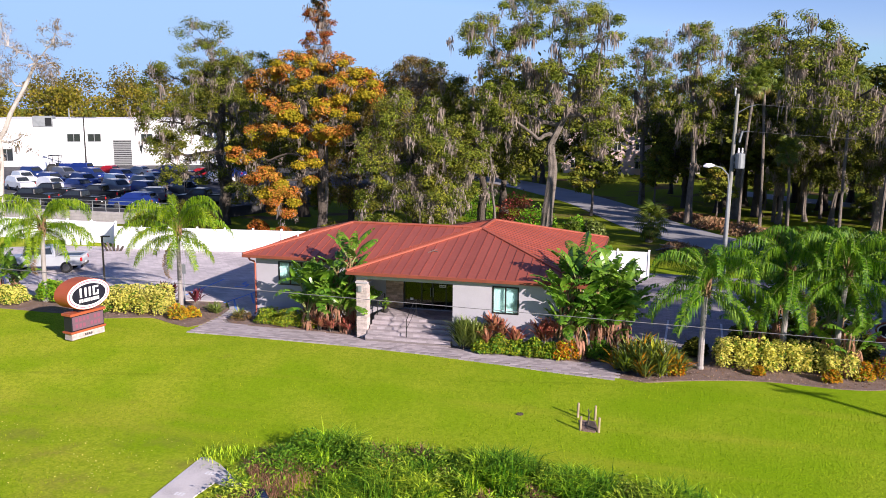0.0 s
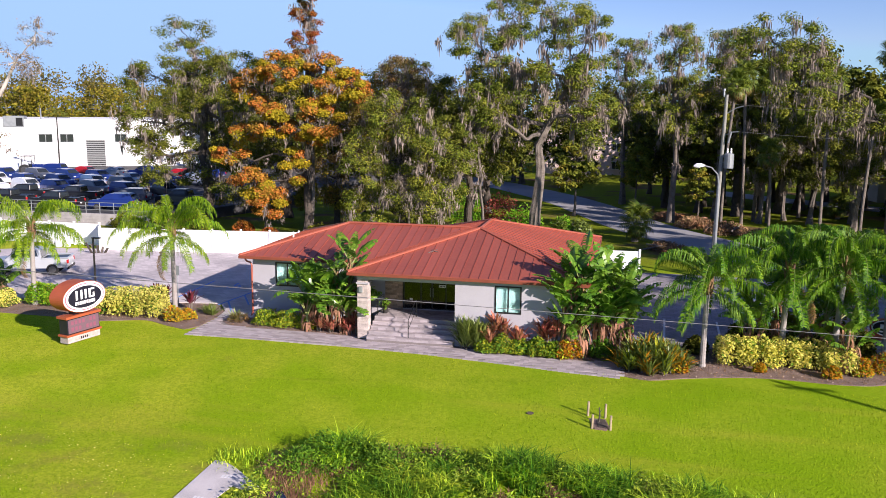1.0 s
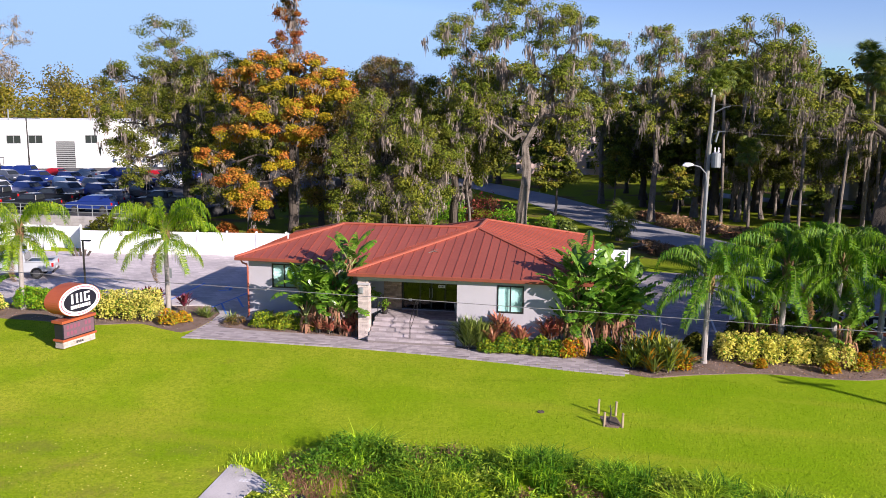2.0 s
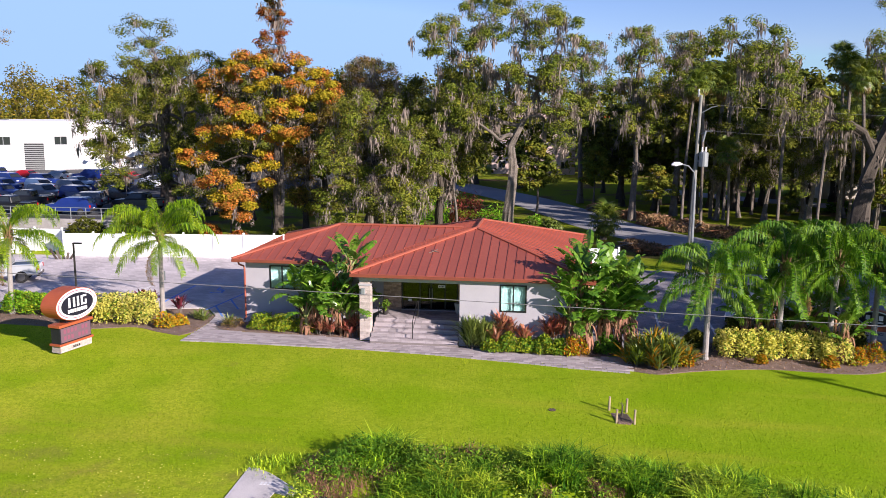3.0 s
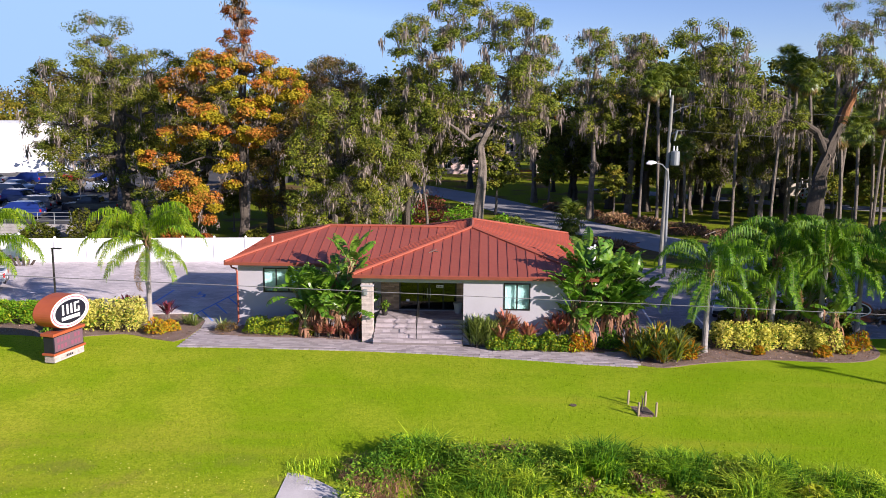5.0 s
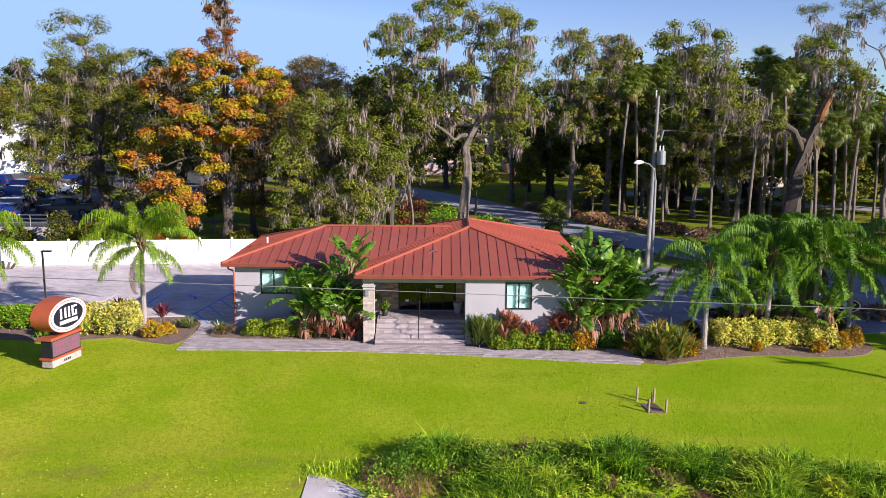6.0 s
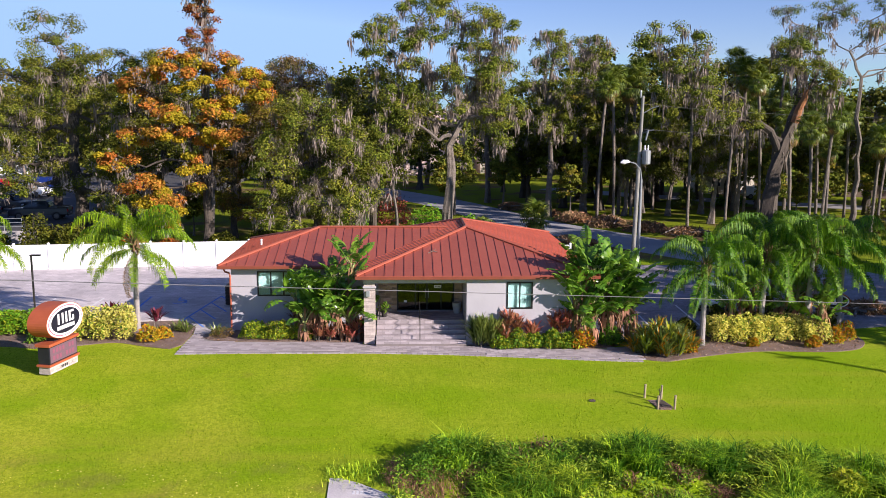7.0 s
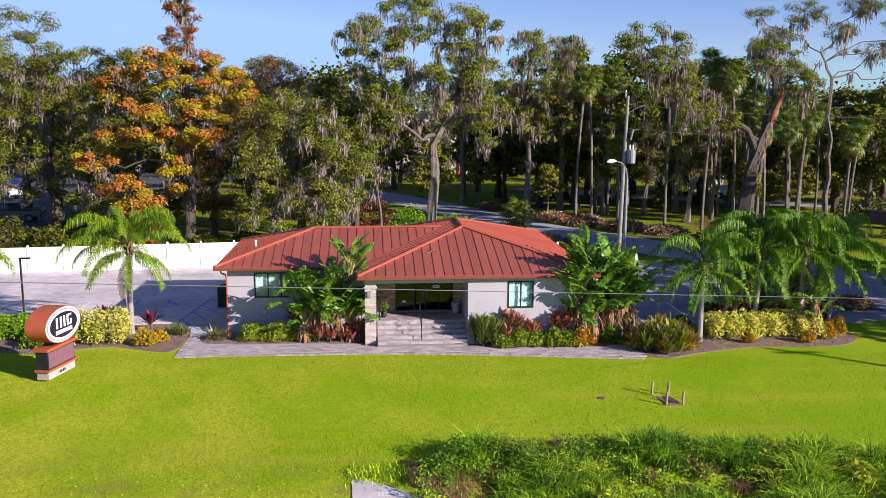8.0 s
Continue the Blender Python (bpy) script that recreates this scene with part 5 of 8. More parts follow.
# car lot behind the railing
LOTZ = 0.85
g = Geo().prism([(-120, 32.6), (-31, 32.6), (-26, 50), (-24, 120), (-120, 120)], -0.7, LOTZ)
tagged(part("dealer_lot", g, M_TARMAC), "raised dark asphalt sales lot full of cars", "parking lot", kind="structure")
wall_ret = thing("retaining_wall", (-60, 32.3, -0.3), "low grey concrete block retaining wall under a railing", "wall", kind="structure")
part("core", Geo().box(0, 29.2, 0.02, 0.28, 0, 1.18), M_CONCRETE, wall_ret)
rng = random.Random(4)
blk = None
for row in range(4):
    for k in range(36):
        x = 0.8 * k + (0.4 if row % 2 else 0.0)
        if blk is None:
            blk = part("block", Geo().box(0.008, 0.792, -0.015, 0.1, 0.008, 0.282), M_CONCRETE, wall_ret)
            blk.location = (x, 0, 0.29 * row)
        else:
            twin(blk, pose(x, rng.uniform(-0.012, 0.012), 0.29 * row))
railing = thing("railing", (-60, 32.45, LOTZ), "grey metal pipe railing on the retaining wall", "railing")
for k in range(20):
    part("post", Geo().tube([(k * 1.53, 0, 0), (k * 1.53, 0, 1.1)], 0.035, 6), M_GREYMETAL, railing)
for z in (0.4, 0.75, 1.1):
    part("bar", Geo().tube([(0, 0, z), (29.1, 0, z)], 0.03, 6), M_GREYMETAL, railing)

stock = {}
for key, kind, finish, label in (("bs", "suv", P_BLUE, "navy blue sport utility car in a sales row"), ("ws", "suv", P_WHITE, "white sport utility car in a sales row"),
                                 ("gp", "pickup", P_BLACK, "black pickup truck in a sales row"), ("gs", "sedan", P_SILVER, "silver sedan in a sales row"),
                                 ("rs", "sedan", P_RED, "red sedan in a sales row"), ("ds", "suv", P_GREY, "dark grey sport utility car in a sales row")):
    stock[key] = tagged(car(kind, finish, label), group="cars on the sales lot")
rows = [(35.4, -50, 6.2, 186, ["gp", "gp", "bs"]), (40.6, -52, 6.4, 186, ["gp", "gp", "ds", "gp"]), (47.5, -62, 4.6, -24, ["ws", "ws", "bs", "ds", "bs", "gp"]),
        (54.0, -67, 4.7, -24, ["ws", "bs", "bs", "ws", "ds", "bs"]), (62.0, -72, 4.9, -24, ["bs", "ds", "bs", "bs", "gs", "bs", "ws"]), (71.0, -77, 5.2, 178, ["ws", "bs", "rs", "gs", "bs", "rs", "bs"])]
used = set()
for y, x, step, turn, keys in rows:
    for k, key in enumerate(keys):
        m = pose(x + step * k, y + rng.uniform(-0.4, 0.4), LOTZ, 0, 0, turn + rng.uniform(-4, 4))
        if key in used:
            copy_thing(stock[key], m)
        else:
            stock[key].matrix_basis = m
            used.add(key)

# tractor beside the warehouse
t = thing("utility_tractor", (-74.5, 70, LOTZ), "dark blue utility tractor with a roll cage", "tractor", turn=20)
part("hood", Geo().box(0.1, 1.9, -0.5, 0.5, 0.7, 1.6), P_BLUE, t, bevel=0.1)
part("seat", Geo().box(-0.9, 0.0, -0.5, 0.5, 0.8, 1.2), M_BLACK, t, bevel=0.05)
part("roof", Geo().box(-1.2, 0.4, -0.8, 0.8, 2.75, 2.85), M_BLACK, t, bevel=0.03)
for x in (-1.1, 0.3):
    for y in (-0.72, 0.72):
        part("post", Geo().tube([(x, y, 0.8), (x, y, 2.75)], 0.05, 6), M_BLACK, t)
for x, r in ((-0.7, 0.8), (1.4, 0.5)):
    for y in (-0.85, 0.85):
        wheel(t, x, y, r, 0.4)


# ---- far buildings ----
def warehouse():
    a, b = Vector((-97.5, 77.0, 0)), Vector((-57.0, 98.6, 0))
    d = b - a
    turn = math.degrees(math.atan2(d.y, d.x))
    ln = d.length
    w = thing("warehouse", (a.x, a.y, LOTZ), "long white warehouse with a flat roof and roller shutter", "building", turn=turn)
    H = 7.6
    holes = [(15.2, 17.4, 4.1, 5.5), (18.5, 20.7, 4.1, 5.5), (22.6, 25.6, 0.0, 4.5), (27.2, 29.2, 4.1, 5.5), (4.6, 6.6, 0.9, 3.0)]
    part("wall", pierced(0, ln, -0.6, H, holes, 0, 0.3), M_WAREHOUSE, w)
    for b in ((0, 0.3, 0.3, 30, -0.6, H), (ln - 0.3, ln, 0.3, 30, -0.6, H), (0, ln, 30, 30.3, -0.6, H)):
        part("wall", Geo().box(*b), M_WAREHOUSE, w)
    part("roof", Geo().box(-0.1, ln + 0.1, -0.1, 30.4, H, H + 0.3), M_WAREHOUSE, w)
    for h0, h1, z0, z1 in holes:
        if z0 == 0.0:
            sh = part("shutter", Geo().box(h0, h1, 0.2, 0.26, 0, z1), M_BLACK, w)
            for k in range(14):
                part("slat", Geo().box(h0, h1, 0.13, 0.2, 0.03 + 0.325 * k, 0.21 + 0.325 * k), M_SHUTTER, sh)
        else:
            win = part("window", Geo().box(h0, h1, 0.2, 0.24, z0, z1), M_CARGLASS, w)
            fr = Geo().box(h0, h1, 0.12, 0.2, z0, z0 + 0.08).box(h0, h1, 0.12, 0.2, z1 - 0.08, z1)
            for k in range(3):
                c = h0 + 0.05 + (h1 - h0 - 0.1) * k / 2
                fr.box(c - 0.05, c + 0.05, 0.12, 0.2, z0 + 0.08, z1 - 0.08)
            part("frame", fr, M_GREYMETAL, win)
    ac = part("rooftop_unit", Geo().box(10.0, 13.2, -0.15, 2.4, H - 0.9, H + 0.9), M_GREYMETAL, w, "grey rooftop air unit", bevel=0.05)
    part("grille", Geo().box(12.0, 13.0, -0.2, -0.15, H - 0.75, H + 0.6), M_BLACK, ac)
    part("vent_pipe", Geo().tube([(15.6, 1.2, H), (15.6, 1.2, H + 2.2)], 0.12, 6), M_GREYMETAL, w)


warehouse()
s = thing("lot_light_pole", (-71.5, 72.5, LOTZ), "tall dark pole light on the sales lot", "lamp post")
part("pole", Geo().tube([(0, 0, 0), (0, 0, 8.6)], [0.14, 0.09], 8), M_BRONZE, s)
part("arm", Geo().box(-1.6, 1.8, -0.06, 0.06, 8.5, 8.62), M_BRONZE, s)
for x in (-1.7, 1.9):
    part("lamp_head", Geo().box(x - 0.3, x + 0.3, -0.2, 0.2, 8.46, 8.62), M_GREYMETAL, s)


def far_house(name, x, y, w, d, h, material, label, turn=0, floors=1):
    s = thing(name, (x, y, -0.25), label, "building", turn=turn)
    g = Geo().box(-w / 2, w / 2, 0, d, 0, h)
    part("wall", g, material, s)
    part("roof", Geo().prism([(-w / 2 - 0.4, -0.4), (w / 2 + 0.4, -0.4), (w / 2 + 0.4, d + 0.4), (-w / 2 - 0.4, d + 0.4)], h, h + 0.35), M_GUTTER if material is not M_PINK else M_PINK, s)
    for fl in range(floors):
        n = int(w / 3.2)
        for k in range(n):
            cx = -w / 2 + (k + 0.5) * w / n
            z = 1.1 + 3.2 * fl
            win = part("window", Geo().box(cx - 0.6, cx + 0.6, -0.05, 0.0, z, z + 1.3), M_CARGLASS, s)
            part("frame", Geo().box(cx - 0.68, cx + 0.68, -0.07, 0.0, z - 0.08, z).box(cx - 0.68, cx + 0.68, -0.07, 0.0, z + 1.3, z + 1.38).box(cx - 0.03, cx + 0.03, -0.07, -0.05, z, z + 1.3), M_SIGNWHITE, win)
    return s


pink = far_house("pink_building", 5.2, 112, 15, 14, 11.2, M_PINK, "pale pink two-storey building half hidden by trees", 0, 3)
part("fence_panel", Geo().box(11.0, 15.0, -3.2, -3.0, 8.2, 10.6).box(11.2, 11.4, -3.2, 0.2, 0, 8.2).box(14.6, 14.8, -3.2, 0.2, 0, 8.2).box(11.0, 15.0, -3.2, 0.2, 8.1, 8.25), M_ORANGE, pink, "red slatted balcony screen")
far_house("beige_outbuilding", 48.5, 78, 8, 6, 2.9, M_BEIGE, "low beige outbuilding behind the palms", 8)
far_house("brown_outbuilding", 70, 72, 14, 8, 6.0, M_BROWNWALL, "low brown-roofed building at the edge of the grove", -12)
far_house("red_roof_house", 24, 118, 16, 10, 9.0, M_BEIGE, "cream house with rust-red roof beyond the trees", 4, 2)

# ---- shrubs and hedges ----
def dome_points(n, rx, ry, rz, rng, shell=0.55, flat=1.0):
    """Points in a low dome, denser near its surface."""
    d = unit(rng.normal(size=(n, 3)))
    d[:, 2] = np.abs(d[:, 2])
    if flat != 1.0:
        d = np.sign(d) * np.abs(d) ** flat
    r = shell + (1 - shell) * rng.uniform(size=(n, 1)) ** 0.7
    return d * r * np.array([[rx, ry, rz]])


def stems(g, n, rx, ry, h, rng, r=0.012):
    for _ in range(n):
        x, y = rng.uniform(-0.5, 0.5) * rx, rng.uniform(-0.5, 0.5) * ry
        g.tube([(x * 0.5, y * 0.5, -0.1), (x, y, h * 0.5), (x * 1.5, y * 1.5, h * 0.85)], [r * 1.4, r, r * 0.5], 4)


def shrub(name, x, y, rx, ry, rz, material, size, n, label, category="shrub", seed=1, aspect=0.5, up=0.4, second=None, share=0.0, z=-0.2, turn=0.0, boxy=1.0):
    rng = np.random.default_rng(seed)
    s = thing(name, (x, y, z), label, category, turn=turn)
    pts = dome_points(n, rx, ry, rz, rng, 0.6, boxy)
    lump = np.array([0.85 + 0.2 * noise.noise((float(p[0]) * 1.6 + seed, float(p[1]) * 1.6, float(p[2]) * 1.6)) for p in pts])[:, None]
    pts = pts * lump
    pts[:, 2] += 0.06
    cut = rng.uniform(size=n) < share
    part("foliage", Geo().array(*leaf_quads(pts[~cut], size, rng, aspect, up)), material, s)
    if second is not None and cut.any():
        tagged(part("new_growth", Geo().array(*leaf_quads(pts[cut], size * 1.2, rng, aspect, up)), second, s), kind="stuff")
    g = Geo()
    stems(g, 9, rx, ry, rz, rng)
    part("branch_frame", g, M_BARKDARK, s)
    return s


def hedge(x0, x1, y, depth, h, seed, label, material=None, second=None, share=0.12, n_per=1150):
    """A clipped row of shrubs, one thing each."""
    rng = np.random.default_rng(seed)
    count = max(1, round((x1 - x0) / 1.25))
    step = (x1 - x0) / count
    for k in range(count):
        s = shrub("hedge_shrub", x0 + step * (k + 0.5), y + rng.uniform(-0.15, 0.15), step * 0.86, depth * rng.uniform(0.55, 0.68), h * rng.uniform(1.0, 1.45), material or L_HEDGE, 0.135, n_per * 3,
                  label, "hedge", seed * 50 + k, 0.55, 0.6, second or L_HEDGEGREEN, share, boxy=0.6)
        tagged(s, group="hedge shrubs")


YL = "clipped yellow variegated hedge shrub in mulch"
hedge(-15.7, -11.9, 1.7, 1.75, 1.25, 11, YL)
hedge(-24.5, -21.6, 1.5, 1.7, 1.0, 12, YL, None, None, 0.25)
hedge(17.6, 23.3, 0.35, 1.8, 1.0, 13, YL)
hedge(-20.9, -15.6, 2.5, 1.5, 1.05, 14, "bright green leafy shrub beside the hedge", L_FERN, L_FOUND, 0.25)
hedge(-40, -24.6, 1.8, 1.7, 1.2, 15, "green and yellow shrub beside the hedge", L_FOUND, L_HEDGEGREEN, 0.35, n_per=600)
shrub("green_shrub", 21.4, 0.9, 0.9, 0.8, 1.5, L_HEDGEGREEN, 0.2, 900, "dark green shrub growing out of the yellow hedge", seed=31)
shrub("green_shrub", 20.0, 1.7, 1.5, 0.8, 1.3, L_OAKDARK, 0.22, 900, "dark green shrub behind the hedge", seed=32)
for k, (x, y, r, h) in enumerate(((-10.75, 0.9, 0.8, 0.85), (-10.2, 1.35, 0.6, 0.7), (23.6, -0.4, 0.55, 0.9), (24.5, 0.3, 0.6, 1.1), (10.85, -0.6, 0.62, 1.05), (15.6, -1.8, 0.6, 0.75), (22.2, -1.0, 0.5, 0.6), (10.5, -0.95, 0.5, 0.9), (19.2, -0.9, 0.35, 0.5))):
    shrub("croton", x, y, r, r * 0.8, h, L_CROTON, 0.17, 620, "orange and yellow croton shrub in mulch", seed=40 + k, aspect=0.4, up=0.3, second=L_FOUND, share=0.2)
# foundation planting
for k, (x, y, rx, ry, h) in enumerate(((-5.6, 1.45, 1.0, 0.75, 0.95), (-4.4, 1.3, 1.1, 0.8, 1.0), (-3.2, 1.25, 0.8, 0.7, 0.9))):
    shrub("foundation_shrub", x, y, rx, ry, h, L_FOUND, 0.12, 2200, "low yellow-green foundation shrub", seed=60 + k, aspect=0.35, up=0.1, second=L_HEDGEGREEN, share=0.3)
for k, (x, r, h) in enumerate(((6.75, 0.72, 0.8), (7.45, 0.7, 1.1), (8.35, 0.85, 0.85), (9.2, 0.75, 1.0), (9.95, 0.7, 0.8))):
    shrub("foundation_shrub", x, -0.78 + 0.05 * (k % 3), r, 0.55, h, L_FOUND, 0.16, 1200, "green and yellow foundation shrub under the window", seed=70 + k, aspect=0.4, up=0.2, second=L_HEDGEGREEN, share=0.45)
shrub("green_shrub", 12.2, -0.35, 0.75, 0.55, 1.15, L_HEDGEGREEN, 0.17, 900, "bright green rounded shrub by the walk", seed=80)
shrub("dry_tuft", -7.3, 1.55, 0.75, 0.5, 0.5, L_RUSTY, 0.22, 260, "dry thin ground shrub in mulch", seed=81, aspect=0.15)
shrub("green_shrub", -16.0, 0.9, 0.9, 0.7, 0.7, L_HEDGEGREEN, 0.3, 420, "low fern-like green shrub behind the sign", seed=82, aspect=0.25)


def strappy(name, x, y, n, length, width, material, label, category, seed, z=-0.2, second=None, arch=0.7, tall=0.0, bare=0.55):
    """A clump of arching strap leaves; with a stem for taller kinds."""
    rng = np.random.default_rng(seed)
    s = thing(name, (x, y, z), label, category)
    groups = [(material, n)] if second is None else [(material, int(n * 0.68)), (second, int(n * 0.32))]
    for m_, count in groups:
        g = Geo()
        for _ in range(count):
            a = rng.uniform(0, 2 * math.pi)
            e = rng.uniform(0.55, 1.45)
            ln = length * rng.uniform(0.6, 1.1)
            d = Vector((math.cos(a), math.sin(a), 0))
            sd = Vector((-math.sin(a), math.cos(a), 0))
            b = d * rng.uniform(0, 0.22) + Vector((0, 0, tall * rng.uniform(bare, 1.0)))
            pts = []
            for k in range(4):
                t = k / 3
                p = b + d * (math.cos(e) * ln * t + 0.15 * ln * t * t * arch) + Vector((0, 0, math.sin(e) * ln * t - arch * 0.35 * ln * t * t))
                pts.append((p, width * (0.7, 1.0, 0.75, 0.05)[k]))
            verts = []
            for p, w in pts:
                verts += [p - sd * w * 0.5 + Vector((0, 0, w * 0.2)), p, p + sd * w * 0.5 + Vector((0, 0, w * 0.2))]
            g.add(verts, [q for k in range(3) for q in ((3 * k, 3 * k + 1, 3 * k + 4, 3 * k + 3), (3 * k + 1, 3 * k + 2, 3 * k + 5, 3 * k + 4))])
        part("leaf_tuft", g, m_, s)
    if tall:
        g = Geo()
        for _ in range(4):
            g = Geo()
            a, r = rng.uniform(0, 6.3), rng.uniform(0.02, 0.15)
            g.tube([(r * math.cos(a), r * math.sin(a), -0.05), (r * 1.3 * math.cos(a), r * 1.3 * math.sin(a), tall)], 0.025, 5)
            part("stem", g, M_BARK, s)
    return s


_r = np.random.default_rng(19)
for k in range(18):
    a, r = 2.4 * k, math.sqrt((k + 0.5) / 18)
    x, y = 14.55 + 1.45 * r * math.cos(a), -1.65 + 1.0 * r * math.sin(a)
    strappy("flax_lily", x, y, 130, 0.85, 0.08, L_LILY, "strappy green lily clump with orange tips by the walk", "lily", 90 + k, second=(L_FOUND, L_CROTON)[k % 2], arch=0.55, tall=0.25 + 0.95 * (1 - r * r) * _r.uniform(0.8, 1.1), bare=0.0)
for k, (x, y) in enumerate(((5.5, -0.35), (5.75, -0.6), (6.0, -0.35), (6.25, -0.65), (6.45, -0.4))):
    strappy("flax_lily", x, y, 170, 0.95, 0.075, L_LILY, "stiff green strap-leaved lily beside the porch steps", "lily", 100 + k, arch=0.45, tall=1.0, bare=0.1)
for k, (x, y) in enumerate(((-9.4, 2.6), (-9.9, 2.9), (-7.6, 1.9))):
    strappy("strappy_clump", x, y, 60, 0.85, 0.05, L_LILY, "spiky grey-green clump in mulch", "shrub", 110 + k)
for k, (x, y, h) in enumerate(((-3.0, 2.2, 0.9), (-2.4, 1.6, 0.8), (-3.6, 2.4, 1.0), (-0.5, 0.9, 0.6), (-12.9, 3.6, 0.8), (-13.6, 3.8, 0.9), (-11.1, 3.3, 0.7))):
    strappy("cordyline", x, y, 46, 0.75, 0.12, L_CORDY, "dark red cordyline with strap leaves", "cordyline", 120 + k, tall=h, arch=0.5)
for k, (x, y, h) in enumerate(((7.1, -0.42, 1.5), (7.55, -0.40, 1.3), (9.4, -0.35, 1.35), (10.0, -0.3, 1.5), (9.7, -0.45, 1.25), (8.3, -0.5, 0.9), (6.9, -0.75, 0.8), (-0.9, 0.8, 0.55), (-0.35, 0.75, 0.8), (-1.7, 0.7, 0.35), (-2.3, 0.85, 0.3), (-0.6, 0.6, 0.3))):
    strappy("bronze_cordyline", x, y, 46, 0.7, 0.12, L_BRONZE, "bronze-red cordyline with strap leaves", "cordyline", 130 + k, tall=h, arch=0.5)


# ---- broad-leaved clumps (giant bird of paradise) ----
def paddle_mesh(ln, width, stalk, bend, rng, torn=0.55):
    """A paddle leaf on its stalk, rising along z and bending towards +x."""
    g = Geo()
    n = 9
    pts, e = [Vector((0, 0, 0))], 1.45
    total = stalk + ln
    for k in range(1, 15):
        e -= bend / 14 * (0.4 + 1.4 * k / 14)
        pts.append(pts[-1] + Vector((math.cos(e), 0, math.sin(e))) * total / 14)

    def at(u):
        f = min(max(u, 0), 1) * 14
        i = min(int(f), 13)
        return pts[i].lerp(pts[i + 1], f - i)
    u0 = stalk / total
    stalk_geo = Geo().tube([at(u0 * t) for t in (0, 0.33, 0.66, 1.0)], [0.045, 0.035, 0.028, 0.022], 5)
    for side in (-1, 1):
        for k in range(n):
            t0, t1 = k / n, (k + 1) / n
            gap = 0.2 * rng.random() if rng.random() < torn else 0.0
            droop = rng.uniform(0.1, 0.4) if rng.random() < torn else 0.12
            quad = []
            for t in (t0, t1 - gap * (t1 - t0) * 3):
                c = at(u0 + (1 - u0) * t)
                w = width * 0.5 * (math.sin(math.pi * min(1, t * 0.93 + 0.07)) ** 0.55)
                quad.append((c, c + Vector((0, side * w * 0.55, 0.10 * w)), c + Vector((0.03, side * w, -droop * w))))
            (a0, b0, c0), (a1, b1, c1) = quad
            g.add([a0, b0, c0, a1, b1, c1], [(0, 1, 4, 3), (1, 2, 5, 4)] if side > 0 else [(3, 4, 1, 0), (4, 5, 2, 1)])
    return g, stalk_geo


def mesh_of(name, geo, material):
    me = bpy.data.meshes.new(name)
    me.from_pydata(geo.v, [], geo.f)
    me.materials.append(material)
    return me


_rng = np.random.default_rng(77)
PADDLES = []
for k in range(8):
    ln, wd, st, bd = [(1.3, 0.58, 0.8, 0.6), (1.2, 0.56, 0.8, 1.0), (1.35, 0.60, 0.9, 0.75), (1.15, 0.54, 0.75, 1.5), (1.1, 0.50, 0.8, 0.4), (1.2, 0.56, 0.75, 1.9), (1.0, 0.50, 0.7, 1.1), (1.4, 0.60, 0.9, 0.9)][k]
    bl, stg = paddle_mesh(ln, wd, st, bd, _rng)
    PADDLES.append((mesh_of("blade", bl, L_BANANALIT if k in (4, 1, 6) else L_BANANA), mesh_of("stalk", stg, L_STALK)))


def rag_geo(rng):
    """A withered leaf hanging down in ragged strips."""
    g = Geo()
    for _ in range(5):
        a, ln, w = rng.uniform(0, 6.3), rng.uniform(0.5, 1.15), rng.uniform(0.05, 0.13)
        d = Vector((math.cos(a), math.sin(a), 0))
        sd = Vector((-math.sin(a), math.cos(a), 0))
        p = Vector((0, 0, 0))
        verts = []
        for k in range(5):
            t = k / 4
            q = p + d * (0.28 * math.sin(2.2 * t) + rng.uniform(-0.03, 0.03)) + Vector((0, 0, 0.12 * math.sin(3.1 * t) - ln * t * t))
            ww = w * (0.5, 1.0, 1.1, 0.8, 0.15)[k]
            verts += [q - sd * ww * 0.5, q + sd * ww * 0.5 + d * rng.uniform(-0.04, 0.04)]
        g.add(verts, [(2 * k, 2 * k + 1, 2 * k + 3, 2 * k + 2) for k in range(4)])
    return g


DRIED = [mesh_of("dry_leaf", rag_geo(_rng), L_DRY) for _ in range(4)]


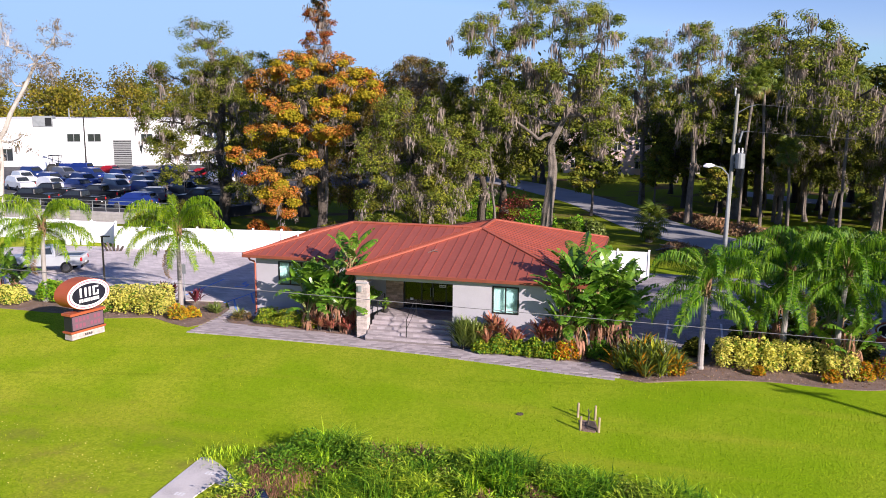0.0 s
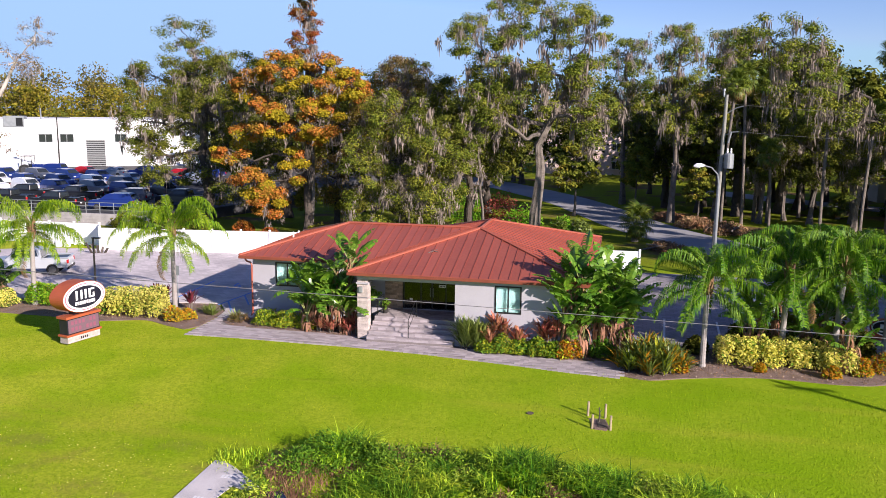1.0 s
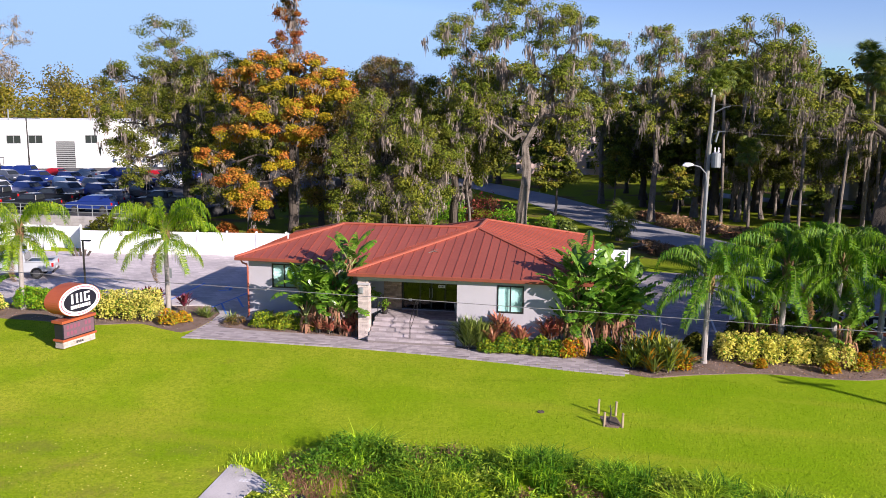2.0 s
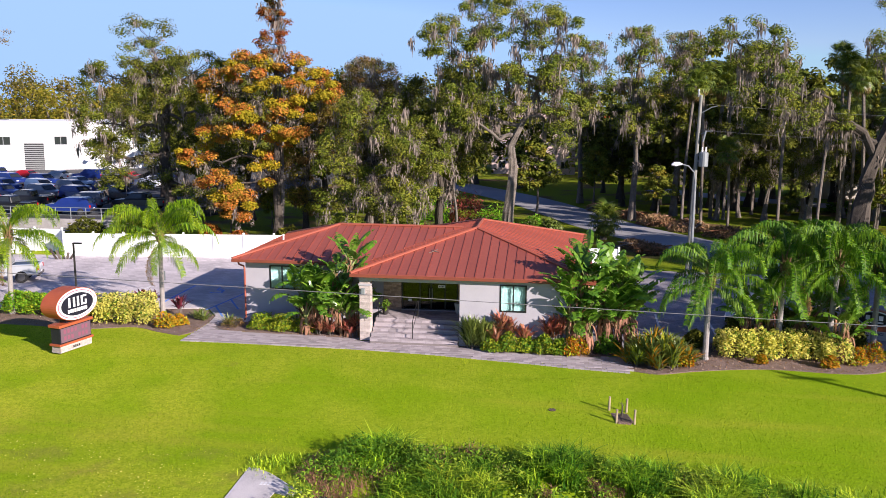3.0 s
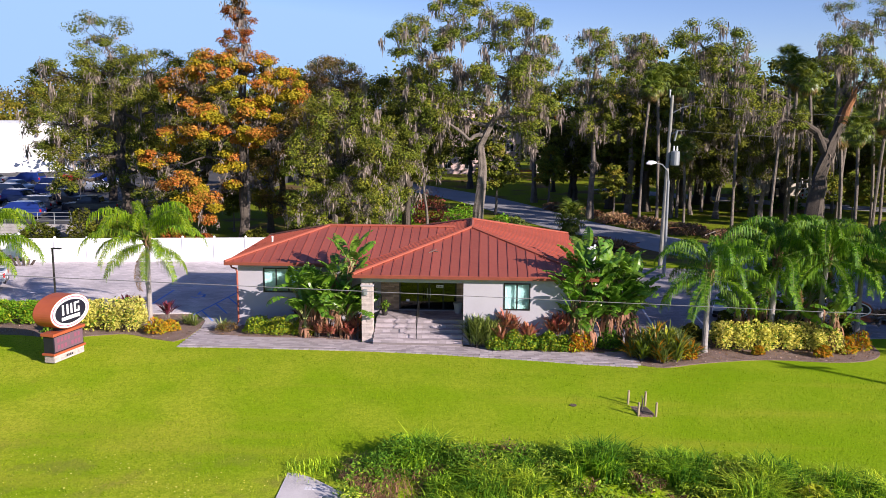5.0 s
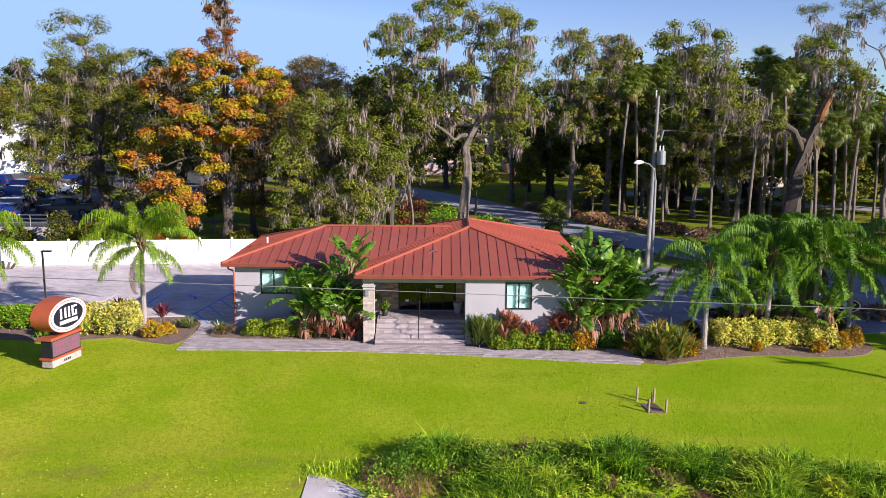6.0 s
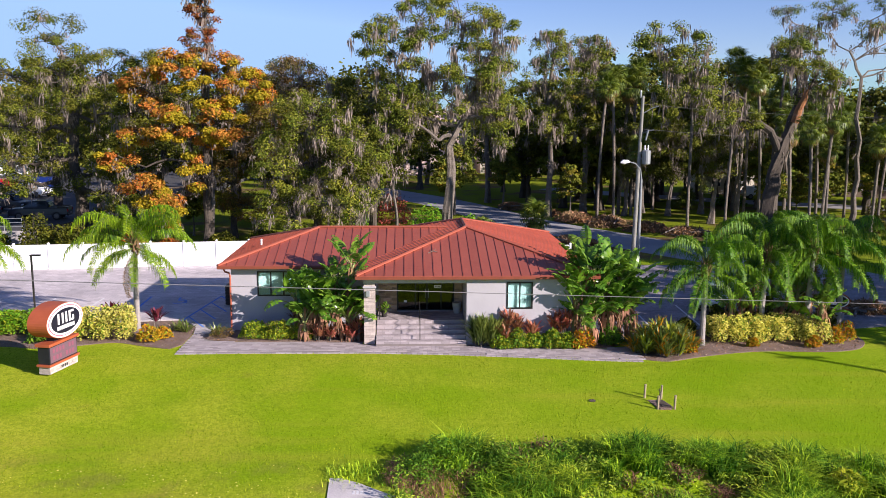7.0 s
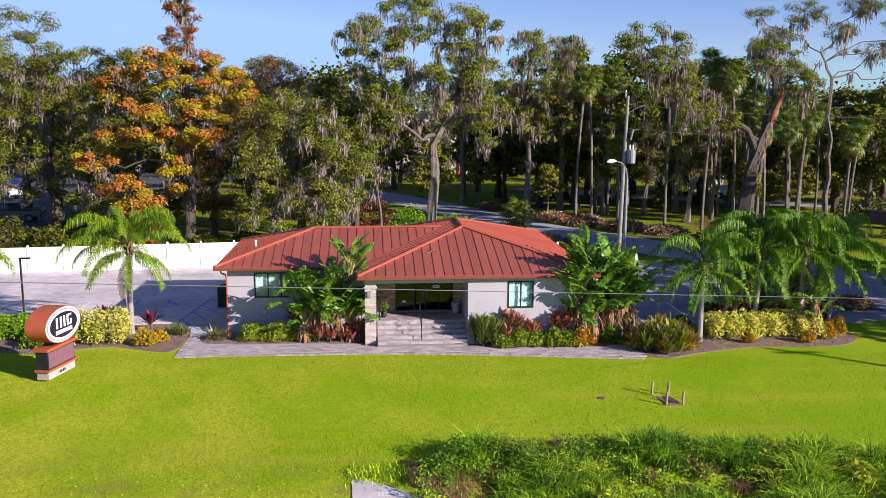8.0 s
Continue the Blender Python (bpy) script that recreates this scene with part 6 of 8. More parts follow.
def banana_clump(x, y, stalks, label, seed, z=-0.2):
    """Stalks: (dx, dy, height, leaves)."""
    rng = np.random.default_rng(seed)
    s = thing("bird_of_paradise", (x, y, z), label, "tropical plant")
    for dx, dy, h, n in stalks:
        bend = rng.normal(size=2) * 0.12
        h = h * 0.98
        part("trunk", Geo().tube([(dx, dy, -0.1), (dx + bend[0] * 0.5, dy + bend[1] * 0.5, h * 0.5), (dx + bend[0], dy + bend[1], h)], [0.11, 0.09, 0.07], 7), M_BOOT if rng.random() < 0.5 else L_STALK, s)
        for k in range(int(n * 1.3)):
            bl, st = PADDLES[int(rng.integers(0, 8))]
            a = 360 * k / max(1, n) + rng.uniform(-35, 35)
            m = pose(dx + bend[0], dy + bend[1], h * (rng.uniform(0.80, 0.98) if rng.random() < 0.6 else rng.uniform(0.25, 0.8)) - 0.05, rng.uniform(-16, 16), rng.uniform(-6, 50) * rng.uniform(0.3, 1.0), a) @ pose(0, 0, 0, 0, 0, rng.uniform(-75, 75)) @ Matrix.Scale(rng.uniform(0.8, 1.15), 4)
            leaf_ob = new("leaf_blade", bl)
            leaf_ob.parent, leaf_ob.matrix_basis = s, m
            stalk_ob = new("leaf_stalk", st)
            stalk_ob.parent = leaf_ob
        for k in range(7):
            d = new("dry_leaf", DRIED[int(rng.integers(0, 4))])
            d.parent = s
            d.matrix_basis = pose(dx + bend[0], dy + bend[1], h * rng.uniform(0.3, 0.95), 0, rng.uniform(-25, 25), rng.uniform(0, 360)) @ Matrix.Scale(rng.uniform(0.6, 1.25), 4)
    return s


BP = "bird of paradise clump with torn paddle leaves"
banana_clump(-1.3, 1.15, [(0.35, -0.1, 4.0, 15), (-0.2, 0.25, 3.2, 14), (0.15, -0.35, 2.0, 13), (-0.55, -0.1, 1.6, 12), (0.7, 0.1, 1.3, 11), (0.4, -0.5, 1.0, 10)], BP + " against the portico", 201)
banana_clump(-2.9, 1.2, [(0.0, 0.0, 2.3, 13), (-0.45, 0.2, 2.0, 12), (0.4, -0.2, 1.6, 11), (-0.1, -0.35, 1.0, 9), (0.8, 0.1, 1.8, 11)], BP + " below the side window", 202)
banana_clump(11.2, -0.15, [(0.0, 0.0, 4.0, 15), (0.3, 0.7, 4.3, 13), (-0.5, 0.8, 3.9, 12), (-0.6, 0.2, 3.3, 14), (0.6, 0.15, 3.2, 15), (0.1, -0.35, 2.4, 13), (0.9, -0.2, 2.0, 12), (-0.9, -0.2, 2.1, 13), (-0.3, -0.5, 1.5, 11)], BP + " at the house corner", 203)
banana_clump(12.3, 0.3, [(0.0, 0.0, 3.7, 15), (0.6, 0.3, 3.6, 14), (-0.3, 0.25, 3.0, 13), (0.35, -0.25, 2.0, 12), (0.9, 0.1, 3.2, 12), (1.0, -0.2, 1.8, 10)], BP + " beside the side lot", 204)
banana_clump(19.6, 1.5, [(0.0, 0.0, 2.4, 12), (0.5, 0.3, 2.9, 12), (-0.5, 0.2, 1.9, 11)], BP + " behind the yellow hedge", 205)
banana_clump(22.2, 1.3, [(0.0, 0.0, 2.2, 11), (0.6, 0.1, 2.7, 12), (-0.5, 0.1, 1.6, 10)], BP + " behind the yellow hedge", 206)
banana_clump(22.9, 0.1, [(0.0, 0.0, 2.0, 6), (0.3, 0.2, 1.3, 5)], BP + " at the bed's end", 207)
banana_clump(-24.0, 2.6, [(0.0, 0.0, 1.5, 11), (0.5, 0.2, 1.2, 10)], BP + " beside the parking lot", 208)


# ---- queen palms ----
def frond_geo(ln, rise, droop, rng, leaflet=0.92, count=110):
    """An arching feather frond along +x with thin hanging leaflets; returns leaflets and midrib."""
    pts, e = [Vector((0, 0, 0))], rise
    for k in range(12):
        pts.append(pts[-1] + Vector((math.cos(e), 0, math.sin(e))) * ln / 12)
        e -= droop / 12 * (0.35 + 1.4 * k / 12)
    g = Geo()
    for k in range(count):
        u = 0.14 + 0.86 * (k / (count - 1))
        f = u * 12
        i = min(int(f), 11)
        c = pts[i].lerp(pts[i + 1], f - i)
        d = (pts[i + 1] - pts[i]).normalized()
        size = leaflet * (1.0 - 0.5 * abs(2 * u - 0.9)) * rng.uniform(0.8, 1.1)
        for side in (-1, 1):
            out = Vector((0, side, 0)) * rng.uniform(0.45, 1.0) + d * rng.uniform(0.3, 0.8) + Vector((0, 0, rng.uniform(-0.25, 0.45)))
            out.normalize()
            mid = c + out * size * rng.uniform(0.26, 0.38)
            tip = mid + (out * rng.uniform(0.1, 0.4) + Vector((rng.uniform(-0.1, 0.1), rng.uniform(-0.1, 0.1), -0.95))).normalized() * size * rng.uniform(0.5, 0.75)
            w = (d + Vector((0, 0, rng.uniform(-0.3, 0.3)))).normalized() * 0.017
            g.add([c - w * 0.6, c + w * 0.6, mid - w, mid + w, tip - w * 0.1, tip + w * 0.1], [(0, 1, 3, 2), (2, 3, 5, 4)])
    return g, Geo().tube(pts, [0.04 - 0.034 * k / 12 for k in range(13)], 5)


_rng = np.random.default_rng(55)
FRONDS = []
for ln, rise, droop in ((3.3, 1.3, 2.75), (4.1, 1.1, 2.75), (4.5, 0.9, 2.6), (4.5, 0.7, 2.4), (4.3, 0.45, 2.1), (3.9, 0.3, 1.95), (3.4, 0.0, 1.55), (2.8, -0.3, 1.2)):
    lf, rib = frond_geo(ln, rise, droop, _rng)
    FRONDS.append((lf, mesh_of("midrib", rib, L_RIB), ln))
FROND_MESH = {key: [(mesh_of("frond", lf, material), rib) for lf, rib, ln in FRONDS] for key, material in (("green", L_PALM), ("lit", L_PALMLIT), ("dead", L_PALMDEAD))}


def queen_palm(x, y, h, n, key, label, seed, scale=1.0, lean=(0, 0), dead=1):
    rng = np.random.default_rng(seed)
    s = thing("queen_palm", (x, y, -0.25), label, "palm tree")
    lx, ly = lean
    pts = [(lx * t * t, ly * t * t, h * t) for t in np.linspace(0, 1, 12)]
    g = Geo()
    ring = []
    for i, t in enumerate(np.linspace(0, 1, 40)):
        ring.append(((lx * t * t, ly * t * t, h * t), (0.17 if t < 0.05 else 0.145 - 0.03 * t) + (0.006 if i % 2 else 0.0)))
    g.tube([p for p, r in ring], [r for p, r in ring], 10)
    part("trunk", g, M_PALMTRUNK, s)
    top = Vector((lx, ly, h))
    boot = Geo()
    for k in range(16):
        a = k * 2.4
        z = -0.15 + 0.055 * k
        d = Vector((math.cos(a), math.sin(a), 0))
        boot.tube([top + d * 0.1 + Vector((0, 0, z)), top + d * 0.2 + Vector((0, 0, z + 0.25)), top + d * 0.26 + Vector((0, 0, z + 0.5))], [0.07, 0.05, 0.02], 5)
    part("crown_base", boot, M_BOOT, s)
    for k in range(n):
        q = k / n
        pick = min(int(q * 8), 7) if rng.random() < 0.75 else int(rng.integers(0, 8))
        mesh, rib = FROND_MESH[key][pick]
        f = new("frond", mesh)
        f.parent = s
        f.matrix_basis = pose(top.x, top.y, top.z + 0.75 - 0.65 * q, rng.uniform(-12, 12), rng.uniform(-8, 8), k * 137.5 + rng.uniform(-14, 14)) @ Matrix.Scale(scale * rng.uniform(0.85, 1.1), 4)
        r = new("midrib", rib)
        r.parent = f
    for k in range(dead):
        f = new("dry_frond", FROND_MESH["dead"][4][0])
        f.parent = s
        f.matrix_basis = pose(top.x, top.y, top.z + 0.05, 0, 55, rng.uniform(0, 360)) @ Matrix.Scale(scale * 0.7, 4)
    return s


QP = "queen palm with drooping feathery fronds"
# the two western palms take the leaf copy coloured as sunlit
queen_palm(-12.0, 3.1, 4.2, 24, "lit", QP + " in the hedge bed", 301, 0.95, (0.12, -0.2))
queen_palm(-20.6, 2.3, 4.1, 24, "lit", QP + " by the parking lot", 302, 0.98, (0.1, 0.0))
queen_palm(16.75, -0.55, 3.45, 22, "green", QP + " beside the walk", 303, 0.92, (0.05, 0.1), 0)
queen_palm(20.4, 1.1, 3.9, 24, "green", QP + " behind the yellow hedge", 304, 1.0, (0.1, 0.0))
queen_palm(22.6, 0.7, 4.1, 24, "green", QP + " at the end of the bed", 305, 1.0, (0.2, 0.2))
queen_palm(25.2, 2.4, 3.6, 24, "green", QP + " beside the drive", 306, 0.95)
queen_palm(21.9, 3.4, 4.2, 22, "green", QP + " at the side lot", 307, 0.95)


# ---- ditch growth and turf ----
def ditch_back(x):
    """Where the rough growth begins, seen from the lawn."""
    return float(np.interp(x, (1.5, 2.6, 4, 8, 12, 16, 20, 28), (-14.2, -13.0, -12.5, -12.4, -12.8, -13.4, -14.2, -15.6)))


def tussocks(spots, blades_each, spread, height, width, lean, rng):
    """Clumps of blades that fan out of one root each."""
    vs, fs, k = [], [], 0
    for x, y, size in spots:
        n = int(blades_each * size)
        r = spread * size * np.sqrt(rng.uniform(size=n))
        a = rng.uniform(0, 2 * np.pi, size=n)
        base = np.stack([x + r * np.cos(a), y + r * np.sin(a), np.full(n, ground_z(x, y) - 0.03)], axis=1)
        v, f = blades(base, height * size * rng.uniform(0.8, 1.15), width, lean, rng)
        vs.append(v)
        fs.append(f + k)
        k += len(v)
    return np.concatenate(vs), np.concatenate(fs)


def ditch_growth():
    rng = np.random.default_rng(12)
    spots, brown, weedy = [], [], []
    for _ in range(1500):
        x = 1.7 + 26 * rng.uniform() ** 1.1
        y = ditch_back(x) - 8.5 * rng.uniform() ** 1.2 + 0.5 * noise.noise((x * 0.8, 0.0, 1.0))
        lush = noise.noise((x * 0.45, y * 0.45, 4.0)) + 0.5 * noise.noise((x * 1.3, y * 1.3, 7.0))
        if x < 4.2 and y < -13.8:
            lush -= 0.6
        if lush > 0.02:
            spots.append((x, y, rng.uniform(0.55, 0.95) + 0.6 * min(lush, 0.8) * rng.uniform(0.6, 1.4)))
        elif lush > -0.22 or rng.uniform() < 0.4:
            weedy.append((x, y))
        elif len(brown) < 230:
            brown.append((x, y, rng.uniform(0.5, 0.85)))
    pick = rng.uniform(size=len(spots)) < 0.55
    for flag, material, label in ((True, L_REED, "dense bright green tall grass in the ditch"), (False, L_REEDDEEP, "deep green tall grass in the ditch")):
        v, f = tussocks([q for q, p in zip(spots, pick) if p == flag], 105, 0.34, 1.0, 0.034, 1.15, rng)
        tagged(part("tall_ditch_grass", Geo().array(v, f), material), label, "tall grass", kind="stuff")
    v, f = tussocks(brown, 60, 0.4, 0.7, 0.024, 1.25, rng)
    tagged(part("dry_stalks", Geo().array(v, f), L_DRY), "dry brown stalks among the ditch grass", "dry grass", kind="stuff")
    pts = []
    for x, y in weedy:
        h = 0.45 + 0.35 * rng.uniform()
        p = dome_points(70, 0.42, 0.42, h, rng, 0.35)
        pts.append(p + np.array([[x, y, ground_z(x, y)]]))
    tagged(part("ditch_weeds", Geo().array(*leaf_quads(np.concatenate(pts), 0.15, rng, 0.32, 0.2)), L_WEED), "mixed leafy weeds with brown stems in the ditch", "weeds", kind="stuff")
    # leafy bush at the head of the ditch
    pts = np.concatenate([dome_points(1100, rx, ry, h, rng, 0.35) + np.array([[x, y, -0.85]]) for x, y, rx, ry, h in
                          ((3.2, -13.3, 0.9, 0.7, 1.25), (4.3, -13.1, 0.8, 0.7, 1.05), (2.6, -14.0, 0.7, 0.7, 0.9), (5.3, -13.5, 0.8, 0.7, 1.1))])
    tagged(part("ditch_bush", Geo().array(*leaf_quads(pts, 0.13, rng, 0.42, 0.3)), L_HEDGEGREEN), "leafy green bush at the head of the ditch", "bush", kind="stuff")
    # trodden rough grass with bare stems before the ditch
    n = 5200
    x = rng.uniform(-0.6, 27, size=n)
    y = np.array([ditch_back(max(float(a), 1.6)) for a in x]) + rng.normal(size=n) * 0.45 + 0.15
    base = np.stack([x, y, [ground_z(float(a), float(b)) - 0.02 for a, b in zip(x, y)]], axis=1)
    v, f = blades(base, 0.28, 0.026, 1.1, rng)
    tagged(part("ditch_edge_grass", Geo().array(v, f), L_REED), "longer grass along the edge of the ditch", "grass", kind="stuff")
    n = 2600
    x, y = rng.uniform(1.5, 4.8, size=n), rng.uniform(-17.5, -13.2, size=n)
    clear = y > -14.0 - 0.9 * (x - 0.6)
    clear |= x > 2.2
    x, y = x[clear], y[clear]
    base = np.stack([x, y, [ground_z(float(a), float(b)) - 0.02 for a, b in zip(x, y)]], axis=1)
    v, f = blades(base, 0.42, 0.02, 1.3, rng)
    tagged(part("dry_stalks", Geo().array(v, f), L_DRY), "dry red-brown stems by the culvert", "dry grass", kind="stuff")


ditch_growth()


bed_litter()


def turf():
    """Short blades over the lawn that give its nap."""
    rng = np.random.default_rng(21)
    n = 80000
    y = rng.uniform(-22, 1.0, size=n)
    x = rng.uniform(-24, 27, size=n)
    keep = ~((y > -1.3 - 0.11 * np.maximum(x, 0)) & (x > -9.3) & (x < 13.4)) & ~((y > -0.2) & (x < -9)) & ~((x > 12.5) & (y > -3.0))
    keep &= ~((x > 1.9) & (y < -13.4 - 0.12 * np.maximum(x - 8, 0))) & ~((x > -2.3) & (x < 2.4) & (y < -14.2))
    keep &= ~((np.abs(x - 12.37) < 0.4) & (np.abs(y + 8.03) < 0.65))
    x, y = x[keep], y[keep]
    z = -0.25 - 0.45 * np.clip((y + 2) / -11, 0, 1) ** 2 * (3 - 2 * np.clip((y + 2) / -11, 0, 1)) - 0.01
    v, f = blades(np.stack([x, y, z], axis=1), 0.08, 0.023, 1.0, rng)
    tagged(part("turf_blades", Geo().array(v, f), L_TURF), "short mown grass blades of the lawn", "grass", kind="stuff")


turf()

for k, (x, y, rx, h) in enumerate(((18.6, 2.2, 0.9, 1.5), (20.6, 2.0, 1.4, 3.0), (22.6, 1.8, 1.4, 3.0), (24.0, 1.6, 0.8, 1.6), (16.6, 1.6, 0.7, 0.9))):
    shrub("green_shrub", x, y, rx, 0.6, h, L_OAKDARK, 0.24, 900, "dark green shrub in the shade of palms", seed=840 + k)

rng = np.random.default_rng(88)
for k in range(12):
    x = 4.4 + 1.75 * k + rng.uniform(-0.5, 0.5)
    y = ditch_back(x) - rng.uniform(0.6, 5.0)
    shrub("ditch_bush", x, y, rng.uniform(0.6, 1.1), rng.uniform(0.5, 0.8), rng.uniform(0.6, 1.1), (L_HEDGEGREEN, L_WEED, L_REED, L_FOUND)[k % 4], 0.18, 700, "leafy wild bush growing in the ditch", "bush", 900 + k, z=ground_z(x, y), aspect=0.4, second=L_FOUND, share=0.25)

rng = np.random.default_rng(14)
n = 260
pts = np.stack([rng.uniform(-11, -0.8, n), rng.uniform(-18, -13.2, n), np.zeros(n)], axis=1)
pts[:, 2] = [ground_z(float(a), float(b)) + 0.07 for a, b, c in pts]
tagged(part("lawn_flowers", Geo().array(*leaf_quads(pts, 0.055, rng, 0.9, 3.0)), L_HEDGE), "tiny yellow flowers scattered in the lawn", "flowers", kind="stuff")

# ---- trees ----
def furrowed(g, line, radii, sides, seed):
    """A trunk with uneven, ridged sides."""
    ridge = [1 + 0.11 * math.sin(3 * a + seed) + 0.06 * math.sin(5 * a + 2 * seed) for a in np.linspace(0, 2 * math.pi, sides, endpoint=False)]
    verts, faces = [], []
    for i, (p, r) in enumerate(zip(line, radii)):
        for k in range(sides):
            a = 2 * math.pi * k / sides + 0.12 * i
            q = r * ridge[k] * (1 + 0.10 * noise.noise((k * 0.9, i * 0.8, seed)))
            verts.append((p[0] + q * math.cos(a), p[1] + q * math.sin(a), p[2]))
    for i in range(len(line) - 1):
        for k in range(sides):
            j = (k + 1) % sides
            faces.append((i * sides + k, i * sides + j, (i + 1) * sides + j, (i + 1) * sides + k))
    g.add(verts, faces)


def wander(a, b, steps, wob, rng, sag=0.0):
    """A wavering line from a to b."""
    a, b = np.array(a, float), np.array(b, float)
    ln = np.linalg.norm(b - a)
    pts = []
    for k in range(steps + 1):
        t = k / steps
        p = a + (b - a) * t
        p = p + rng.normal(size=3) * wob * ln * math.sin(math.pi * t) * 0.5
        p[2] += sag * ln * math.sin(math.pi * t)
        pts.append(p)
    if steps > 4:
        pts = [pts[0]] + [(u + v + v + w) / 4 for u, v, w in zip(pts, pts[1:], pts[2:])] + [pts[-1]]
    return pts


def tree(name, x, y, label, trunk, radius, lobes, leaf_mat, seed, clumps=60, leaves=9000, size=0.26, moss=0, bark=None, second=None, share=0.0,
         limb_r=0.5, moss_len=(0.6, 2.2), clump_r=0.95, z=-0.25, twig=0.028, group="", turn=0.0):
    """trunk: line of points from the ground; lobes: (cx, cy, cz, rx, ry, rz) of the crown; each clump of leaves hangs on a branch."""
    rng = np.random.default_rng(seed)
    size = size * 0.62
    leaves, clumps, clump_r = int(leaves * 3.1), int(clumps * 1.45), clump_r * 0.76
    s = thing(name, (x, y, z), label, "tree", group, turn=turn)
    g = Geo()
    pts = [np.array(p, float) for p in trunk]
    fine = []
    for a, b in zip(pts[:-1], pts[1:]):
        fine += wander(a, b, 3, 0.05, rng)[:-1]
    fine.append(pts[-1])
    rad = [radius * (1 - 0.62 * i / (len(fine) - 1)) * (1.45 if i == 0 else 1.0) for i in range(len(fine))]
    furrowed(g, fine, rad, 14, seed)
    part("trunk", g, bark or M_BARK, s)
    nodes = [(p, r) for p, r in zip(fine[len(fine) // 3:], rad[len(fine) // 3:])]
    # main limbs to each lobe
    for cx, cy, cz, rx, ry, rz in lobes:
        c = np.array((cx, cy, cz))
        start, r0 = min(nodes[:len(fine)], key=lambda q: np.linalg.norm(q[0] - c) + 2.0 * max(0, q[0][2] - cz))
        line = wander(start, c, 9, 0.2, rng, -0.08)
        rr = [max(r0 * limb_r * (1 - 0.72 * i / 9), 0.05) for i in range(10)]
        part("limb", Geo().tube(line, rr, 7), bark or M_BARK, s)
        nodes += list(zip(line[2:], rr[2:]))
    vol = np.array([l[3] * l[4] * l[5] for l in lobes]) ** 0.6
    centres = []
    for k in range(clumps):
        cx, cy, cz, rx, ry, rz = lobes[rng.choice(len(lobes), p=vol / vol.sum())]
        d = rng.normal(size=3)
        d /= np.linalg.norm(d)
        r = rng.uniform(0.35, 1.0) ** 0.5
        centres.append(np.array((cx + d[0] * rx * r, cy + d[1] * ry * r, max(cz + d[2] * rz * r, 0.9))))
    g = Geo()
    for c in centres:
        start, r0 = min(nodes, key=lambda q: np.linalg.norm(q[0] - c))
        line = wander(start, c, 3, 0.18, rng, 0.06)
        rb = min(r0 * 0.55, 0.10)
        g.tube(line, [rb, rb * 0.75, max(rb * 0.5, twig), twig * 0.6], 3, False)
    tagged(part("twig_mass", g, bark or M_BARK, s), kind="stuff")
    cc = np.repeat(np.array(centres), max(1, leaves // max(1, clumps)), axis=0)
    spread = unit(rng.normal(size=cc.shape)) * rng.uniform(size=(len(cc), 1)) ** 0.45 * 1.45 * np.array([[clump_r * 1.1, clump_r * 1.1, clump_r * 0.62]]) * rng.uniform(0.55, 1.1, size=(len(centres), 1)).repeat(max(1, leaves // max(1, clumps)), axis=0)
    pos = cc + spread
    facing = unit(spread) + np.array([[0, 0, 0.35]])
    pos[:, 2] = np.maximum(pos[:, 2], 0.5)
    if leaves:
        if second is not None:
            which = (rng.uniform(size=len(centres)) < share).repeat(max(1, leaves // max(1, clumps)))
            part("crown", Geo().array(*leaf_quads(pos[~which], size, rng, 0.62, 0.35, outward=facing[~which])), leaf_mat, s)
            if which.any():
                part("turning_foliage", Geo().array(*leaf_quads(pos[which], size, rng, 0.62, 0.35, outward=facing[which])), second, s)
        else:
            part("crown", Geo().array(*leaf_quads(pos, size, rng, 0.62, 0.35, outward=facing)), leaf_mat, s)
    moss = int(moss * 0.66)
    if moss:
        tufts = np.array(centres)[rng.integers(0, len(centres), moss)] + rng.normal(size=(moss, 3)) * np.array([[clump_r, clump_r, 0.25]])
        on_limb = rng.uniform(size=moss) < 0.35
        high = [q[0] for q in nodes if q[0][2] > 3.5] or [centres[0]]
        tufts[on_limb] = np.array(high)[rng.integers(0, len(high), int(on_limb.sum()))] + rng.normal(size=(int(on_limb.sum()), 3)) * 0.25
        tufts[:, 2] -= 0.2
        off = rng.normal(size=(moss * 30, 3)) * np.array([[0.2, 0.2, 0.22]])
        strands = np.repeat(tufts, 30, axis=0) + off
        hi = np.minimum(np.repeat(moss_len[0] * 0.6 + (moss_len[1] - moss_len[0] * 0.6) * rng.uniform(size=moss) ** 1.9, 30) * np.exp(-7.0 * (off[:, 0] ** 2 + off[:, 1] ** 2)), np.maximum(strands[:, 2] - 0.6, 0.2))
        v, f = hanging(strands, moss_len[0] * 0.5, 1.0, 0.058, rng)
        v = v.reshape(-1, 6, 3)
        top = v[:, :1, 2:3]
        v[:, :, 2:3] = top + (v[:, :, 2:3] - top) * hi[:, None, None]
        tagged(part("moss", Geo().array(v.reshape(-1, 3), f), L_MOSS, s, "hanging grey spanish moss"), kind="stuff")
    return s


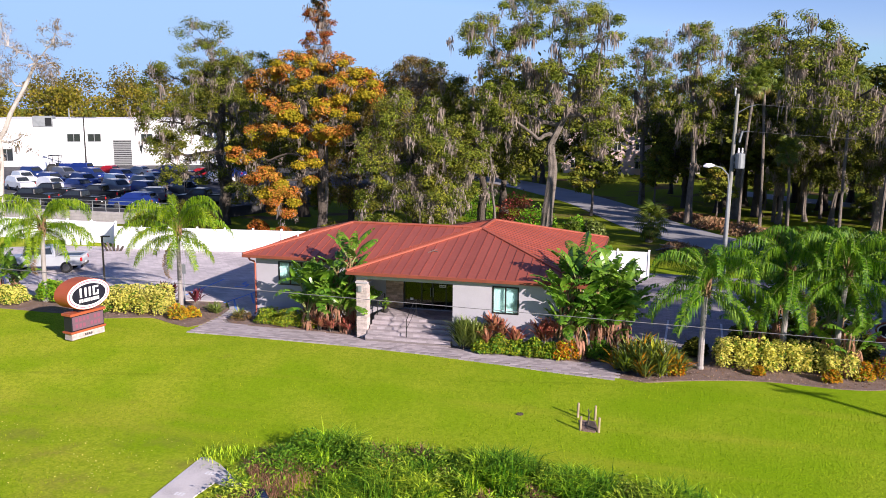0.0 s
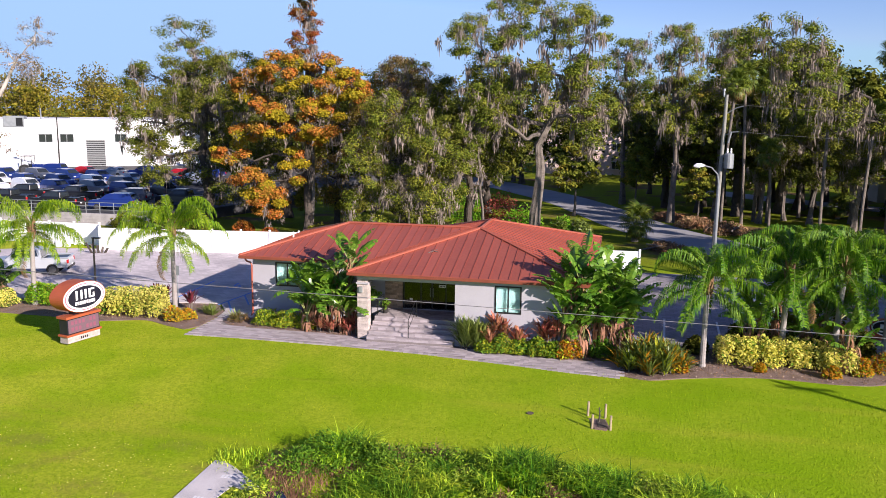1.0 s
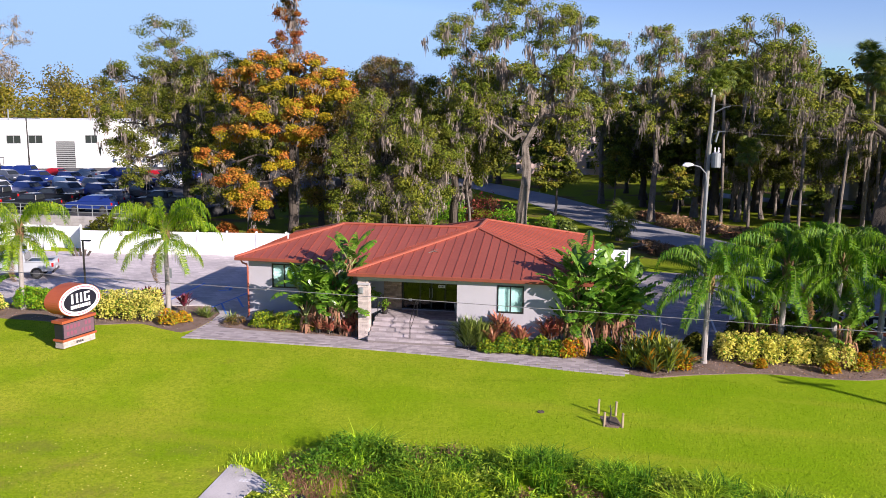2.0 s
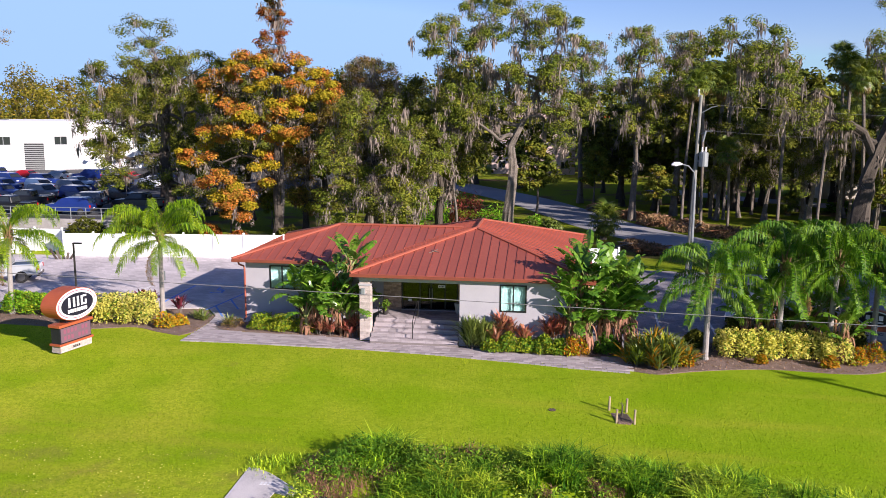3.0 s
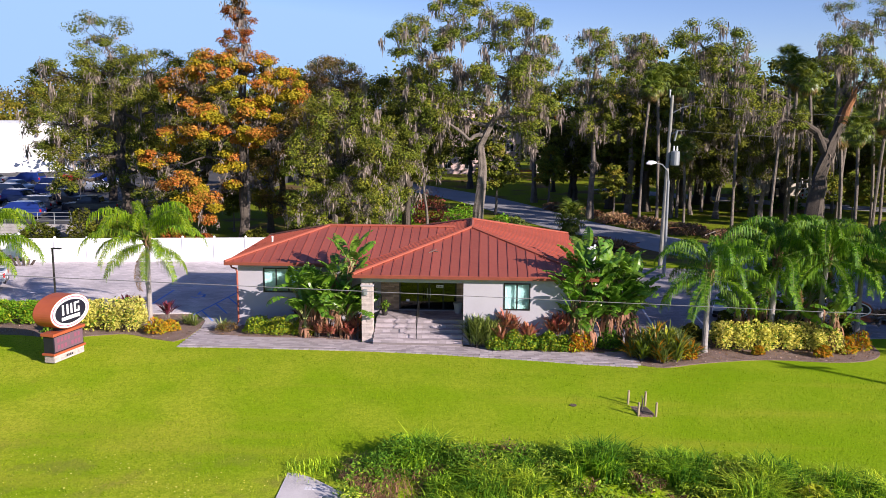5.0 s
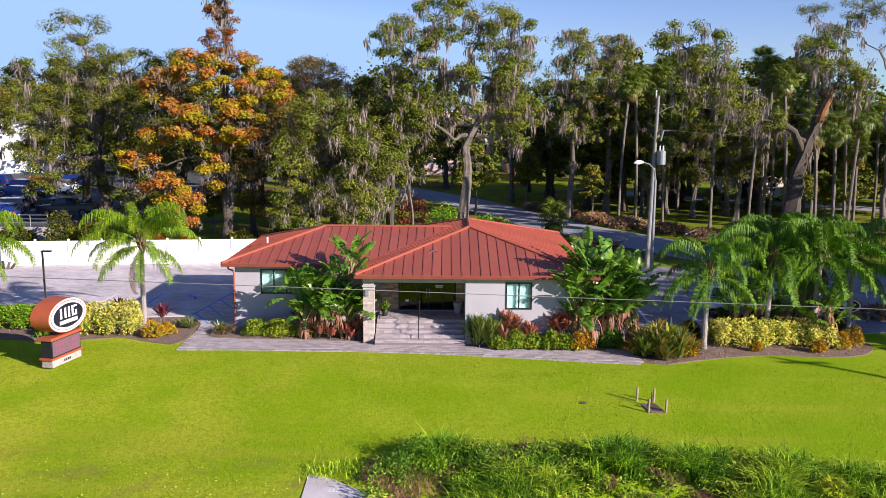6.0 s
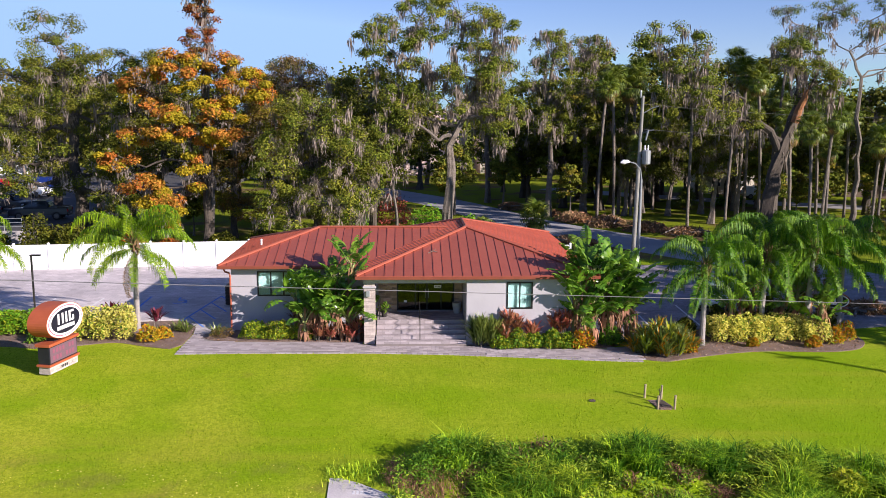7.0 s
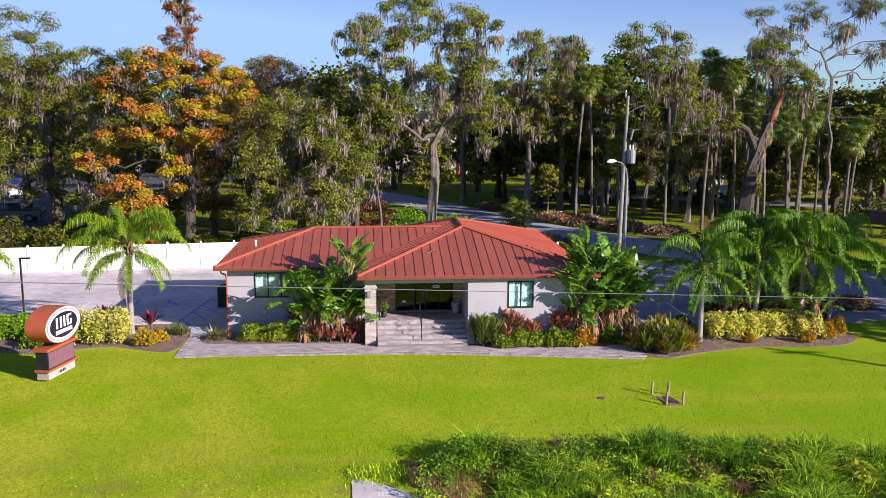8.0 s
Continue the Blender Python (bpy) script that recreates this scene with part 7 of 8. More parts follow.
# the big oak behind the house
tree("live_oak", 5.4, 30.5, "tall live oak draped in grey moss behind the house", [(0, 0, 0), (0.2, 0, 3), (0.5, 0.3, 6.5), (0.3, 0, 8.6), (1.5, -0.4, 11.0), (2.8, 0.2, 14)], 0.50,
     [(-5.2, -0.5, 17.3, 3.2, 3, 2.0), (-2.2, 0.5, 19.2, 2.6, 2.6, 2.4), (1.2, 0, 19.0, 3.0, 3, 2.8), (4.0, -0.5, 17.2, 2.8, 3, 3.0), (4.2, 0.5, 12.2, 2.4, 2.6, 2.6), (-4.0, 0.5, 12.6, 2.6, 2.6, 2.2), (-1.5, -1, 14.8, 2.2, 2.2, 1.6), (0.0, -1.2, 12.4, 2.0, 1.6, 1.8), (2.4, -1.0, 14.6, 2.4, 1.8, 1.8), (5.0, -0.6, 11.0, 1.8, 1.6, 2.2), (-3.4, -0.8, 11.2, 1.8, 1.6, 1.8)],
     L_OAK, 401, 120, 16500, 0.25, 420, M_BARK, limb_r=0.7, moss_len=(0.8, 2.6), clump_r=0.85)
tree("live_oak", 1.6, 29.5, "leaning oak limb with moss and ferns beside the large oak", [(-0.2, 0, 0), (-0.3, 0, 2.5), (-0.6, 0.2, 5), (-0.8, 0.4, 9)], 0.15,
     [(-2.2, 0, 8.5, 2.4, 2.2, 3.0), (-3.6, 0.5, 5.0, 2.0, 1.8, 2.4), (0.4, 0, 12.0, 1.8, 1.8, 2.0)], L_OAK, 402, 46, 6500, 0.24, 150, M_BARK, clump_r=0.75)

# orange sweetgum
tree("sweetgum", -14.6, 30, "sweetgum with orange autumn leaves and moss", [(0, 0, 0), (0.2, 0, 6), (0.0, 0, 11), (0.3, 0.1, 15.5)], 0.36,
     [(-4.6, -0.4, 13.2, 1.8, 1.8, 1.8), (-1.5, -1, 14.6, 2.4, 2.0, 1.6), (2.0, 0, 14.4, 2.6, 2.2, 1.6), (4.2, 0, 13.6, 1.6, 1.6, 1.4), (-7.0, -0.6, 7.8, 1.6, 1.4, 1.2), (-4.6, -0.8, 9.8, 1.6, 1.4, 1.1), (-2.2, -1.4, 10.2, 1.8, 1.6, 1.8), (1.4, -0.8, 10.4, 2.2, 2.0, 2.2), (-4.4, -1, 5.2, 1.8, 1.5, 1.4), (-3.2, -1, 3.0, 1.6, 1.4, 1.6), (-1.2, -0.8, 6.4, 1.6, 1.4, 1.6)],
     L_GUM, 403, 120, 24000, 0.32, 200, M_BARKDARK, L_GUMYELLOW, 0.4, moss_len=(0.6, 1.9), clump_r=0.75)
tree("sweetgum", -14.4, 30.2, "tall slender sweetgum with sparse rust-red leaves", [(0, 0, 0), (0.1, 0.3, 12), (0.3, 0.2, 17), (0.2, 0.2, 24.5)], 0.17,
     [(-0.4, 0, 16.9, 1.2, 1.2, 1.2), (0.5, 0, 18.6, 0.9, 0.9, 1.2), (-0.5, 0, 19.8, 0.9, 0.9, 1.2), (0.3, 0.2, 22.0, 1.2, 1.1, 1.8)], L_GUMRED, 404, 44, 2900, 0.24, 40, M_BARK, L_RUSTY, 0.4, clump_r=0.5)
tree("yellowing_tree", -13.2, 34, "yellow-green tree with thin rusty foliage", [(0, 0, 0), (0.1, 0, 5), (0.3, 0, 10)], 0.3,
     [(2.5, 0, 9.5, 3.0, 2.5, 3.2), (-1.5, 0, 6.0, 2.6, 2.4, 3.0), (3.8, -0.5, 12.0, 2.2, 2, 2.0), (1, 0, 3.2, 2.4, 2, 1.8)], L_YELLOW, 405, 60, 7000, 0.26, 90, M_BARKDARK, L_RUSTY, 0.45)
tree("grey_tree", -8.0, 38, "half-bare grey tree with thin rusty twigs", [(0, 0, 0), (0.3, 0, 6), (0, 0, 10), (0.4, 0, 12.5)], 0.26,
     [(0, 0, 13.5, 3.2, 3, 3.0), (-2.5, 0, 9.5, 2.4, 2.2, 2.4), (2.2, 0, 10, 2.4, 2.2, 2.4)], L_RUSTY, 406, 80, 5600, 0.22, 160, M_BARK, clump_r=0.8)

# mossy oaks between the sweetgum and the big oak
tree("live_oak", -5.4, 28.2, "dense live oak with low moss-hung branches over the fence", [(0, 0, 0), (0.3, 0, 3), (-0.3, 0.3, 6.5), (0.2, 0, 9)], 0.42,
     [(0, -0.8, 10.8, 3.0, 2.8, 2.4), (-2.8, -1.0, 7.6, 2.6, 2.4, 2.4), (2.8, -0.6, 8.0, 2.8, 2.6, 2.6), (0.2, -1.6, 6.2, 2.6, 1.8, 2.2), (-2.4, -1.4, 3.6, 2.4, 1.8, 1.8), (2.2, -1.2, 4.0, 2.6, 1.8, 2.0)], L_OAK, 407, 96, 12500, 0.24, 330, M_BARKDARK, L_OAKDARK, 0.3, moss_len=(0.7, 2.4))
tree("live_oak", -1.0, 34.5, "dark live oak with spreading crown behind the fence", [(0, 0, 0), (0.3, 0, 4), (-0.3, 0.3, 8), (0.2, 0, 12)], 0.42,
     [(0, 0, 13.0, 3.6, 3.2, 2.6), (-3.2, 0, 10.5, 3.0, 2.6, 2.6), (3.2, 0, 10.0, 2.6, 2.6, 2.6), (0, -0.6, 7.0, 3.6, 2.2, 2.4)], L_OAKDARK, 408, 80, 10500, 0.26, 200, M_BARKDARK, L_OAK, 0.4)
tree("live_oak", -9.4, 43, "dark live oak deep in the grove", [(0, 0, 0), (0.3, 0, 4), (-0.3, 0.3, 8), (0.2, 0, 12)], 0.42,
     [(0, 0, 13.5, 4.0, 3.2, 3.0), (-3.6, 0, 9.5, 3.0, 2.6, 2.8), (3.6, 0, 9.5, 3.0, 2.6, 2.8), (0, 0, 5.5, 3.6, 2.4, 2.6)], L_OAKDARK, 409, 80, 10000, 0.28, 160, M_BARKDARK, L_YELLOW, 0.2)

# dark oaks on the left
tree("live_oak", -27.2, 35, "large dark live oak with moss beside the sales lot", [(0, 0, 0), (0.5, 0, 3.5), (-0.2, 0.2, 7), (0.4, 0, 11), (-0.4, 0, 16)], 0.62,
     [(-0.8, 0, 17.4, 3.0, 2.6, 2.6), (-4.6, 0, 14.2, 3.4, 3.0, 2.6), (3.0, 0, 14.6, 3.6, 3.0, 2.6), (6.2, -0.5, 11.4, 3.0, 2.6, 2.8), (-5.6, -0.6, 10.0, 3.2, 2.6, 2.6), (0, -1.2, 10.8, 3.8, 2.4, 3.0), (-5.0, -1.0, 6.2, 2.4, 2.0, 2.2), (4.8, -1.0, 7.0, 3.0, 2.4, 2.6), (-4.5, -2.0, 7.5, 2.0, 1.5, 2.5), (0, -2.0, 6.2, 2.5, 1.5, 2.4), (3.5, -2.0, 4.6, 2.5, 1.5, 2.4), (6.5, -1.5, 4.2, 2.2, 1.5, 2.2)], L_OAK, 410, 140, 20000, 0.26, 330, M_BARKDARK, L_OAKDARK, 0.5)
tree("live_oak", -22.0, 43, "dark live oak shading the back of the lot", [(0, 0, 0), (-0.3, 0, 4), (0.3, 0.3, 8), (0.2, 0, 13)], 0.5,
     [(0, 0, 14.2, 4.0, 3.2, 2.8), (-4, 0, 10.0, 3.0, 2.6, 3.0), (4, 0, 10.5, 3.2, 2.6, 3.0), (0, -1, 7.0, 3.4, 2.4, 2.4)], L_OAKDARK, 411, 86, 11000, 0.28, 170, M_BARKDARK)
tree("live_oak", -35.5, 52, "dark mossy oak behind the sales rows", [(0, 0, 0), (-0.3, 0, 4), (0.3, 0.3, 8), (0.2, 0, 13)], 0.5,
     [(0, 0, 15.0, 4.0, 3.2, 3.2), (-4, 0, 11.0, 3.2, 2.6, 3.0), (4, 0, 10.5, 3.2, 2.6, 3.0), (0, -1, 7.5, 3.8, 2.4, 2.4)], L_OAKDARK, 412, 80, 10500, 0.28, 150, M_BARKDARK, L_OAK, 0.3)

# bare pale tree on the left edge
tree("bare_tree", -42.0, 22.5, "pale bare tree with thin grey branches", [(0, 0, 0), (0.2, 0, 4), (0.5, 0, 8.5), (2.6, 0, 11.8), (4.8, 0, 15)], 0.34,
     [(7.0, 0, 17.4, 1.6, 1.4, 1.2), (2.2, 0, 16.5, 1.2, 1.2, 2.6), (0.6, 0, 15.0, 1.0, 1.2, 2.6), (5.6, 0, 14.8, 1.4, 1.4, 1.0), (2.6, 0.2, 8.8, 1.3, 1.2, 1.0)], L_RUSTY, 413, 64, 1100, 0.18, 90, M_BARKPALE, limb_r=0.6, clump_r=0.6, moss_len=(0.4, 1.0))

# right-hand oak with a heavy level limb
old_oak = tree("live_oak", 35.6, 33.5, "massive old live oak with a heavy level limb and torn wood", [(-0.7, 0, 0), (-0.8, 0, 3.0), (-0.6, 0, 6.0), (0.2, 0.1, 9.0), (1.1, 0, 12.0)], 0.85,
     [(-3.5, -0.6, 10.9, 1.6, 1.4, 0.8), (-7.5, -2.5, 11.4, 2.4, 2.2, 1.8), (-10.2, -4.5, 13.4, 3.0, 2.6, 2.4), (-12.2, -4.2, 16.6, 3.6, 3.0, 2.0), (-9.8, -4.0, 15.6, 2.4, 2.2, 1.4), (2.4, 0, 14.2, 2.8, 2.6, 2.4), (0.6, 0, 16.6, 2.2, 2.2, 1.6)], L_OAK, 414, 92, 10000, 0.25, 260, M_BARKDARK, limb_r=0.7, moss_len=(0.9, 3.0), clump_r=0.8)
level = [(-0.3, 0, 8.2), (-1.2, -0.2, 9.9), (-2.4, -0.4, 10.6), (-4.4, -0.7, 10.9), (-7.2, -1.2, 11.2), (-9.4, -2.8, 12.2)]
part("level_limb", Geo().tube(level, [0.36, 0.32, 0.3, 0.27, 0.22, 0.12], 10), M_BARKDARK, old_oak)
s = thing("broken_limb", (36.3, 32.8, 10.8), "torn orange-brown broken limb on the old oak", "broken limb")
part("stub", Geo().tube([(0, 0, -0.4), (0.2, -0.2, 0.8), (0.55, -0.4, 1.7), (0.7, -0.5, 2.5)], [0.36, 0.33, 0.26, 0.06], 9), M_TORN, s)
part("splinter", Geo().tube([(0.5, -0.35, 1.5), (0.95, -0.4, 2.9)], [0.14, 0.02], 5).tube([(0.4, -0.3, 1.4), (0.35, -0.6, 2.6)], [0.11, 0.02], 5), M_TORN, s)
tree("bare_oak", 47.2, 42, "tall sparse oak with crooked grey limbs and thin leaves", [(0, 0, 0), (0.3, 0, 5), (-0.4, 0, 11), (-0.2, 0, 15), (-1.6, 0, 17.5)], 0.28,
     [(-8.6, -1, 21.0, 1.6, 1.4, 0.9), (-6.0, 0, 19.2, 1.8, 1.6, 0.8), (-3.6, 0, 21.4, 2.2, 1.8, 1.2), (0.6, 0, 19.6, 2.0, 1.6, 0.9), (4.2, 0, 17.8, 2.0, 1.6, 0.8), (7.0, 0, 20.0, 2.4, 2.0, 1.2), (2.6, 0, 22.4, 2.6, 2.0, 1.2), (10.5, 0, 18.0, 2.2, 2.0, 1.0), (11.0, 0, 22.0, 2.4, 2.0, 1.4)], L_OAK, 415, 170, 8200, 0.20, 150, M_BARK, limb_r=0.6, clump_r=0.74)

# tall trees beyond the road
TALL = [(17.5, 50, 0), (22.5, 55, 60), (12.5, 66, 130)]
src = tree("tall_oak", TALL[0][0], TALL[0][1], "tall slender oak with moss beyond the road", [(0, 0, 0), (0.3, 0, 6), (-0.2, 0, 12), (0.3, 0, 18)], 0.34,
           [(0, 0, 18.0, 2.2, 2.2, 2.6), (-1.8, 0, 14.5, 2.0, 2, 2.2), (2.0, 0, 13.5, 2.2, 2, 2.4), (0.2, 0, 10.5, 2.4, 2.2, 2.2)], L_OAK, 416, 64, 5600, 0.28, 230, M_BARK, L_YELLOW, 0.15, moss_len=(0.7, 2.4), group="tall oaks beyond the road")
for x, y, a in TALL[1:]:
    copy_thing(src, pose(x, y, -0.25, 0, 0, a))
DARK = [(21, 60, 0, 1.0), (28, 64, 70, 1.0), (17.5, 64, 140, 0.85), (35, 68, 200, 0.9), (24.5, 68, 260, 1.1), (41, 70, 20, 0.9), (55, 70, 90, 0.9), (-2, 52, 230, 0.95), (-4, 62, 300, 1.0), (62, 58, 45, 1.0), (31, 74, 10, 1.1), (38, 76, 50, 1.0), (45, 74, 100, 1.0), (52, 72, 160, 0.9), (18, 72, 220, 1.1), (-10, 56, 20, 1.0)]
DARK += [(-16, 50, 80, 1.0), (-14, 62, 140, 1.1), (60, 62, 200, 1.0), (56, 46, 30, 1.0), (61, 51, 120, 1.1), (55, 53, 200, 1.0), (4, 84, 40, 1.0), (-3, 90, 160, 1.0), (16, 80, 10, 0.7), (30, 62, 30, 1.2), (37, 62, 120, 1.15), (25, 58, 240, 1.2), (22, 66, 80, 1.0), (33, 66, 310, 1.35), (42, 62, 10, 1.25), (27, 72, 200, 1.4), (48, 66, 70, 1.3)]
src = tree("dense_oak", DARK[0][0], DARK[0][1], "dense dark live oak in the grove beyond the road", [(0, 0, 0), (0.3, 0, 3), (-0.2, 0.2, 6), (0.2, 0, 10)], 0.4,
           [(0, 0, 11.5, 3.2, 3.0, 2.8), (-2.8, 0, 8.2, 2.6, 2.6, 2.8), (2.8, 0, 8.0, 2.8, 2.6, 2.8), (0, -1.4, 5.8, 3.2, 2.0, 2.2), (0, 1.4, 6.0, 3.0, 2.0, 2.4)], L_OAKDARK, 417, 70, 2400, 0.68, 24, M_BARKDARK, L_OAK, 0.25, group="oaks of the grove")
for x, y, a, k in DARK[1:]:
    copy_thing(src, pose(x, y, -0.25, 0, 0, a)).scale = (k, k, k)
BUSHY = [(20.4, 52.5, 0, 1.05), (7.4, 53.0, 40, 1.4), (-17.5, 37, 100, 0.9), (-20.5, 34, 10, 0.7), (14.0, 62, 300, 1.3), (26.5, 64.5, 40, 1.2), (45.5, 50.5, 90, 0.9), (46.5, 46.5, 20, 1.25), (43.2, 54.5, 130, 1.45), (51.0, 48.5, 220, 1.4), (40.4, 46.0, 300, 1.1)]
src = tree("young_tree", BUSHY[0][0], BUSHY[0][1], "young leafy green tree on a thin stem", [(0, 0, 0), (0.1, 0, 1.5), (0, 0, 3.5)], 0.11,
           [(0, 0, 4.2, 1.3, 1.3, 1.6), (-0.7, 0, 3.0, 1.1, 1.1, 1.2), (0.8, 0, 3.1, 1.1, 1.1, 1.3)], L_OAK, 418, 36, 1400, 0.36, 0, M_BARK, L_YELLOW, 0.2, clump_r=0.5, group="young trees in the grove")
for x, y, a, k in BUSHY[1:]:
    copy_thing(src, pose(x, y, -0.25, 0, 0, a)).scale = (k, k, k)


# ---- cabbage palms ----
def fan_leaf(ln, r, rng):
    """A folded fan leaf on a stalk along +x."""
    g = Geo()
    hub = Vector((ln, 0, 0.12 * ln))
    g.tube([(0, 0, 0), (ln * 0.5, 0, 0.1 * ln), hub], [0.03, 0.022, 0.016], 4)
    for k in range(17):
        a = radians(-125 + 250 * k / 16)
        d = Vector((math.cos(a), math.sin(a), 0.15 * math.cos(a)))
        s = Vector((-math.sin(a), math.cos(a), 0)) * 0.062
        size = r * (0.75 + 0.25 * math.cos(a)) * rng.uniform(0.9, 1.05)
        mid, tip = hub + d * size * 0.6 + Vector((0, 0, -0.03)), hub + d * size + Vector((0, 0, -0.55 * size))
        g.add([hub, mid - s, mid + s, tip - s * 0.1, tip + s * 0.1], [(0, 1, 2), (1, 3, 4, 2)])
    return g


_rng = np.random.default_rng(66)
FANS = [mesh_of("fan_leaf", fan_leaf(l_, r_, _rng), L_SABAL) for l_, r_ in ((0.9, 0.95), (0.8, 1.0), (1.0, 0.9))]
FANS_DEAD = [mesh_of("dry_fan_leaf", fan_leaf(0.7, 0.8, _rng), L_PALMDEAD)]


def sabal(h, lean, label, seed, n=34, r=0.14, scale=1.0):
    rng = np.random.default_rng(seed)
    s = thing("cabbage_palm", (0, 0, 0), label, "palm tree", "cabbage palms of the grove")
    pts = [(lean * t * t, 0.2 * lean * t, h * t) for t in np.linspace(0, 1, 9)]
    part("trunk", Geo().tube(pts, [r * (1.25 if k == 0 else 1.0 + 0.08 * math.sin(k * 2.1)) for k in range(9)], 8), M_BARK, s)
    top = Vector(pts[-1])
    for k in range(n):
        e = 75 - 135 * k / n
        m = pose(top.x, top.y, top.z + 0.35 - 0.5 * k / n, 0, -e + rng.uniform(-10, 10), k * 137.5) @ Matrix.Scale(0.86 * scale * rng.uniform(0.85, 1.15), 4)
        f = new("fan_leaf", FANS[k % 3])
        f.parent, f.matrix_basis = s, m
    for k in range(9):
        f = new("dry_fan_leaf", FANS_DEAD[0])
        f.parent = s
        f.matrix_basis = pose(top.x, top.y, top.z - 0.15, 0, rng.uniform(45, 80), k * 40 + rng.uniform(-15, 15)) @ Matrix.Scale(scale * rng.uniform(0.8, 1.1), 4)
    return s


SB = "tall cabbage palm with a round fan-leaf crown"
kinds = [sabal(14.0, 0.8, SB + " and slim trunk", 501), sabal(11.0, -0.7, SB + " and leaning trunk", 502), sabal(17.8, 0.9, SB + " above the grove", 503), sabal(8.0, 0.5, SB + " in the grove", 504)]
spots = [(0, 22.2, 46.6, 20, 1.0), (0, 24.3, 48.0, 110, 1.05), (0, 30.4, 42.2, 60, 1.0), (1, 33.0, 39.0, 200, 1.0), (1, 36.6, 29.5, 20, 0.92), (2, 41.4, 48.0, 0, 1.0), (0, 38.4, 44.0, 160, 1.05), (1, 41.0, 36.0, 90, 1.0), (0, 37.4, 47.0, 240, 1.1), (3, 44.0, 41.0, 70, 1.2), (1, 45.2, 45.5, 300, 1.1), (1, 39.5, 50.5, 45, 1.15)]
spots += [(3, 26.5, 45.5, 200, 0.95), (3, 40.0, 40.5, 120, 1.25), (3, 31.5, 58.0, 160, 1.2), (3, 47.0, 38.0, 250, 1.1), (1, 48.4, 45.8, 30, 1.0), (1, 46.3, 57.7, 200, 1.1), (2, 37.6, 48.0, 120, 0.95), (1, 50.5, 43.0, 150, 0.9), (3, 42.2, 46.5, 10, 1.3), (0, 27.4, 52.5, 60, 1.12), (1, 26.2, 53.5, 130, 1.3), (1, 43.0, 52.0, 200, 1.2), (0, 55.0, 47.0, 20, 0.9)]
first = set()
for which, x, y, a, k in spots:
    m = pose(x, y, -0.25, 0, 0, a)
    if which in first:
        o = copy_thing(kinds[which], m)
        o.scale = (k, k, k)
    else:
        kinds[which].matrix_basis = m
        first.add(which)
low = sabal(1.7, 0.1, "low cabbage palm with a brown boot-covered trunk by the road", 505, 38, 0.28, 1.05)
low.matrix_basis = pose(13.9, 36.2, -0.25)
for x, y, a, k in ((7.4, 33.0, 70, 0.6), (9.0, 34.2, 160, 0.62), (35.5, 58.0, 20, 0.8)):
    copy_thing(low, pose(x, y, -0.25, 0, 0, a)).scale = (k, k, k)

# bare trunks seen low in the grove
for k, (x, y, h, r) in enumerate(((31.5, 52, 9, 0.28), (36, 54, 10, 0.3), (26.5, 52, 9, 0.25), (41, 57, 9, 0.3), (45, 60, 10, 0.3), (29.5, 55, 9, 0.22), (34.0, 45.5, 9, 0.3))):
    tree("slim_oak", x, y, "slim mossy oak in the grassy grove", [(0, 0, 0), (0.3 * (-1) ** k, 0, h * 0.4), (0.1, 0.2, h)], r,
         [(0, 0, h + 0.8, 2.0, 2.0, 1.6), (-1.4, 0, h - 0.8, 1.6, 1.6, 1.4), (1.4, 0, h - 1.0, 1.6, 1.6, 1.6), (0.6, -0.5, h - 3.0, 1.5, 1.4, 1.5), (-0.6, -0.4, h - 4.4, 1.2, 1.1, 1.2)], L_OAKDARK, 520 + k, 34, 3000, 0.27, 60, M_BARK, L_OAK, 0.3, moss_len=(0.8, 2.2), group="slim oaks of the grove")

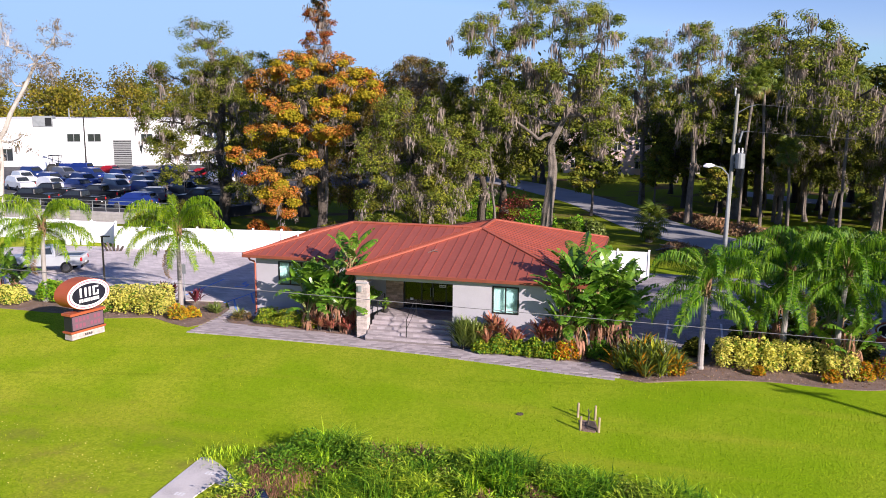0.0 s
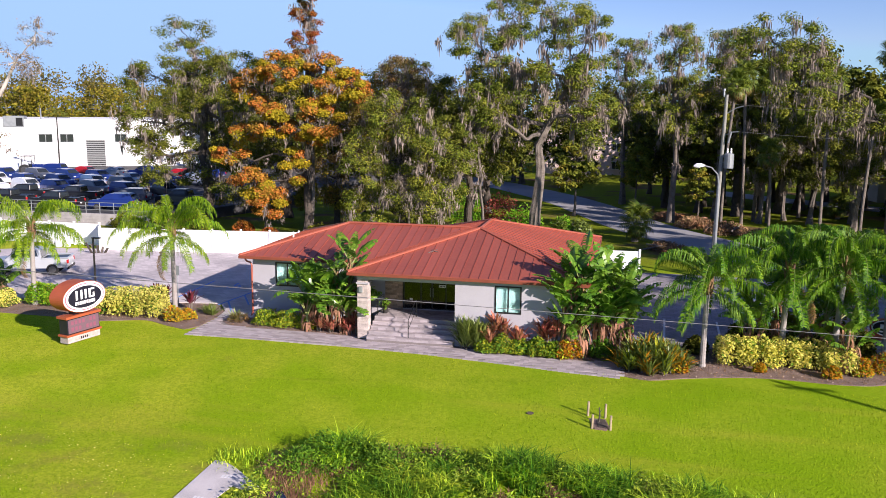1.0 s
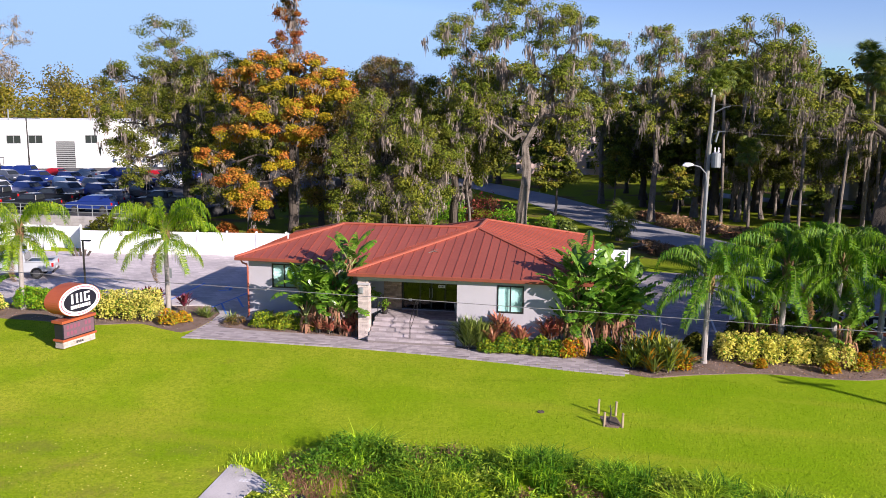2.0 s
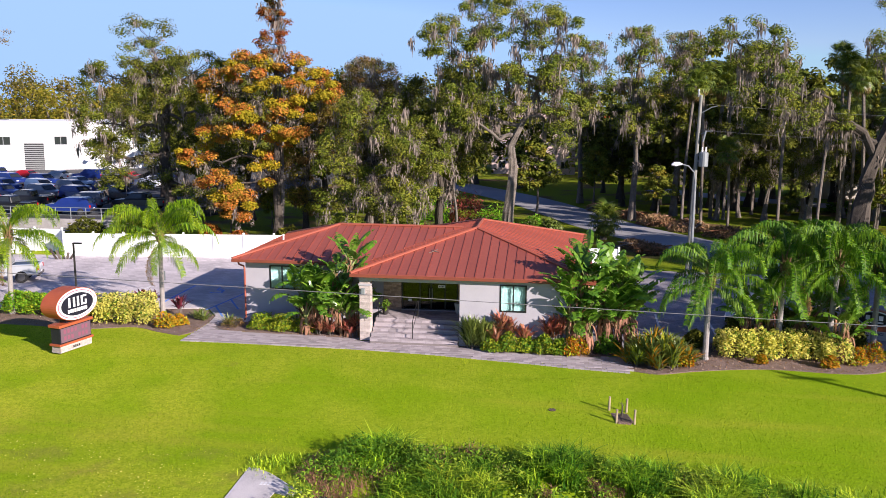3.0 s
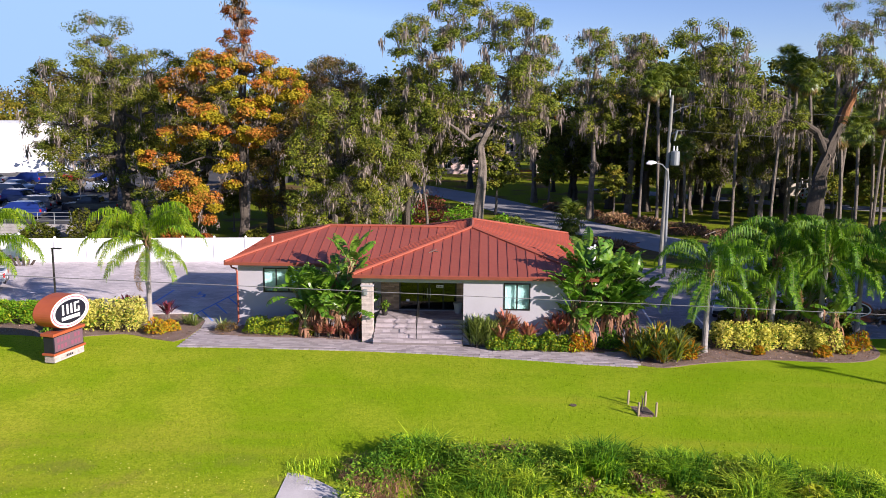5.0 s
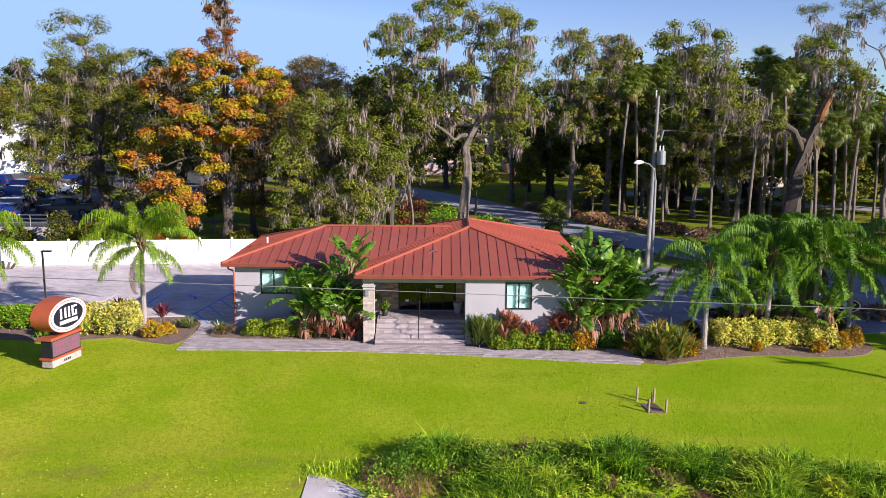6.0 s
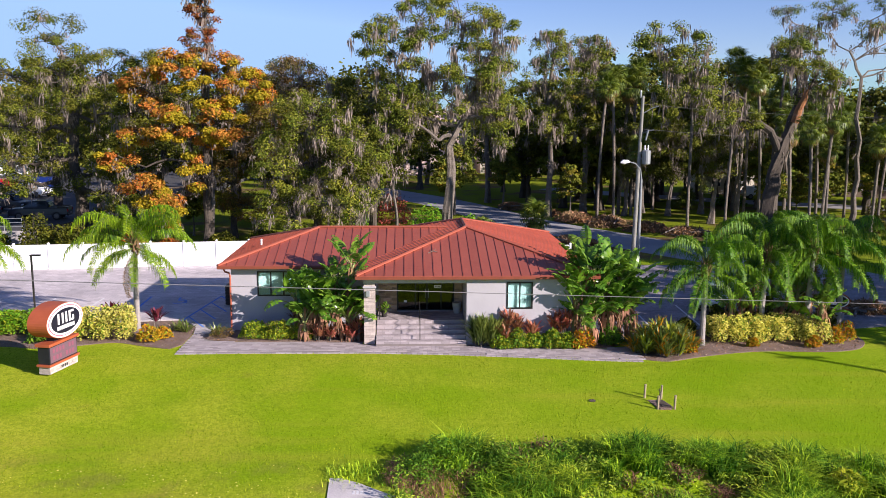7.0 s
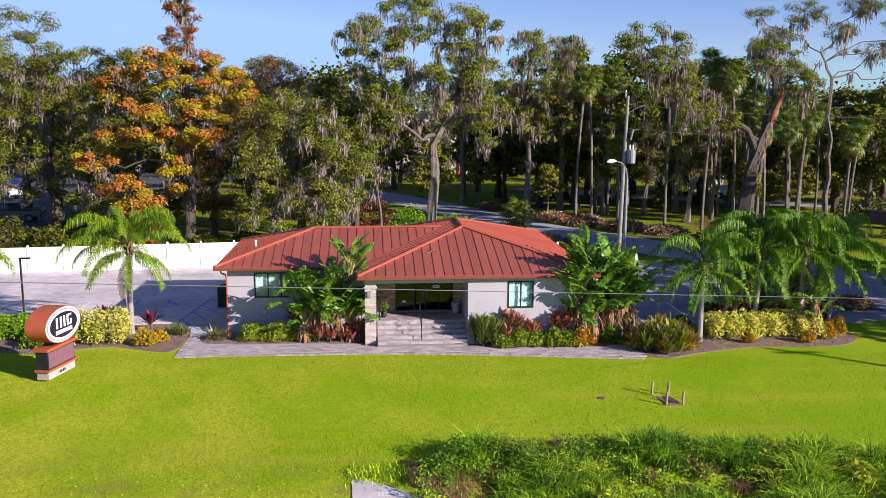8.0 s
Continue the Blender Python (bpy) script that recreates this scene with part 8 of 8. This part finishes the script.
# undergrowth behind the fence and along the road
for k, (x, y, rx, ry, rz, m_, lab) in enumerate((
        (0.6, 45.0, 2.6, 1.6, 3.6, L_REDBUSH, "rust-red leafy bush by the road"), (-2.4, 41.0, 2.0, 1.4, 5.4, L_FERN, "yellow-green leafy shrub under the oaks"), (4.0, 35.5, 2.6, 1.3, 3.5, L_FERN, "bright green broad-leaved bush behind the roof"), (7.6, 34.0, 1.6, 1.0, 2.6, L_FERN, "bright green bush at the foot of the oak"),
        (9.4, 33.5, 1.5, 1.0, 2.2, L_LILY, "grassy green bush at the foot of the oak"), (-10.0, 31.0, 2.0, 1.3, 1.6, L_OAKDARK, "dark undergrowth behind the fence"), (-13.0, 28.5, 1.6, 1.0, 1.8, L_OAKDARK, "dark undergrowth behind the fence"),
        (-20.8, 30.0, 1.4, 1.0, 1.6, L_GUMRED, "rust-coloured dry bush behind the fence"), (-17.0, 27.2, 1.3, 0.9, 1.5, L_GUMRED, "rust-coloured dry bush behind the fence"), (-28.6, 29.5, 1.5, 1.0, 3.6, L_OAKDARK, "dark leafy bush under the mossy oak"), (-25.2, 29.0, 1.9, 1.1, 2.6, L_OAKDARK, "dark leafy bush under the mossy oak"), (-33.0, 30.8, 2.2, 1.0, 1.8, L_OAKDARK, "dark bush below the retaining wall"), (-27.0, 30.4, 2.6, 1.2, 2.2, L_OAKDARK, "dark bush below the retaining wall"),
        (42.5, 62.0, 2.4, 1.4, 1.5, L_HEDGEGREEN, "clipped green bush along the lane"), (50.0, 33.0, 2.4, 1.6, 2.6, L_OAK, "leafy bush at the edge of the grove"),
        (54.2, 43.6, 2.6, 1.6, 3.4, L_OAKDARK, "dark leafy bush beside the parked car"), (47.6, 38.6, 1.7, 1.2, 1.9, L_OAKDARK, "dark leafy bush beside the parked car"), (51.6, 44.6, 2.2, 1.4, 2.8, L_OAKDARK, "dark leafy bush behind the parked car"))):
    shrub("undergrowth_bush", x, y, rx, ry, rz, m_, 0.26, 1300, lab, "bush", 600 + k, z=-0.25)

# heaps of cut brush along the road
rng = np.random.default_rng(31)
for k, (x, y, rx, ry, h) in enumerate(((19.9, 47.2, 2.2, 2.0, 1.1), (22.4, 43.2, 2.2, 1.9, 1.2), (25.4, 39.8, 2.4, 1.6, 1.1), (28.6, 37.2, 2.4, 1.4, 0.9), (32.4, 34.0, 2.2, 1.3, 0.9), (16.2, 31.8, 1.3, 1.1, 0.8), (17.4, 29.2, 1.4, 1.2, 0.9), (28.6, 6.0, 1.5, 0.8, 0.8), (17.4, 52.5, 1.8, 2.2, 0.8), (14.6, 59.0, 1.6, 2.6, 0.8))):
    pts = dome_points(1500, rx, ry, h, rng, 0.4)
    s = thing("brush_heap", (x, y, -0.25), "heap of cut brown brush and dry fronds", "brush heap")
    part("debris", Geo().array(*leaf_quads(pts, 0.5, rng, 0.16, 0.1)), L_BRUSH, s)
    g = Geo()
    for _ in range(16):
        a = rng.uniform(0, 6.3)
        p = np.array((rng.uniform(-0.7, 0.7) * rx, rng.uniform(-0.7, 0.7) * ry, rng.uniform(0.1, 0.7) * h))
        d = np.array((math.cos(a), math.sin(a), rng.uniform(-0.1, 0.25))) * rng.uniform(0.5, 1.3)
        part("log", Geo().tube([p - d, p + d], [0.08, 0.05], 5), M_TORN if k % 2 == 0 else M_BARK, s)


# ---- far woods ----
def far_woods(name, spots, material, seed, label, second=None):
    """Distant tree crowns with their trunks, one mesh."""
    rng = np.random.default_rng(seed)
    lv, tr = [], Geo()
    for x, y, h, r in spots:
        n = 34
        c = np.stack([x + rng.normal(size=n) * r * 0.55, y + rng.normal(size=n) * r * 0.4, h * (0.06 + 0.94 * rng.uniform(size=n) ** 0.75)], axis=1)
        c[:, :2] = np.array([[x, y]]) + (c[:, :2] - np.array([[x, y]])) * (1.15 - 0.6 * (c[:, 2:3] / h) ** 3)
        p = np.repeat(c, 36, axis=0) + rng.normal(size=(n * 36, 3)) * np.array([[1.0, 1.0, 0.75]]) * r * 0.22
        p[:, 2] = np.maximum(p[:, 2], 0.4)
        lv.append(p)
        tr.tube([(x, y, -0.4), (x + rng.normal() * 0.5, y, h * 0.5), (x + rng.normal(), y, h * 0.9)], [0.4, 0.28, 0.08], 6)
    s = thing(name, (0, 0, -0.25), label, "woods", kind="stuff")
    pts = np.concatenate(lv)
    part("crown_mass", Geo().array(*leaf_quads(pts, 0.75, rng, 0.65, 0.3)), material, s)
    part("trunk_mass", tr, M_BARK, s)


rng = np.random.default_rng(41)


def line_of(x0, x1, y, dy, step, h, dh, r):
    return [(x + rng.normal() * step * 0.3, y + rng.uniform(-dy, dy), h + rng.uniform(-dh, dh), r * rng.uniform(0.85, 1.2)) for x in np.arange(x0, x1, step)]


far_woods("far_woods", line_of(-230, -60, 172, 14, 4.4, 18.5, 3.0, 5.5), L_BROWNISH, 701, "distant yellow-brown woods behind the warehouse")
far_woods("far_woods", line_of(-230, -50, 150, 8, 6.5, 14.5, 2.5, 5.2), L_YELLOW, 702, "distant yellow-green trees behind the warehouse")
far_woods("far_woods", line_of(-75, 150, 150, 12, 6.5, 17.5, 3, 5.5), L_OAKDARK, 703, "distant dark green woods beyond the grove")
far_woods("far_woods", line_of(-60, 5, 98, 8, 7.0, 15.0, 2.5, 5.0), L_OAKDARK, 704, "dark green trees behind the sales lot")
far_woods("far_woods", line_of(14, 120, 102, 8, 6.5, 14.5, 2.5, 5.0), L_OAK, 705, "green trees beyond the park lane")
far_woods("far_woods", line_of(60, 130, 66, 12, 7.0, 12.5, 2.5, 4.5), L_OAK, 706, "green trees at the edge of the park")

# unseen oaks, added outside the view to throw shade on the side lot and road
src = tree("roadside_oak", 42.5, -6.6, "broad leafy oak added out of view to shade the side lot", [(0, 0, 0), (0.3, 0, 4), (-0.2, 0.2, 8), (0.2, 0, 12)], 0.5,
           [(0, 0, 13.5, 4.2, 4.2, 3.0), (-3.4, 0, 10, 3.4, 3.4, 3.0), (3.4, 0, 10, 3.4, 3.4, 3.0), (0, -3, 8.5, 3.4, 3.0, 2.6), (0, 3, 8.5, 3.4, 3.0, 2.6)], L_OAK, 430, 90, 2000, 0.8, 0, M_BARK, group="roadside oaks")
for x, y, a, k in ((50.5, 10.0, 150, 1.25), (47.5, 15.5, 250, 1.15), (48.0, -1.0, 40, 1.0), (53.0, 5.5, 90, 1.1), (57.5, -4.0, 300, 1.05)):
    copy_thing(src, pose(x, y, -0.25, 0, 0, a)).scale = (k, k, k)

# ---- pavers of the walk, porch and steps ----
def walk_front(x):
    return float(np.interp(x, (-8.9, -6.5, -0.2, 4.1, 8.1, 10.7, 12.9, 14), (-1.2, -1.15, -1.25, -1.6, -2.25, -2.7, -2.95, -3.0)))


def walk_back(x):
    return float(np.interp(x, (-9.2, -8.3, -7.7, -6.4, -0.1, 0.0, 5.0, 5.1, 8.4, 10.8, 12.5, 13.0), (3.2, 3.2, 0.95, 0.72, 0.45, 0.0, 0.0, -0.28, -0.8, -1.02, -0.7, -0.6)))


bed = Geo()
XS = np.linspace(-8.9, 13.1, 45)
bed.prism([(x, walk_front(x)) for x in XS] + [(x, walk_back(x)) for x in XS[::-1]], -0.6, -0.240)
walkway = tagged(part("walkway", bed, M_JOINT), "grey concrete paver walkway in front of the office", "walkway", kind="structure")
rng = random.Random(17)
PW, PD = 0.40, 0.20
base_paver = None
rest = Geo()
singles = 0
row = 0
y = -3.05
while y < 3.2:
    x = -8.9 + (PW / 2 if row % 2 else 0.0)
    while x < 13.1:
        inside = all(walk_front(a) - 0.02 <= y and y + PD <= walk_back(a) + 0.03 for a in (x, x + PW))
        if inside and not (y > 1.0 and x + PW > -8.3):
            lift = rng.uniform(-0.004, 0.004)
            if 0.2 < x < 9.4 and singles < 298 and y > -2.3:
                if base_paver is None:
                    g = Geo().box(0.006, PW - 0.006, 0.006, PD - 0.006, -0.05, 0.0)
                    base_paver = part("paver", g, M_PAVER, walkway, bevel=0.006)
                    base_paver.location = (x, y, -0.212 + lift)
                else:
                    twin(base_paver, pose(x, y, -0.212 + lift))
                singles += 1
            else:
                rest.box(x + 0.006, x + PW - 0.006, y + 0.006, y + PD - 0.006, -0.26, -0.212 + lift)
        x += PW
    y += PD
    row += 1
tagged(part("pavers", rest, M_PAVERS, walkway), kind="stuff")
# soldier course along the lawn
edge = Geo()
for a, b in zip(XS[:-1], XS[1:]):
    for t in (0.0, 0.5):
        x0, x1 = a + (b - a) * t, a + (b - a) * (t + 0.5)
        y0 = walk_front((x0 + x1) / 2)
        edge.box(x0 + 0.006, x1 - 0.006, y0 - 0.22, y0 - 0.012, -0.4, -0.216)
tagged(part("edge_course", edge, M_PAVERS, walkway), kind="stuff")

# porch and step pavers
treads = Geo()
for k, (y0, z) in enumerate(EDGES):
    y1 = 2.86 if k == 0 else EDGES[k - 1][0]
    yy = y0
    r = 0
    while yy < y1 - 0.02:
        d = min(0.15, y1 - yy)
        x = 0.6
        while x < 5.0:
            w = min(0.15 if x == 0.6 and r % 2 else 0.3, 5.04 - x)
            treads.box(x + 0.005, x + w - 0.005, yy + 0.004, yy + d - 0.004, z - 0.055, z + rng.uniform(-0.003, 0.003))
            x += w
        yy += d
        r += 1
    x = 0.6
    while x < 5.0:
        w = min(0.4, 5.04 - x)
        treads.box(x + 0.005, x + w - 0.005, y0 + 0.005, y0 + 0.03, z - 0.17, z - 0.06)
        x += w
tagged(part("porch_pavers", treads, M_PAVERS, house), kind="stuff")
